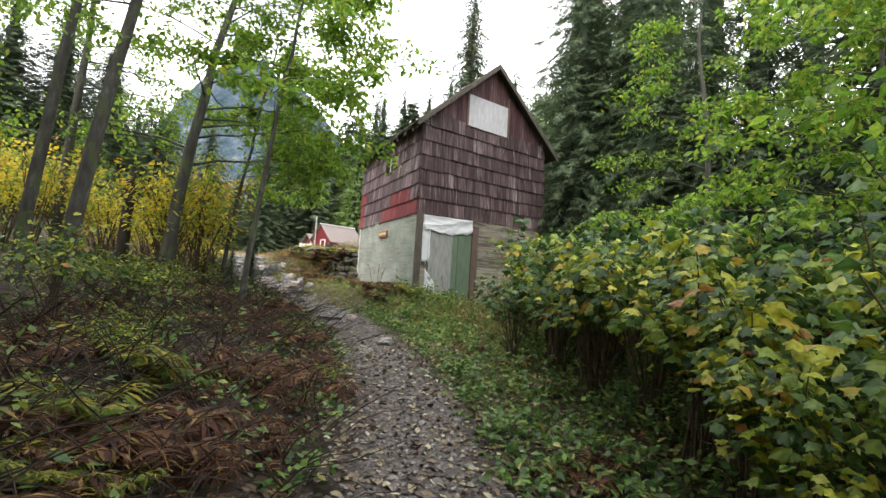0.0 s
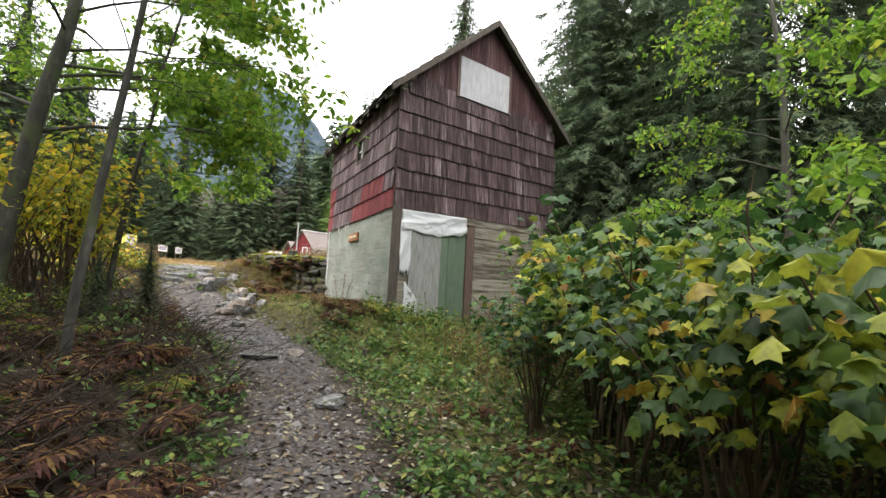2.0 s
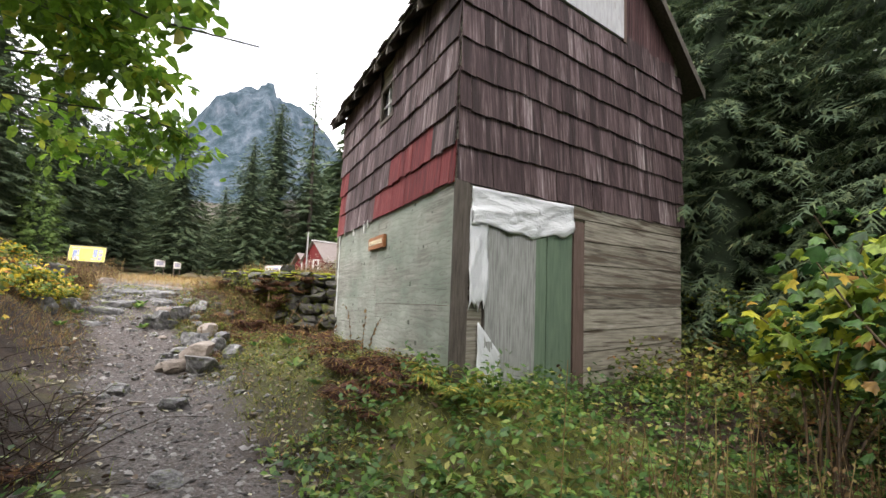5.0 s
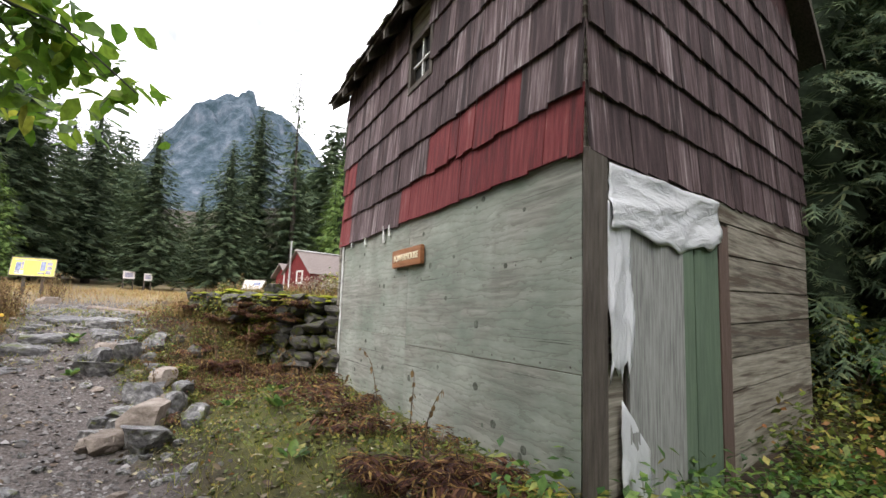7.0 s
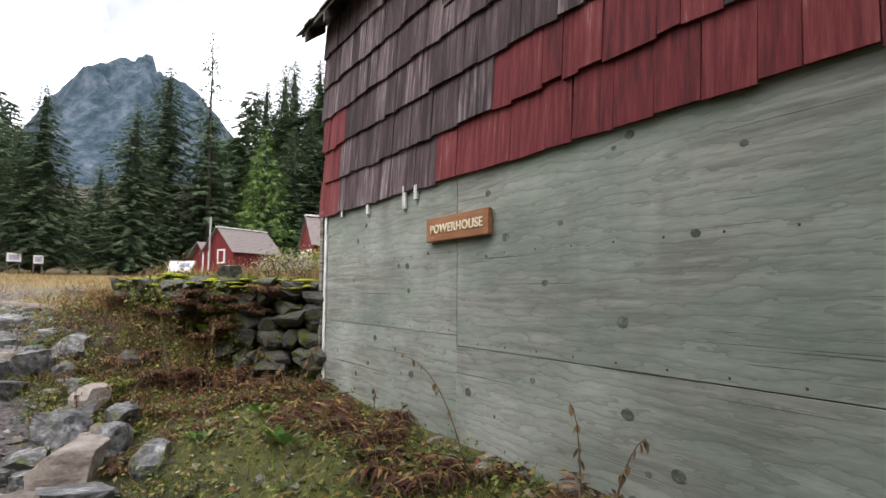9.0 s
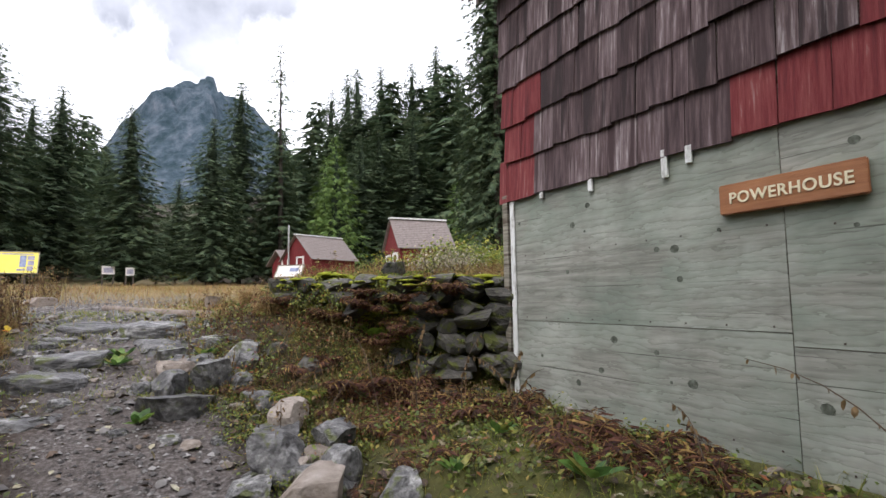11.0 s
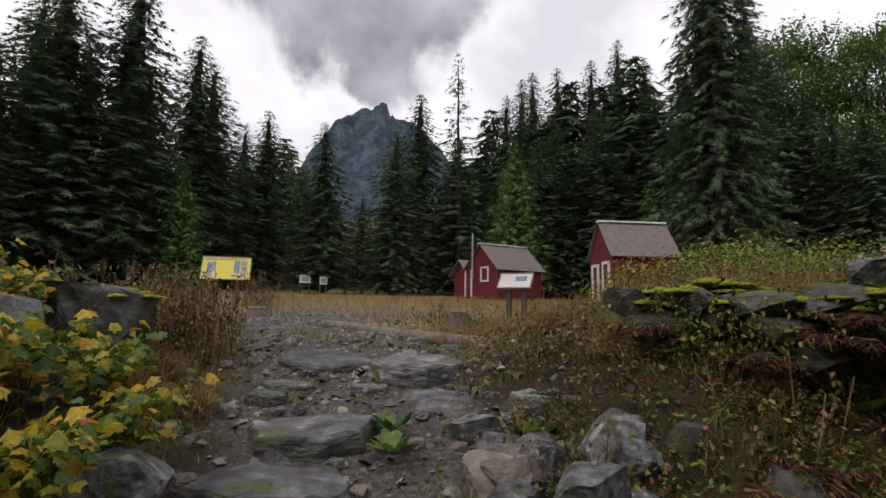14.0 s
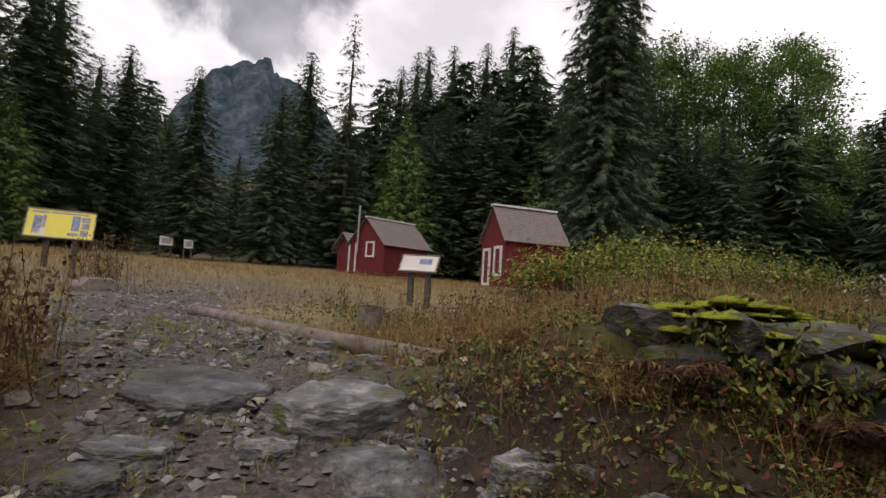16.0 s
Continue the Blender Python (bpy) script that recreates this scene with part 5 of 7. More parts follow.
stuff("path_tufts", blades(np.c_[x, y, ground(x, y) - 0.01], rng.uniform(0.04, 0.12, len(x)), 0.7), "green_grass", "small grass tufts between path stones", "grass")


x, y = scatter(15000, 4.1, 6.4, 17.0, 21.5, lambda x, y: (1 - sm(wall_s(x, y)[0], -0.1, 0.1)) * off_path(x, y, 0.7, 1.1))
stuff("slope_grass", blades(np.c_[x, y, ground(x, y) - 0.01], rng.uniform(0.05, 0.17, len(x)), 0.6, 1.5), "dead_slope", "short withered russet grass below the stone wall", "grass")
M["leaf_red"] = foliage("russet_leaves", [(0.0, (0.06, 0.02, 0.02)), (0.5, (0.17, 0.035, 0.03)), (1.0, (0.26, 0.10, 0.04))], 0.3)
x, y = scatter(1100, 4.2, 8.5, 17.0, 24, lambda x, y: sm(fbm(x * 1.5 + 3, y * 1.5 + 8, 3), -0.02, 0.2) * off_path(x, y, 0.9, 1.2))
stuff("russet_plants", rosettes(x, y, rng.uniform(0.04, 0.2, len(x)), 12, 0.036), "leaf_red", "low russet red plants on the slope", "undergrowth")


# ferns: arching fronds with pinnae
def fern_geo(seed, fronds=9, length=0.7, droop=0.6):
    r = np.random.default_rng(seed)
    made = []
    for f in range(fronds):
        out = []
        a = 2 * np.pi * f / fronds + r.normal(0, 0.3)
        L = length * r.uniform(0.7, 1.1)
        n = 20
        t = np.linspace(0.08, 1, n)
        rr = L * t * (0.75 + 0.1 * r.random())
        hz = L * (0.85 * t - droop * t ** 2.2) * r.uniform(0.7, 1.1)
        pts = np.c_[rr * np.cos(a), rr * np.sin(a), hz]
        wid = 0.17 * length / 0.7 * np.sin(np.pi * np.clip(t * 0.9 + 0.08, 0, 1)) + 0.02
        for sgn in (1, -1):
            pos = pts
            k = len(pos)
            T = np.array([(0, 0, 0), (0.07, 0.45, 0.02), (0.0, 1, -0.15), (-0.07, 0.45, 0.02)])
            out.append(spread(T, np.array([(0, 1, 2, 3)]), pos, r.normal(-0.2, 0.25, k), r.normal(0, 0.3, k), a - np.pi / 2 + sgn * 1.15 + r.normal(0, 0.12, k), np.stack([wid * 1.1 + 0.02, wid, wid], 1)))
        tv, tf = tube(pts[::3], np.full(len(pts[::3]), 0.004), 4)
        out.append((tv, tf))
        made.append(stack(out))
    return made


FERNS = {}
for kind_, mat_, dr in (("brown", "fern_brown", 0.75), ("green", "fern_green", 0.5)):
    for sd in range(3):
        FERNS[kind_, sd] = [mesh_data("frond", *g_, M[mat_]) for g_ in fern_geo(sd + 5, 8 + sd, 0.62 + 0.08 * sd, dr)]


def fern(x, y, kind_, s, turn, z=None):
    ob = new("fern")
    for me in FERNS[kind_, int(rng.integers(3))]:
        new("frond", me).parent = ob
    ob.matrix_basis = pose(x, y, (float(ground(x, y)) if z is None else z) - 0.02, rng.normal(0, 8), rng.normal(0, 8), turn) @ Matrix.Scale(s, 4)
    tagged(ob, "wilted red-brown fern on the bank" if kind_ == "brown" else "yellow-green fern turning in autumn", "fern", "ferns")


for k in range(30):
    v = rng.uniform(-0.2, 6.3)
    o = rng.uniform(0.25, 1.0) if v < VL else rng.uniform(0.3, 1.3)
    fern(PA[0] + VX[0] * v - o, PA[1] + VX[1] * v + 0.1, "brown", rng.uniform(0.4, 0.8), rng.uniform(0, 360))
for k in range(22):
    c = rng.uniform(0.0, 1.5)
    fern(float(np.interp(c, seg, [p[0] for p in LINE])) - rng.uniform(0.35, 0.8), float(np.interp(c, seg, [p[1] for p in LINE])) - rng.uniform(0.3, 0.7), "brown", rng.uniform(0.5, 0.8), rng.uniform(0, 360))
for k in range(28):
    fern(rng.uniform(4.3, 6.0), rng.uniform(16.6, 19.2) - 0.2, "brown", rng.uniform(0.35, 0.62), rng.uniform(0, 360))
for k in range(18):
    c = rng.uniform(0.7, seg[-1])
    z = rng.uniform(1.5, 2.15)
    off = 0.20 + 0.12 * (2.2 - z)
    fern(float(np.interp(c, seg, [p[0] for p in LINE])) - 0.78 * off, float(np.interp(c, seg, [p[1] for p in LINE])) - 0.62 * off, "brown", rng.uniform(0.3, 0.55), rng.uniform(0, 360), z)
for x, y, s in ((5.15, 11.75, 1.0), (5.4, 11.5, 0.9), (4.95, 12.2, 0.6), (4.6, 18.2, 0.7), (6.1, 18.7, 0.6)):
    fern(x, y, "green", s, rng.uniform(0, 360))
for k in range(120):
    y = rng.uniform(0, 13)
    fern(path_x(y) - rng.uniform(0.9, 4.0), y, "brown" if rng.random() < 0.8 else "green", rng.uniform(0.5, 1.05), rng.uniform(0, 360))
for k in range(9):
    fern(rng.uniform(4.75, 5.25), rng.uniform(11.9, 13.4), "brown", rng.uniform(0.5, 0.75), rng.uniform(0, 360))
for k in range(18):
    fern(rng.uniform(8.8, 12.0), rng.uniform(8.6, 11.4), "brown", rng.uniform(0.5, 0.9), rng.uniform(0, 360))
for k in range(46):
    y = rng.uniform(0.9, 5.0)
    fern(path_x(y) - rng.uniform(0.85, 2.4), y, "brown" if rng.random() < 0.85 else "green", rng.uniform(0.35, 0.65), rng.uniform(0, 360))
for k in range(12):
    y = rng.uniform(0, 8)
    fern(path_x(y) + rng.uniform(1.3, 2.5), y, "brown", rng.uniform(0.5, 0.8), rng.uniform(0, 360))


# dead weed stems: thin upright stalks with curled leaves
def weeds(name, x, y, h, label):
    k = len(x)
    T = np.array([(-0.004, 0, 0), (0.004, 0, 0), (0.002, 0.02, 1.0), (-0.002, 0.02, 1.0)])
    z = ground(x, y)
    lean = rng.normal(0, 0.12, k)
    a = spread(T, np.array([(0, 1, 2, 3)]), np.c_[x, y, z], lean, rng.normal(0, 0.12, k), rng.uniform(0, 3.14, k), np.stack([np.full(k, 1.3), h, h], 1))
    n = 22
    X, Y, Hh = np.repeat(x, n), np.repeat(y, n), np.repeat(h, n)
    t = rng.uniform(0.25, 1.0, k * n)
    b = spread(LEAF, LEAF_F, np.c_[X + rng.normal(0, 0.025, k * n), Y + rng.normal(0, 0.025, k * n), np.repeat(z, n) + Hh * t], rng.normal(-0.9, 0.5, k * n), rng.normal(0, 0.5, k * n), rng.uniform(0, 6.28, k * n), rng.uniform(0.014, 0.042, k * n))
    stuff(name, stack([a, b]), "weed", label, "weeds")


x, y = scatter(650, -2.5, 2.9, 20.2, 26, lambda x, y: sm(path_x(y) - x, 0.95, 1.4) * (1 - sm(y, 23, 26)))
weeds("dead_weeds", x, y, rng.uniform(0.15, 0.48, len(x)), "tall dead brown weed stalks on bank")
x, y = scatter(150, 4.0, 6.4, 17.2, 20.4, lambda x, y: 1 - sm(wall_s(x, y)[0], -0.1, 0.1))
weeds("dead_weeds", x, y, rng.uniform(0.12, 0.36, len(x)), "dead brown weed stalks below the stone wall")
x, y = scatter(800, 5.0, 10, 19.6, 25, lambda x, y: (0.25 + 0.6 * sm(x, 6, 7.5)) * off_path(x, y, 1, 1.6))
weeds("dead_weeds", x, y, rng.uniform(0.15, 0.42, len(x)), "dead brown weed stalks in dry grass")
x, y = rng.normal(2.42, 0.2, 240), rng.normal(21.35, 0.35, 240)
weeds("dead_weeds", x, y, rng.uniform(0.25, 0.62, 240), "dense clump of dead brown weed stalks")
x, y = rng.normal(3.35, 0.22, 60), rng.normal(26.9, 0.22, 60)
weeds("dead_weeds", x, y, rng.uniform(0.4, 0.8, 60), "clump of dead brown weed stalks")
x, y = scatter(260, 4.6, 6.6, 6.5, 10.2, lambda x, y: 0.9 * sm(x - path_x(y), 2.0, 2.5))
weeds("dead_weeds", x, y, rng.uniform(0.5, 1.2, len(x)), "withered tan weed stalks before the shed")


# ---- shrubs ----
def shrub_geo(seed, height, spread_, canes, leaf_T, leaf_F, per, size):
    r = np.random.default_rng(seed)
    stems, leaves = [], []
    for c in range(canes):
        a = r.uniform(0, 2 * np.pi)
        h = height * r.uniform(0.6, 1.05)
        out = spread_ * r.uniform(0.3, 1.0)
        t = np.linspace(0, 1, 7)
        P = np.c_[np.cos(a) * out * t ** 1.6 + 0.06 * r.normal(), np.sin(a) * out * t ** 1.6 + 0.06 * r.normal(), h * (t - 0.12 * t ** 3)]
        P += r.normal(0, 0.025, P.shape) * t[:, None]
        stems.append(tube(P, np.linspace(0.011, 0.003, 7) * (0.7 + height / 3), 5))
        n = per
        tt = r.uniform(0.45, 1.0, n) ** 0.7
        C = np.c_[np.interp(tt, t, P[:, 0]), np.interp(tt, t, P[:, 1]), np.interp(tt, t, P[:, 2])]
        az = r.uniform(0, 2 * np.pi, n)
        reach = r.uniform(0.04, 0.30, n)
        C += np.c_[np.cos(az) * reach, np.sin(az) * reach, r.normal(0.02, 0.06, n)]
        leaves.append(spread(leaf_T, leaf_F, C, r.normal(-0.45, 0.35, n), r.normal(0, 0.3, n), az - np.pi / 2 + r.normal(0, 0.4, n), r.uniform(0.6, 1.25, n) * size))
    return stack(stems), stack(leaves)


def shrub_proto(name, label, seed, height, spread_, canes, T, F, per, size, mat, m):
    e = thing(name, m, label, "shrub", "shrubs beside the path")
    s, l = shrub_geo(seed, height, spread_, canes, T, F, per, size)
    part("stem", *s, M["twig"], e)
    part("leaves", *l, M[mat], e)
    return e


def at(x, y, s=1.0, turn=None, dz=-0.03):
    return pose(x, y, float(ground(x, y)) + dz, rng.normal(0, 3), rng.normal(0, 3), rng.uniform(0, 360) if turn is None else turn) @ Matrix.Scale(s, 4)


MAPLE_LABEL = "broad-leaved shrub turning green to yellow beside path"
protos = [shrub_proto("maple_shrub", MAPLE_LABEL, 20 + i, 1.75 + 0.2 * i, 0.85, 12, MAPLE, MAPLE_F, 46, 0.128 - 0.010 * i, "leaf_maple_green" if i == 2 else "leaf_maple", at(*p)) for i, p in enumerate(((1.9, 2.6), (4.2, 5.6), (5.9, 7.6)))]
spots_ = []
for k in range(900):
    y = rng.uniform(-0.6, 9.6)
    dx = rng.uniform(1.9, 7.0)
    x = path_x(y) + dx
    need = 2.0 + 0.35 * sm(y, 1, 5)
    if dx > 5 and rng.random() < 0.45:
        continue
    if dx < need or (y > 8.3 and x < 7.4) or x > 11.5 or (y > 7.2 and x < 5.2):
        continue
    if all(math.hypot(x - a, y - b) > 0.74 for a, b in spots_):
        spots_.append((x, y))
for x, y in spots_:
    far = x - float(path_x(y))
    copy_thing(protos[int(rng.integers(3))], at(x, y, float(np.interp(far, [1.7, 2.6, 5.0], [0.62, 1.08, 1.25])) * rng.uniform(0.85, 1.1)))
for x, y, s in ((11.6, 11.9, 0.8), (12.4, 12.6, 0.9), (12.0, 10.9, 0.7), (11.4, 10.6, 0.6), (13.2, 11.8, 0.9), (12.6, 14.0, 0.9), (11.2, 9.8, 0.7), (9.0, 9.2, 0.42), (9.7, 10.0, 0.5), (10.4, 10.7, 0.55), (9.3, 8.3, 0.5), (10.2, 9.0, 0.5)):
    copy_thing(protos[int(rng.integers(3))], at(x, y, s))
# yellow shrubs on the left bank
yel = shrub_proto("yellow_shrub", "bright yellow autumn shrub on the bank", 31, 1.9, 0.8, 14, LEAF, LEAF_F, 60, 0.085, "leaf_yellow", at(-0.8, 16.2))
for x, y, s in ((-2.0, 15.2, 1.5), (-1.6, 17.0, 1.3), (0.2, 18.0, 0.8), (-3.2, 16.5, 1.6), (-0.2, 19.2, 0.7), (-2.9, 18.6, 1.1), (-4.5, 15.5, 1.6), (-4.2, 18, 1.5), (-2.6, 13.0, 1.2), (-4.6, 13.0, 1.5), (0.2, 12.4, 1.55), (-0.45, 11.9, 1.3), (-0.1, 13.3, 1.5), (0.75, 13.2, 1.1), (-1.3, 14.2, 1.1), (-0.3, 15.2, 1.0), (0.4, 16.8, 0.8)):
    copy_thing(yel, at(x, y, s))
yel2 = shrub_proto("yellow_shrub", "yellow and orange maple shrub on the bank", 33, 1.1, 0.6, 9, MAPLE, MAPLE_F, 22, 0.17, "leaf_turning", at(0.9, 18.3, 0.8))
for x, y, s in ((0.6, 17.2, 1.0), (1.35, 17.5, 0.65), (1.5, 18.6, 0.6), (0.3, 16.2, 1.0), (1.2, 16.3, 0.7), (2.3, 19.35, 0.5), (2.1, 18.9, 0.48), (2.2, 19.75, 0.52), (1.85, 18.6, 0.5), (1.95, 19.5, 0.56), (1.85, 19.2, 0.5), (1.6, 18.9, 0.46), (1.0, 19.6, 0.6), (1.75, 19.15, 0.44), (1.55, 18.4, 0.45), (1.45, 19.9, 0.5), (1.2, 18.8, 0.6), (1.75, 20.4, 0.4)):
    copy_thing(yel2, at(x, y, s))
grn = shrub_proto("green_shrub", "leafy green shrub on the shaded bank", 35, 1.2, 0.7, 12, LEAF, LEAF_F, 45, 0.085, "leaf_maple", at(-2.2, 7.4))
for k in range(22):
    y = rng.uniform(0, 14)
    copy_thing(grn, at(path_x(y) - rng.uniform(2.2, 6.5), y, rng.uniform(0.35, 0.75)))
ter = shrub_proto("terrace_shrub", "yellow-green bush on the terrace before red cabins", 37, 0.9, 0.55, 16, LEAF, LEAF_F, 46, 0.062, "leaf_bush", at(11.0, 22.5))
for x, y, s in ((13.2, 57.0, 1.4), (14.6, 57.5, 1.2), (12.2, 58.0, 1.0), (10.3, 25.4, 1.3), (10.8, 25.1, 1.6), (11.4, 24.8, 1.5), (12.0, 24.4, 1.7), (12.6, 24.0, 1.5), (13.3, 23.8, 1.7), (12.4, 25.0, 1.6), (13.9, 23.2, 1.5), (11.6, 22.2, 1.0), (12.3, 21.8, 1.1), (10.4, 22.9, 0.9), (13.0, 21.6, 1.0), (12.0, 23.0, 1.0), (13.8, 21.3, 0.9), (9.9, 23.5, 0.7), (11.2, 24.0, 0.8)):
    copy_thing(ter, at(x, y, s))
# bare-twigged brush on the left bank, the trees' shade put into its colour
brush_p = []
for k in range(2400):
    y = rng.uniform(0.5, 13.8)
    x = path_x(y) - rng.uniform(0.85, 4.2)
    a, L = rng.uniform(0, 6.28), rng.uniform(0.25, 0.95)
    t = np.linspace(0, 1, 5)
    P = np.c_[x + np.cos(a) * L * t, y + np.sin(a) * L * t, float(ground(x, y)) + L * rng.uniform(0.2, 1.5) * (t - 0.5 * t ** 2)] + rng.normal(0, 0.02, (5, 3))
    brush_p.append(tube(P, np.linspace(0.007, 0.002, 5), 3))
stuff("dead_brush", stack(brush_p), "twig_shaded", "tangle of bare brown twigs on bank", "brush")


# ---- broad-leaved trees ----
def alder(name, x, y, height, lean, r0, seed, first, label, limbs=16, per=110, size=0.085, mat="leaf_alder", bias=None, T=None, F=None, group="alder trees beside path", reach=1.0):
    r = np.random.default_rng(seed)
    e = thing(name, pose(x, y, float(ground(x, y)) - 0.05), label, "tree", group)
    if T is None:
        T, F = (LEAF, LEAF_F) if -1 < x < 3 else (SMALL_LEAF, SMALL_LEAF_F)
    t = np.linspace(0, 1, 10)
    P = np.c_[lean[0] * height * t ** 1.3, lean[1] * height * t ** 1.3, height * t] + r.normal(0, 0.04, (10, 3)) * t[:, None]
    tv = tube(P, r0 * (1 - 0.82 * t) + 0.006, 10)
    leaves, br = [], []
    for k in range(limbs):
        h = first + (0.97 - first) * (k + r.random()) / limbs
        c = np.array([np.interp(h, t, P[:, i]) for i in range(3)])
        a = r.uniform(0, 2 * np.pi) if bias is None or r.random() > 0.6 else bias + r.normal(0, 0.6)
        L = height * (0.34 * (1 - h) + 0.13) * r.uniform(0.7, 1.2) * reach
        s = np.linspace(0, 1, 7)
        Q = c + np.c_[np.cos(a) * L * s, np.sin(a) * L * s, L * (0.38 * s - 0.32 * s ** 2)] + r.normal(0, 0.05, (7, 3)) * s[:, None]
        br.append(tube(Q, np.linspace(r0 * 0.28 * (1.1 - h), 0.004, 7), 5))
        for q in range(4):
            f = r.uniform(0.3, 0.95)
            c2 = np.array([np.interp(f, s, Q[:, i]) for i in range(3)])
            a2 = a + r.choice([-1, 1]) * r.uniform(0.4, 1.1)
            L2 = L * 0.45 * r.uniform(0.6, 1.1)
            Q2 = c2 + np.c_[np.cos(a2) * L2 * s, np.sin(a2) * L2 * s, L2 * (0.15 * s - 0.35 * s ** 2)]
            br.append(tube(Q2, np.linspace(0.007, 0.002, 7), 4))
            n = per // 4
            g = r.uniform(0.15, 1.05, n)
            C = np.c_[np.interp(g, s, Q2[:, 0]), np.interp(g, s, Q2[:, 1]), np.interp(g, s, Q2[:, 2])] + r.normal(0, 0.09 if height < 12 else 0.5, (n, 3))
            leaves.append(spread(T, F, C, r.normal(-0.6, 0.5, n), r.normal(0, 0.5, n), r.uniform(0, 6.28, n), r.uniform(0.6, 1.25, n) * size))
    part("trunk", *tv, M["bark_light"], e, smooth=True)
    part("limb", *stack(br), M["bark_light"], e)
    part("crown", *stack(leaves), M[mat], e)
    return e


ALDER = "slender grey alder with green leaves on bank"
alder("alder_tree", -0.55, 11.5, 8.5, (0.16, 0.06), 0.13, 51, 0.26, ALDER, 26, 300, 0.11, bias=-0.4)
alder("alder_tree", -2.12, 9.3, 9.5, (0.15, 0.04), 0.115, 52, 0.42, ALDER, 22, 240, 0.11)
alder("alder_tree", -2.62, 9.6, 9.5, (0.10, 0.05), 0.09, 53, 0.45, ALDER, 22, 240, 0.11)
alder("alder_tree", -2.2, 13.5, 8.0, (0.05, 0.02), 0.11, 54, 0.30, ALDER, 22, 240, 0.11)
alder("alder_tree", -5.0, 10.5, 9.0, (0.08, 0.0), 0.12, 55, 0.25, ALDER, 22, 240, 0.11)
alder("alder_tree", 0.75, 12.5, 5.6, (0.13, -0.03), 0.045, 56, 0.36, "thin young alder leaning over the path", 22, 280, 0.125, bias=-0.25)
alder("alder_tree", 0.15, 8.9, 6.4, (0.12, 0.0), 0.045, 65, 0.40, "thin young alder beside the path", 20, 240, 0.115, bias=-0.1, reach=1.2)
alder("alder_tree", -6.5, 15.5, 10.0, (0.05, 0.0), 0.14, 57, 0.25, ALDER, 18, 120)
alder("alder_tree", 6.2, -0.6, 9.0, (-0.10, 0.10), 0.12, 58, 0.25, "leafy maple reaching over the path", 26, 260, 0.14, bias=2.2)
alder("alder_tree", 8.8, 2.6, 8.5, (-0.12, 0.10), 0.11, 59, 0.25, "leafy maple reaching over the path", 26, 260, 0.14, bias=2.4)
alder("alder_tree", 10.5, 6.8, 8.0, (-0.1, 0.02), 0.11, 60, 0.25, "leafy maple at the forest edge", 18, 140, 0.13, bias=2.8)
# four trees added out of view, so that their crowns shade path and banks
alder("alder_tree", -2.9, 1.4, 9.5, (0.14, 0.02), 0.12, 91, 0.5, ALDER, 22, 220, 0.17)
alder("alder_tree", -4.4, 4.0, 10.0, (0.12, 0.02), 0.12, 92, 0.5, ALDER, 22, 220, 0.17)
alder("alder_tree", 5.2, 0.2, 9.5, (-0.06, 0.04), 0.12, 93, 0.52, "leafy maple reaching over the path", 22, 220, 0.17)
alder("alder_tree", -1.8, -2.0, 9.5, (0.10, 0.06), 0.12, 94, 0.5, ALDER, 22, 220, 0.17)
snag = thing("tree_snag", pose(-1.05, 13.3, float(ground(-1.05, 13.3)) - 0.05), "broken dead tree trunk on the bank", "tree")
part("trunk", *tube([(0, 0, 0), (0.02, 0, 0.8), (0.05, 0.02, 1.6), (0.08, 0.02, 2.3)], [0.13, 0.12, 0.11, 0.08], 9), M["bark_dark"], snag, smooth=True)


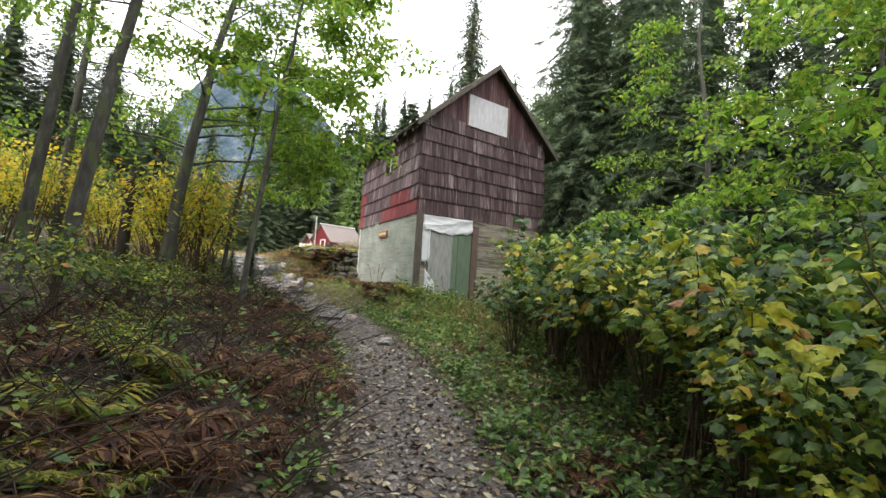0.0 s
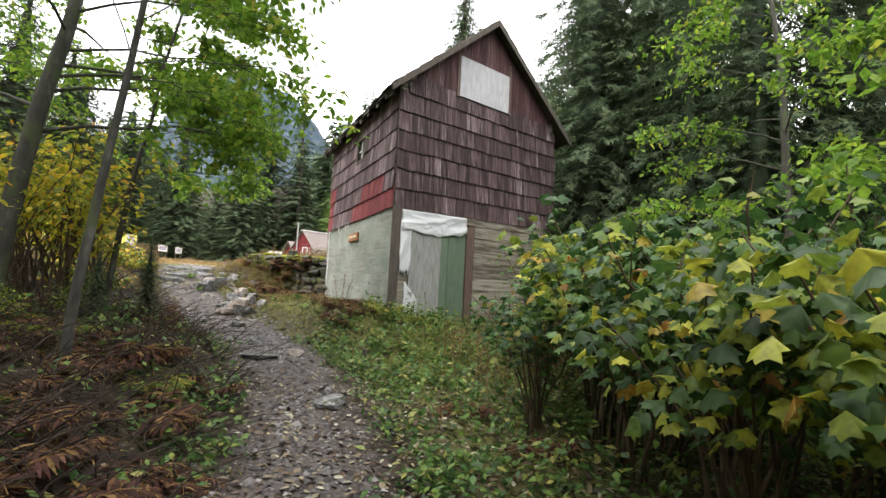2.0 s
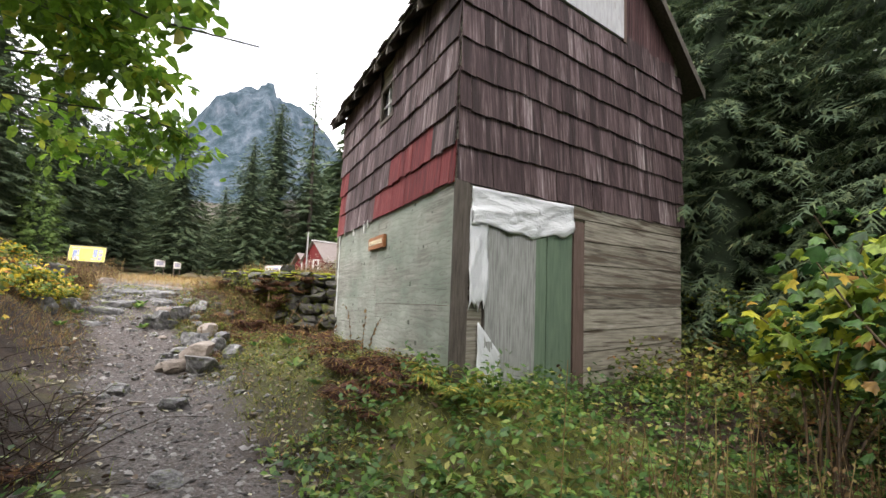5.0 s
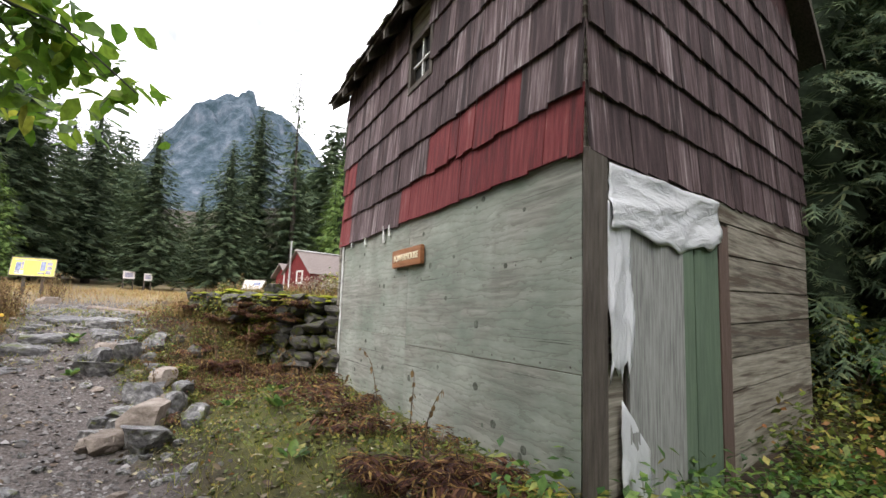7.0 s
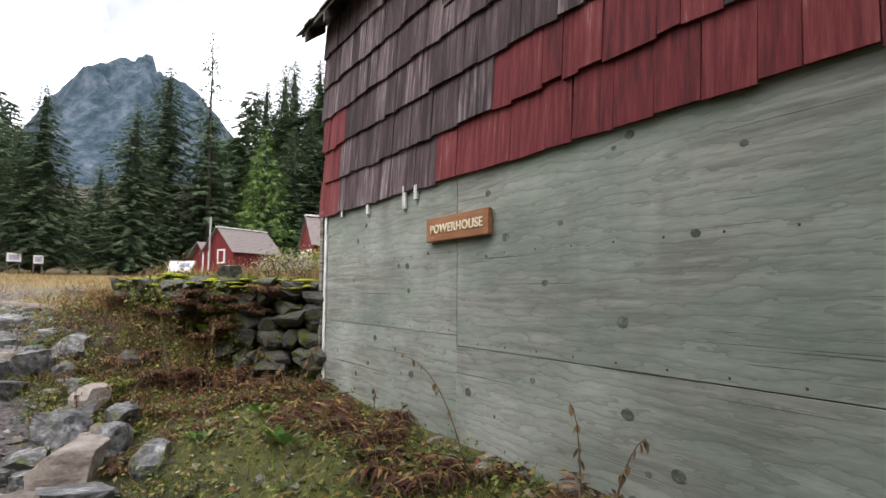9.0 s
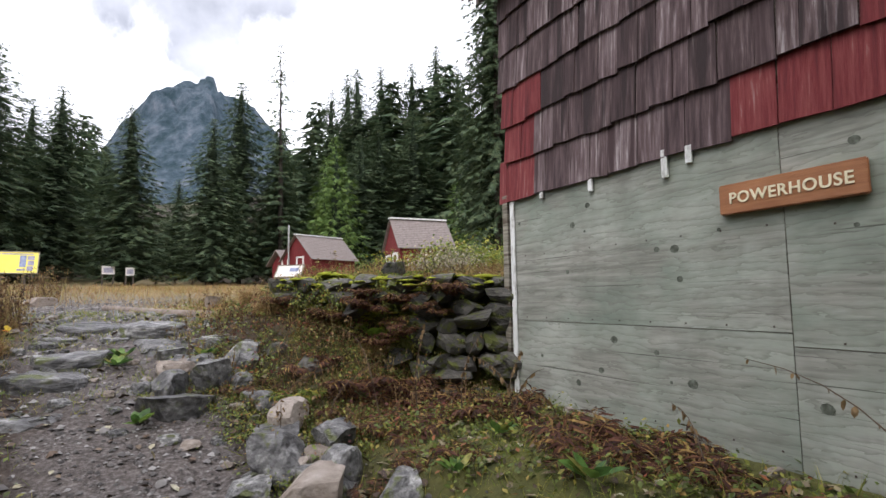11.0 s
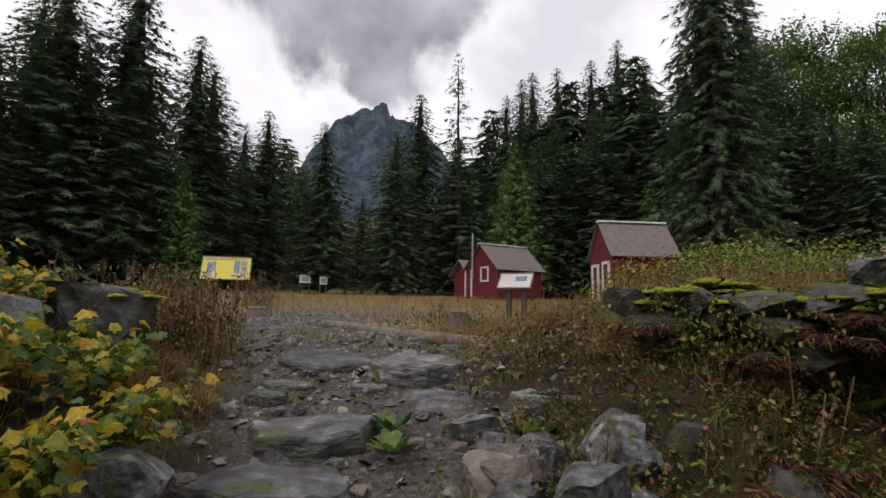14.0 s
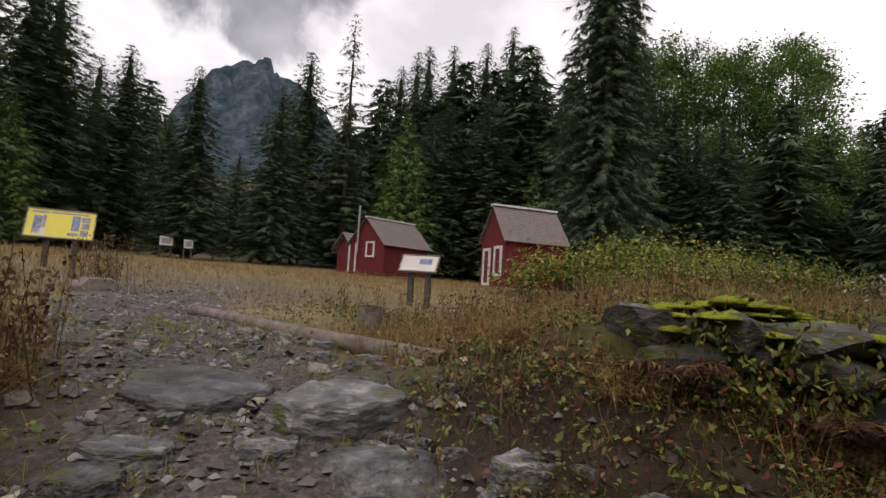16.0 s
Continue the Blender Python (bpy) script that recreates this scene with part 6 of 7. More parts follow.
# ---- conifers ----
def conifer_geo(seed, height, width, whorls, per, droop, sparse=0.0, twigs=9, bare=0.08, fine=False, size=0.75, plain=False):
    r = np.random.default_rng(seed)
    t = np.linspace(0, 1, 8)
    trunk = tube(np.c_[r.normal(0, 0.02, 8), r.normal(0, 0.02, 8), height * 0.985 * t], np.linspace(height * 0.015, 0.004, 8), 8)
    # a spray: one drooping twig with narrow side shoots
    T, F = [], []
    if fine:
        fan = [(0.0, 0.0, 1.0, 0.05), (0.12, 0.95, 0.50, 0.055), (0.12, -0.95, 0.50, 0.055), (0.40, 0.8, 0.42, 0.05), (0.40, -0.8, 0.42, 0.05), (0.64, 0.65, 0.30, 0.045), (0.64, -0.65, 0.30, 0.045)]
    elif plain:
        fan = [(0.0, 0.35, 1.0, 0.15), (0.0, -0.35, 1.0, 0.15)]
    else:
        fan = [(0.0, 0.18, 1.0, 0.085), (0.0, -0.22, 0.92, 0.085), (0.05, 0.75, 0.74, 0.085), (0.05, -0.75, 0.70, 0.085)]
    for yb, ang_, ln, wide in fan:
        dx, dy = math.sin(ang_), math.cos(ang_)
        o = len(T)
        T += [(-wide * dy, yb + wide * dx, -0.14 * yb), (wide * dy, yb - wide * dx, -0.14 * yb), (ln * dx, yb + ln * dy, -0.2 * yb - 0.22 * ln)]
        F.append((o, o + 1, o + 2))
    T, F = np.array(T, dtype=float), np.array(F)
    pos, rx, rz, sc = [], [], [], []
    for w in range(whorls):
        h = bare + (1 - bare) * (w + 0.3 * r.random()) / whorls
        L0 = width * (1 - h) ** 0.72 * (0.84 + 0.3 * r.random()) + 0.14
        if h < 0.2:
            L0 *= 0.75 + h
        for b in range(per):
            if r.random() < sparse:
                continue
            a = 2 * np.pi * (b + r.random()) / per
            L = L0 * r.uniform(0.55, 1.15)
            n = max(3, int(twigs * L / width) + 2)
            s = (np.arange(n) + r.random(n)) / n
            rr = L * s
            z = height * h + L * (0.10 * s - droop * s ** 1.6) * r.uniform(0.7, 1.2)
            side = r.choice([-1, 0, 1], n)
            pos.append(np.c_[rr * np.cos(a), rr * np.sin(a), z])
            rz.append(a - np.pi / 2 + side * r.uniform(0.4, 0.9, n))
            rx.append(r.normal(-0.32, 0.25, n))
            q = size * r.uniform(0.6, 1.25, n) * (0.26 + 0.74 * min(1.0, L / width * 1.7))
            sc.append(np.stack([q, q, q], 1))
    pos, rx, rz, sc = np.concatenate(pos), np.concatenate(rx), np.concatenate(rz), np.concatenate(sc)
    return trunk, spread(T, F, pos, rx, r.normal(0, 0.3, len(pos)), rz, sc)


def conifer_proto(seed, height, width, whorls, per, droop, m, sparse=0.0, twigs=9, mat="needles", label="tall dark green conifer at the clearing's edge", bare=0.08, fine=False, size=0.75, plain=False, name="conifer_tree"):
    e = thing(name, m, label, "tree", "conifers round the clearing")
    tr, cr = conifer_geo(seed, height, width, whorls, per, droop, sparse, twigs, bare, fine, size, plain)
    part("trunk", *tr, M["bark_dark"], e)
    part("crown", *cr, M[mat], e)
    # dark core shell: closes crown gaps, its colour stands for the inner shade
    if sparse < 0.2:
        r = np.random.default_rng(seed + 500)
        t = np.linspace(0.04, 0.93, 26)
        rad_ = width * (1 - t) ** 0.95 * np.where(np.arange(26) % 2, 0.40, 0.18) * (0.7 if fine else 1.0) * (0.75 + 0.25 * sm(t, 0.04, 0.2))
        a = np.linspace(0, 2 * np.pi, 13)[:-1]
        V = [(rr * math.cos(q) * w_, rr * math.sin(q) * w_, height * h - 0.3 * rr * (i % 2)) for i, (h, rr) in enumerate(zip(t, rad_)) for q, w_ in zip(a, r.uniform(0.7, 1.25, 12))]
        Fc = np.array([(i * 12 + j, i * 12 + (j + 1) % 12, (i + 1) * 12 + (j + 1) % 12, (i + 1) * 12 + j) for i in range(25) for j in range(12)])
        part("inner_crown", V, Fc, M["crown_shade"], e, "dark shell standing for shade inside the crown")
    return e


def tree_at(x, y, s=1.0, sx=1.0):
    return pose(x, y, float(ground(x, y, False)) - 0.3, rng.normal(0, 1), rng.normal(0, 1), rng.uniform(0, 360)) @ Matrix.Diagonal((s * sx, s * sx, s, 1))


CP = [conifer_proto(71, 20, 4.0, 76, 9, 0.35, tree_at(47.7, 66.5), 0.0, 19, size=0.52), conifer_proto(72, 20, 3.4, 76, 9, 0.45, tree_at(53.8, 66.0), 0.0, 19, size=0.52),
      conifer_proto(73, 20, 3.3, 46, 8, 0.25, tree_at(22.2, 58.6, 1.12), 0.3, 14, size=0.6), conifer_proto(74, 30, 4.0, 90, 9, 0.5, tree_at(25.1, 35, 0.95, 0.85), 0.2, 24, bare=0.14, size=0.52)]
LP = conifer_proto(75, 12, 3.0, 40, 11, 0.05, tree_at(26.0, 57, 1.0), 0.1, 10, "needles_light", "lighter green rounded tree at the clearing's edge", size=0.6)
# plain conifer for the added trees that only block sky and sun
BP = conifer_proto(76, 20, 4.0, 40, 9, 0.35, tree_at(-10.5, -4.0), 0.0, 8, label="dark conifer added round the path's start for shade", size=1.0, plain=True)
SK = alder("alder_tree", 48.8, 40.8, 20, (0.02, 0.0), 0.2, 77, 0.22, "tall thinly leaved pale tree on the skyline", 40, 420, 0.25, "needles_light", T=SMALL_LEAF, F=SMALL_LEAF_F, group="pale trees on the skyline", reach=0.62)


def plant(proto, x, y, top, sx=1.0, base_h=20.0):
    s = (top - float(ground(x, y, False))) / base_h
    copy_thing(proto, tree_at(x, y, s, sx))


EDGE = [(-5.6, 52.0, 22.6), (-2.8, 52.5, 23.4), (-8.0, 55.5, 22.0), (0.6, 58.9, 22.5), (2.6, 61.9, 22.0), (6.7, 64.8, 19.8), (4.8, 68.9, 19.6), (10.0, 56.2, 16.6), (15.6, 56.9, 16.8), (19.5, 61.9, 22.5), (17.2, 73.1, 15.2),
        (29.7, 64.8, 25.2), (33.3, 63.7, 28.3), (37.0, 63.6, 29.5), (39.1, 62.0, 29.6), (42.6, 61.6, 32.4), (40.9, 56.4, 28.1), (34.4, 67.8, 29.2), (33.5, 53.6, 20.6), (31.2, 55.5, 19.5), (28.4, 55.0, 17.4), (38.4, 51.8, 22.6),
        (36.5, 41.8, 25.5), (42.1, 44.2, 22.8), (38.1, 39.4, 17.6), (37.5, 36.5, 14.9), (36.6, 34.0, 14.5), (-7.7, 49.3, 15.8), (-8.9, 46.8, 15.8), (-2.5, 62.6, 21.2), (-5.7, 60.2, 21.5), (10.7, 71.3, 17.0), (38.1, 46.2, 21.7), (23.6, 61.5, 18.5)]
for i, (x, y, top) in enumerate(EDGE):
    plant(CP[i % 2], x, y, top, 1.55 if top < 24 else 1.2)
for i, (x, y, top) in enumerate(((-12.0, 44, 17), (-16, 38, 18), (-20, 30, 17))):
    plant(CP[i % 2], x, y, top, 1.1)
for x, y, top in ((1.0, 50.9, 11.3), (24.5, 52.8, 16.2), (33.7, 48.1, 12.8), (-12.5, 47.0, 11.0)):
    plant(LP, x, y, top, 0.9, 12.0)
# conifers behind and beside the shed; those left of and behind the path's start are added for shade
NEAR_C = [(15.8, 15.9, 19.0), (16.6, 14.1, 18.0), (16.0, 12.5, 20.0), (14.4, 11.4, 19.0), (13.4, 7.2, 16.0), (12.0, 3.4, 15.0), (18.9, 11.6, 22.0), (18.5, 16.5, 21.0), (19.5, 8.0, 20.0), (15.5, 4.0, 18.0), (21.0, 14.0, 22.0), (22.0, 19.0, 18.0), (10.5, -1.5, 14.0), (-8.5, 4.0, 15.0), (-8.5, -1.5, 14.0), (-9.5, 9.0, 16.0), (-5.5, -8.0, 14.0), (3.0, -10.0, 15.0), (9.0, -8.0, 15.0), (-8.0, 14.5, 13.0), (-6.5, 1.5, 16.0), (-7.0, 6.2, 17.0), (-5.6, -2.6, 15.0), (12.6, 9.8, 14.0), (13.0, 13.2, 16.0), (11.9, 8.0, 12.0)]
NP = [conifer_proto(81, 16, 3.0, 42, 9, 0.55, tree_at(14.6, 14.6), 0.05, 20, label="dense dark conifer standing behind the shed", bare=0.03, fine=True, size=0.50),
      conifer_proto(82, 16, 3.3, 42, 9, 0.42, tree_at(17.5, 13.0), 0.05, 20, label="dense dark conifer standing behind the shed", bare=0.03, fine=True, size=0.52)]
for i, (x, y, top) in enumerate(NEAR_C):
    if y > 7 and x > 0:
        plant(NP[i % 2], x, y, top, 1.0, 16.0)
    else:
        plant(BP if y < 7 else CP[i % 2], x, y, top, 1.0)
plant(CP[1], 25.6, 35.7, 26.8, 0.9)

# the denser woods further back, too many to count
back = []
tmpl = [conifer_geo(90 + i, 20, 3.9, 30, 8, 0.4, 0.0, 5, 0.04, False, 1.5, True)[1] for i in range(3)]
pts_ = []
for k in range(4200):
    a, d = rng.uniform(-0.95, 1.85), rng.uniform(24, 115)
    x, y = 4 + d * math.sin(a), 20 + d * math.cos(a)
    clearing = math.hypot((x - 4) / 0.82, y - 38)
    bearing = math.degrees(math.atan2(x - 3, y - 18))
    if clearing < 43 or (y < 26 and abs(x - path_x(y)) < 13):
        continue
    if any(math.hypot(x - p, y - q) < 3.4 for p, q in pts_):
        continue
    pts_.append((x, y))
    hgt = rng.uniform(14, 22)
    if 8 < bearing < 24:
        hgt *= 0.5
    if 35 < bearing < 50:
        hgt *= 1.25
    if bearing >= 50:
        hgt *= 0.62
    s = hgt / 20
    v, f = tmpl[k % 3]
    v = v * np.array([s * 1.6, s * 1.6, s])
    c_, s_ = math.cos(a * 7), math.sin(a * 7)
    v = np.c_[v[:, 0] * c_ - v[:, 1] * s_ + x, v[:, 0] * s_ + v[:, 1] * c_ + y, v[:, 2] + float(ground(x, y, False)) - 0.4]
    back.append((v, f))
    if len(back) > 310:
        break
stuff("far_woods", stack(back), "needles", "dense dark conifer woods round the clearing", "woods")
# pale broad-leaved trees on the far right skyline
for x, y, top in ((46.3, 45.2, 27.2), (45.9, 41.9, 25.2), (45.9, 37.6, 24.1), (46.6, 34.2, 22.8), (44.0, 47.0, 24.0), (50.0, 36.0, 25.0)):
    plant(SK, x, y, top - 0.4, 1.1)


# ---- the red cabins across the meadow ----
def cabin_walls(parent, w, d, h, ridge, mat):
    us, zs = [-w / 2, w / 2, w / 2, 0, -w / 2], [0, 0, h, ridge, h]
    V = [(u, 0, z) for u, z in zip(us, zs)] + [(u, d, z) for u, z in zip(us, zs)]
    F = [(0, 1, 2, 3, 4), (9, 8, 7, 6, 5)] + [(i, i + 5, (i + 1) % 5 + 5, (i + 1) % 5) for i in range(5)]
    part("wall", V, F, mat, parent, "dark red painted boards")


def cabin_roof(parent, w, d, h, ridge, over, mat, drop=0.0):
    slope = (ridge - h) / (w / 2)
    for sgn, name in ((-1, "roof_slope"), (1, "roof_slope")):
        e = w / 2 + over + (drop if sgn > 0 else 0)
        n = 16
        for k in range(n):
            a, b = e * (1 - k / n), e * (1 - (k + 1.15) / n)
            b = max(b, 0)
            za, zb = ridge - slope * a, ridge - slope * b
            part("shingle_course", *hexa([(sgn * uu, v, z + q) for uu, z, hh in ((a, za, 0.07), (b, zb, 0.05)) for v in (-over, d + over) for q in (hh - 0.04, hh)]), mat, parent)
    part("ridge_cap", *hexa([(u, v, z) for u in (-0.12, 0.12) for v in (-over, d + over) for z in (ridge + 0.03, ridge + 0.10)]), M["white_trim"], parent)


def framed_window(parent, cx, z0, w, h, face=-0.03):
    win_ = part("window", *joined([hexa([(u, v, z) for u in (cx - w / 2 - 0.1, cx - w / 2) for v in (face - 0.03, 0) for z in (z0 - 0.1, z0 + h + 0.1)]),
                                   hexa([(u, v, z) for u in (cx + w / 2, cx + w / 2 + 0.1) for v in (face - 0.03, 0) for z in (z0 - 0.1, z0 + h + 0.1)]),
                                   hexa([(u, v, z) for u in (cx - w / 2, cx + w / 2) for v in (face - 0.03, 0) for z in (z0 - 0.1, z0)]),
                                   hexa([(u, v, z) for u in (cx - w / 2, cx + w / 2) for v in (face - 0.03, 0) for z in (z0 + h, z0 + h + 0.1)])]), M["white_trim"], parent, "white framed window")
    part("shutter", *hexa([(u, v, z) for u in (cx - w / 2, cx + w / 2) for v in (-0.02, -0.004) for z in (z0, z0 + h)]), M["red_wall"], win_)


def near_cabin():
    x, y = 16.05, 33.0
    e = thing("red_cabin", pose(x, y, 2.55, 0, 0, -106), "small dark red cabin with grey roof in the meadow", "cabin")
    cabin_walls(e, 2.0, 2.5, 1.7, 2.95, M["red_wall"])
    cabin_roof(e, 2.0, 2.5, 1.7, 2.95, 0.12, M["grey_roof"])
    framed_window(e, 0.48, 0.45, 0.4, 0.9)
    framed_window(e, -0.46, 0.1, 0.4, 1.2)


def far_cabin():
    e = thing("red_cabin", pose(17.4, 45.3, 2.9, 0, 0, -80), "dark red cabin with lean-to and stove pipe across meadow", "cabin")
    cabin_walls(e, 3.1, 3.4, 1.75, 3.2, M["red_wall"])
    cabin_roof(e, 3.1, 3.4, 1.75, 3.2, 0.2, M["grey_roof"])
    framed_window(e, 0.35, 1.05, 0.55, 0.7)
    part("stove_pipe", *tube([(-0.55, -0.25, 1.2), (-0.55, -0.25, 2.6), (-0.55, -0.25, 3.9)], [0.06, 0.06, 0.06], 9), M["metal"], e)
    for u in (-1.0, -1.62):
        part("corner_board", *hexa([(u + a, v, z) for a in (0, 0.1) for v in (-0.06, -0.003) for z in (0.1, 1.75)]), M["white_trim"], e)
    us, zs = [-3.2, -1.56, -1.56, -2.3, -3.2], [0, 0, 1.6, 2.35, 1.5]
    V = [(u, 0.3, z) for u, z in zip(us, zs)] + [(u, 2.6, z) for u, z in zip(us, zs)]
    part("lean_to_wall", V, [(0, 1, 2, 3, 4), (9, 8, 7, 6, 5)] + [(i, i + 5, (i + 1) % 5 + 5, (i + 1) % 5) for i in range(5)], M["red_wall"], e)
    part("lean_to_roof", *joined([hexa([(u, v, z + q) for u, z in ((-3.5, 1.38), (-2.4, 2.40)) for v in (0.0, 2.8) for q in (0, 0.07)]),
                                  hexa([(u, v, z + q) for u, z in ((-2.4, 2.40), (-1.5, 1.5)) for v in (0.0, 2.8) for q in (0, 0.07)])]), M["grey_roof"], e)


near_cabin()
far_cabin()


# ---- signs ----
def panel_sign(name, x, y, z, turn, w, h, tilt, mat, label, legs, prints):
    e = thing(name, pose(x, y, float(ground(x, y)), 0, 0, turn), label, "sign")
    zc = z - float(ground(x, y))
    ca, sa = math.cos(radians(tilt)), math.sin(radians(tilt))
    q = lambda u, t, o: (u, t * sa - o * ca, zc + t * ca + o * sa)
    pan = part("panel", *hexa([q(u, t, o) for u in (-w / 2, w / 2) for t in (0, h) for o in (0.0, 0.03)]), M[mat], e)
    rim = [(-w / 2 - 0.02, w / 2 + 0.02, -0.02, 0.0), (-w / 2 - 0.02, w / 2 + 0.02, h, h + 0.02), (-w / 2 - 0.02, -w / 2, 0, h), (w / 2, w / 2 + 0.02, 0, h)]
    part("frame", *joined([hexa([q(u, t, o) for u in (a, b) for t in (c, d) for o in (-0.01, 0.045)]) for a, b, c, d in rim]), M["plank"], e)
    for u in legs:
        part("leg", *hexa([(u + a, b + 0.04, zz_) for a in (-0.045, 0.045) for b in (0, 0.09) for zz_ in (-0.2, zc + 0.02)]), M["post"], e)
    for u0, u1, t0, t1, m_ in prints:
        part("print", *hexa([q(u, t, o) for u in (u0 * w - w / 2, u1 * w - w / 2) for t in (t0 * h, t1 * h) for o in (0.031, 0.034)]), M[m_], pan)
    return e


bars = [(0.06, 0.30, 0.86, 0.93, "print_grey"), (0.32, 0.9, 0.88, 0.93, "print_grey"), (0.10, 0.22, 0.10, 0.75, "print_blue"), (0.23, 0.28, 0.35, 0.80, "print_grey"), (0.12, 0.30, 0.05, 0.28, "white_sign"),
        (0.66, 0.78, 0.28, 0.84, "print_blue"), (0.80, 0.93, 0.62, 0.82, "print_grey"), (0.81, 0.93, 0.36, 0.58, "print_grey"), (0.80, 0.92, 0.1, 0.32, "print_grey"), (0.62, 0.78, 0.10, 0.2, "print_grey")]
panel_sign("information_sign", 2.93, 31.1, 2.83, -10, 1.12, 0.60, 24, "yellow", "yellow information panel on wooden posts in dry grass", (-0.2, 0.28), bars)
panel_sign("information_sign", 8.05, 26.0, 2.58, -52, 0.66, 0.34, 35, "white_sign", "pale information panel on low wooden posts", (-0.14, 0.18), [(0.5, 0.85, 0.45, 0.8, "print_blue"), (0.1, 0.45, 0.1, 0.16, "white_trim")])
panel_sign("notice_board", 8.5, 54.0, 3.89, 5, 0.74, 0.54, 8, "white_sign", "small pale notice board on two posts", (-0.31, 0.31), [(0.15, 0.85, 0.2, 0.8, "print_grey")])
panel_sign("notice_board", 9.65, 53.5, 3.80, 5, 0.52, 0.52, 8, "white_sign", "small pale notice board on two posts", (-0.22, 0.22), [(0.15, 0.85, 0.2, 0.8, "print_grey")])

# fallen log across the path's head
log_ = thing("fallen_log", pose(4.42, 22.4, 1.93), "bare weathered log lying across dry grass", "log")
part("stem", *tube([(-0.45, 1.5, 0.02), (-0.2, 0.75, -0.02), (0.05, 0.0, -0.06), (0.3, -0.75, -0.08), (0.5, -1.45, -0.10)], [0.055, 0.06, 0.065, 0.07, 0.075], 10), M["log"], log_, smooth=True)
# little stake beside the path
stk = thing("wooden_stake", pose(4.0, 10.4, float(ground(4.0, 10.4)) - 0.05), "short dark wooden stake in the grass", "stake")
part("stem", *tube([(0, 0, 0), (0, 0, 0.12), (0.01, 0, 0.26)], [0.05, 0.05, 0.045], 8), M["post"], stk)
part("top", [(0.045 * math.cos(t) + 0.01, 0.045 * math.sin(t), 0.26) for t in np.linspace(0, 2 * np.pi, 9)[:-1]], [tuple(range(8))], M["plank"], stk)


# ---- small plants and remains by the shed ----
def dead_stalk(x, y, h, bend, turn, label="long bent dead stalk before plywood wall"):
    e = thing("dead_stalk", pose(x, y, float(ground(x, y)) - 0.03, 0, 0, turn), label, "dead plant")
    t = np.linspace(0, 1, 9)
    P = np.c_[bend * t ** 2, 0.03 * np.sin(t * 5), h * (t - 0.28 * t ** 3)]
    part("stem", *tube(P, np.linspace(0.006, 0.002, 9), 5), M["twig"], e)
    n = 16
    g = rng.uniform(0.3, 1.0, n)
    C = np.c_[np.interp(g, t, P[:, 0]), np.interp(g, t, P[:, 1]), np.interp(g, t, P[:, 2])]
    for q in range(n):
        part("withered_leaf", *spread(LEAF, LEAF_F, C[q:q + 1], rng.normal(-1.3, 0.2, 1), rng.normal(0, 0.2, 1), rng.uniform(0, 6.28, 1), rng.uniform(0.025, 0.06, 1)), M["weed"], e)


for v, o, h, b, tn in ((1.9, 0.5, 1.0, 0.85, 78), (1.0, 0.6, 0.95, 0.1, 90), (0.9, 0.55, 0.8, -0.12, 90), (4.3, 0.5, 0.5, 0.35, 200), (4.9, 0.45, 0.75, 0.3, 30), (4.75, 0.55, 0.6, -0.25, 120), (2.9, 0.6, 0.55, 0.4, 60)):
    dead_stalk(PA[0] + VX[0] * v - o, PA[1] + VX[1] * v + 0.12, h, b, tn)
# bare reddish canes on the slope below the wall
for x, y, h, b, tn in ((4.6, 17.6, 0.75, 0.7, 20), (4.9, 17.3, 1.1, 0.5, 100), (5.2, 17.2, 1.2, -0.2, 60), (5.5, 17.0, 1.0, 0.25, 10), (4.4, 18.2, 0.6, 0.9, -10), (5.7, 16.6, 0.8, 0.35, 140)):
    dead_stalk(x, y, h, b, tn, "bare reddish cane on the slope below wall")


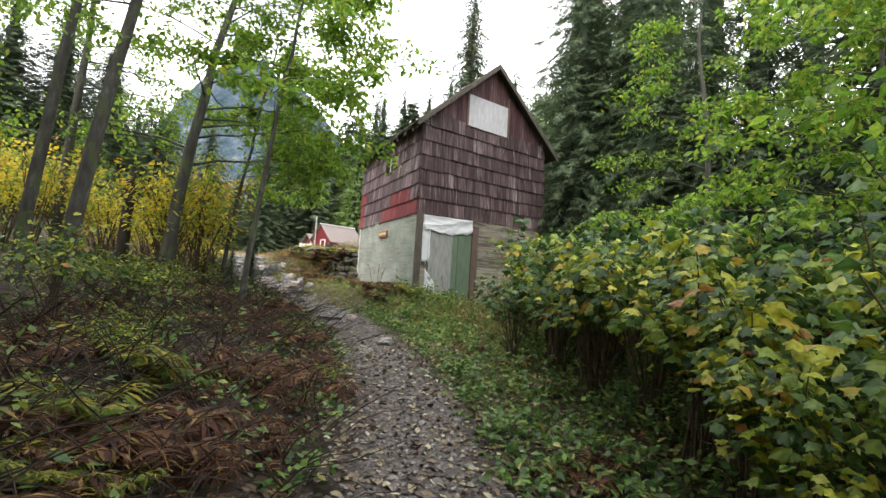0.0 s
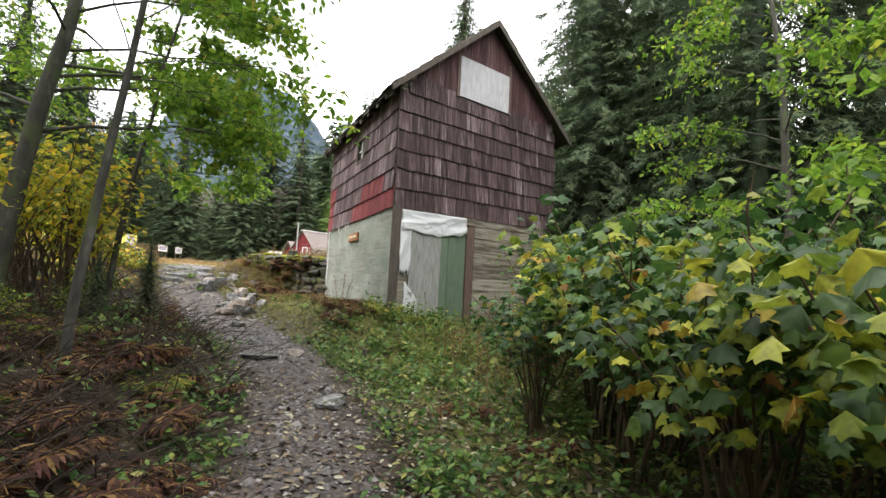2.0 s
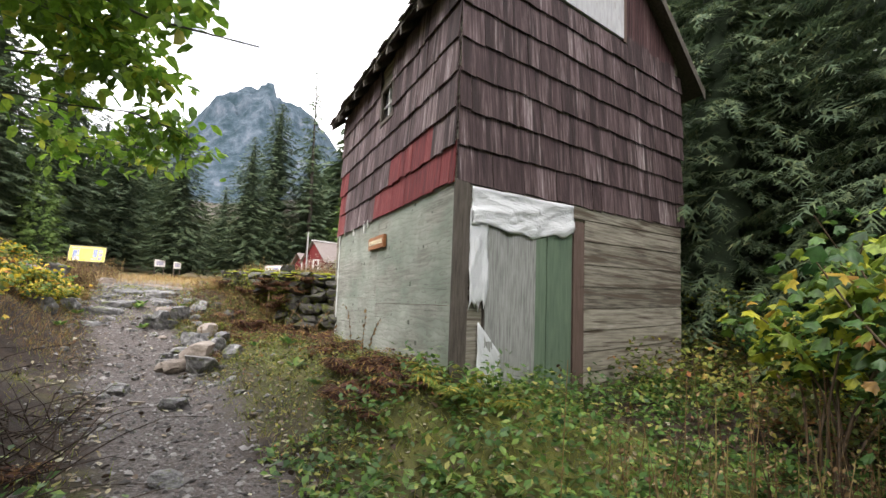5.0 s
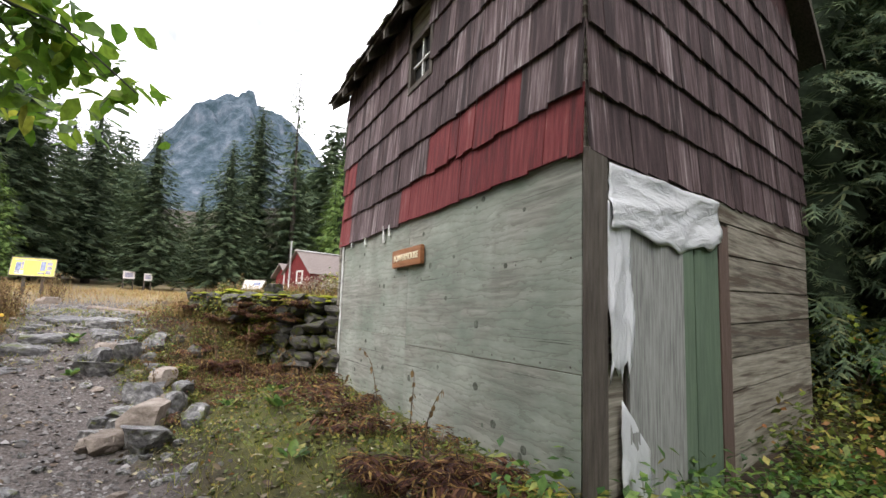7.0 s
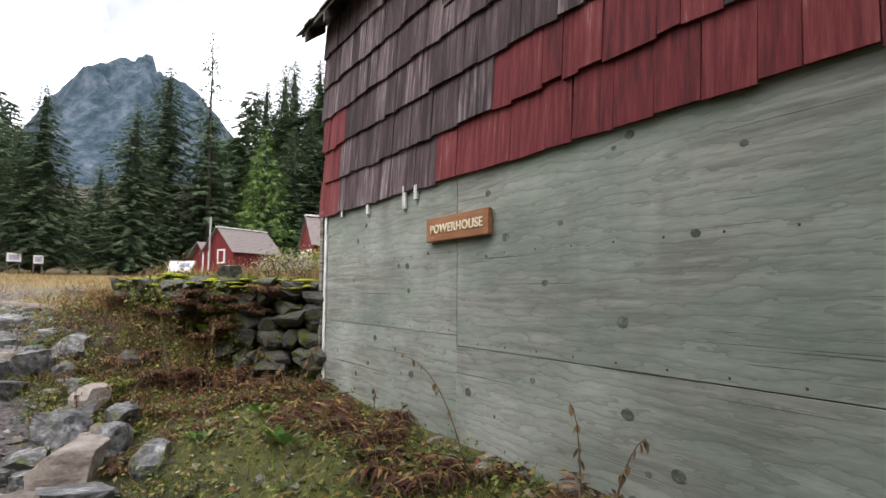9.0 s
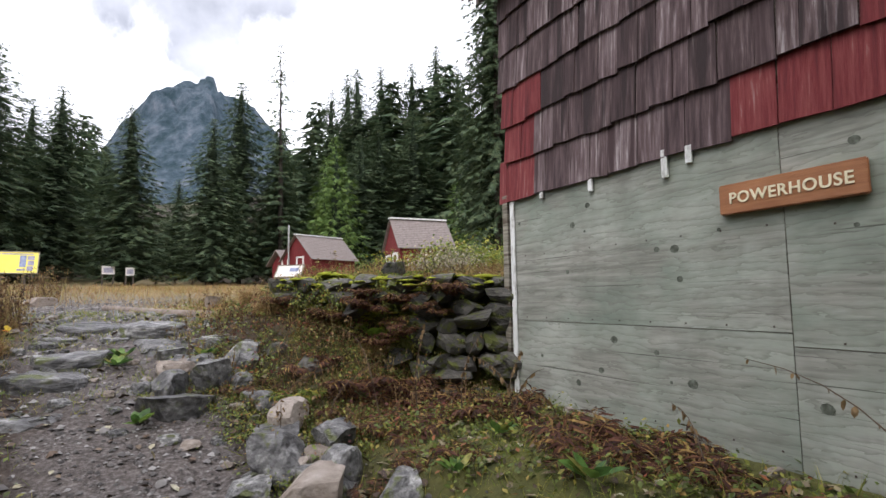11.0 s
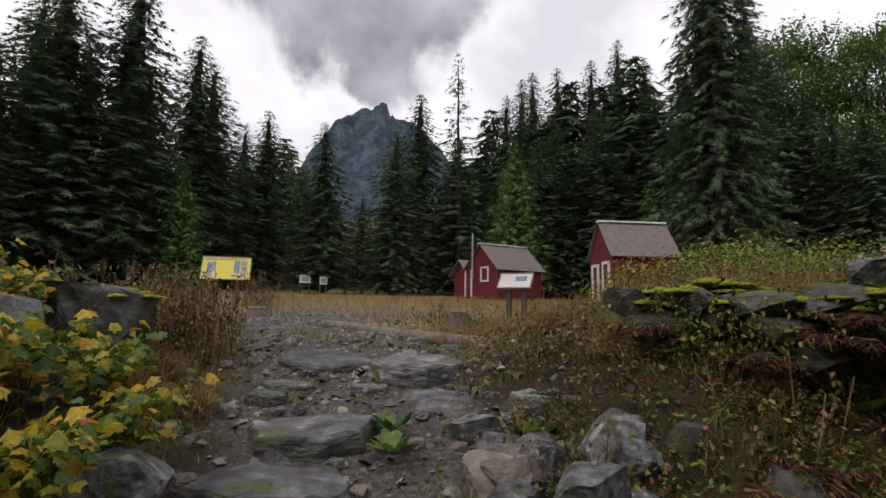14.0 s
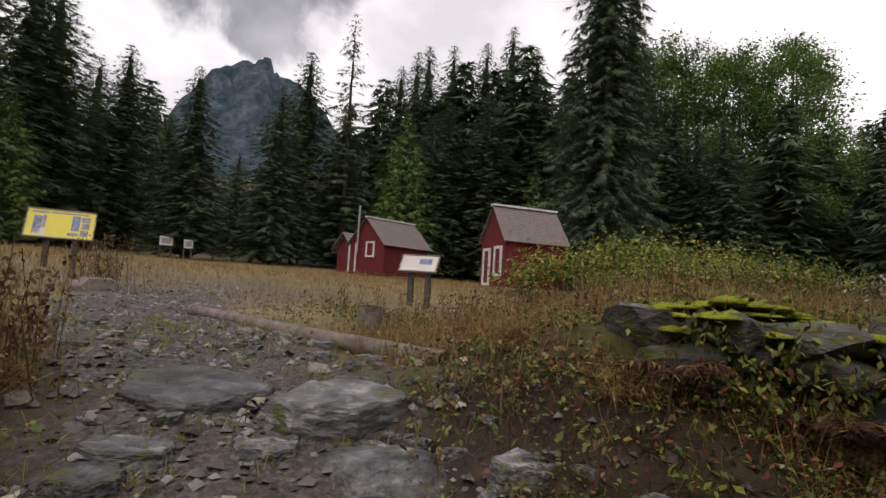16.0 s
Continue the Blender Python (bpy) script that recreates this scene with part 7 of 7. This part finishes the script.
def leafy_plant(x, y, z, s, label, mat, n=14):
    e = thing("leafy_plant", pose(x, y, z), label, "plant")
    a = rng.uniform(0, 6.28, n)
    part("leaf_rosette", *spread(LEAF, LEAF_F, np.c_[np.cos(a) * 0.03, np.sin(a) * 0.03, np.full(n, 0.02)], rng.uniform(0.3, 0.9, n), rng.normal(0, 0.2, n), a - np.pi / 2, rng.uniform(0.7, 1.2, n) * s), M[mat], e)


leafy_plant(5.85, 18.75, float(ground(5.85, 18.75)), 0.30, "bright green leafy plant on mossy wall top", "leaf_alder")
for x, y in ((3.38, 18.3), (3.42, 19.42), (4.2, 19.42), (2.45, 19.0), (2.2, 18.2), (3.5, 19.65)):
    leafy_plant(x, y, float(ground(x, y)) + 0.02, 0.12, "green leafy rosette among the path stones", "leaf_low", 15)
for x, y, s in ((5.15, 17.9, 0.14), (4.7, 16.2, 0.12), (4.95, 15.4, 0.16), (4.6, 14.2, 0.14), (5.3, 16.4, 0.13), (4.5, 13.2, 0.13)):
    leafy_plant(x, y, float(ground(x, y)) + 0.03, s, "green leafy plant on the grassy bank", "leaf_low", 9)
M["seedhead"] = foliage("pale_seed_heads", [(0.0, (0.25, 0.21, 0.17)), (1.0, (0.52, 0.47, 0.41))], 0.3, 0.9)
fluff = shrub_proto("seedhead_bush", "pale fluffy seed heads of a dead bush", 41, 0.55, 0.3, 14, LEAF, LEAF_F, 40, 0.035, "seedhead", at(6.75, 18.9))
copy_thing(fluff, at(7.1, 18.75, 0.9))
# pale rubble along the foot of the wall
for k in range(46):
    v = rng.uniform(0.2, VL)
    x, y = PA[0] + VX[0] * v - rng.uniform(0.06, 0.35), PA[1] + VX[1] * v
    w = rng.uniform(0.05, 0.16)
    rock(x, y, float(ground(x, y)) + w * 0.35, w, w * 0.7, w * 0.6, rng.uniform(0, 360), "rock_brown", int(rng.integers(6)), "small pale stone at the foot of shed", "stone")

# young conifers and a dark tangle beside the path
for x, y, s in ((1.25, 12.1, 0.08), (0.5, 10.9, 0.06)):
    sap = copy_thing(CP[1], tree_at(x, y, s * 0.8, 1.3))
    sap.location.z = float(ground(x, y)) - 0.02
    tagged(sap, "young dark conifer sapling beside the path")
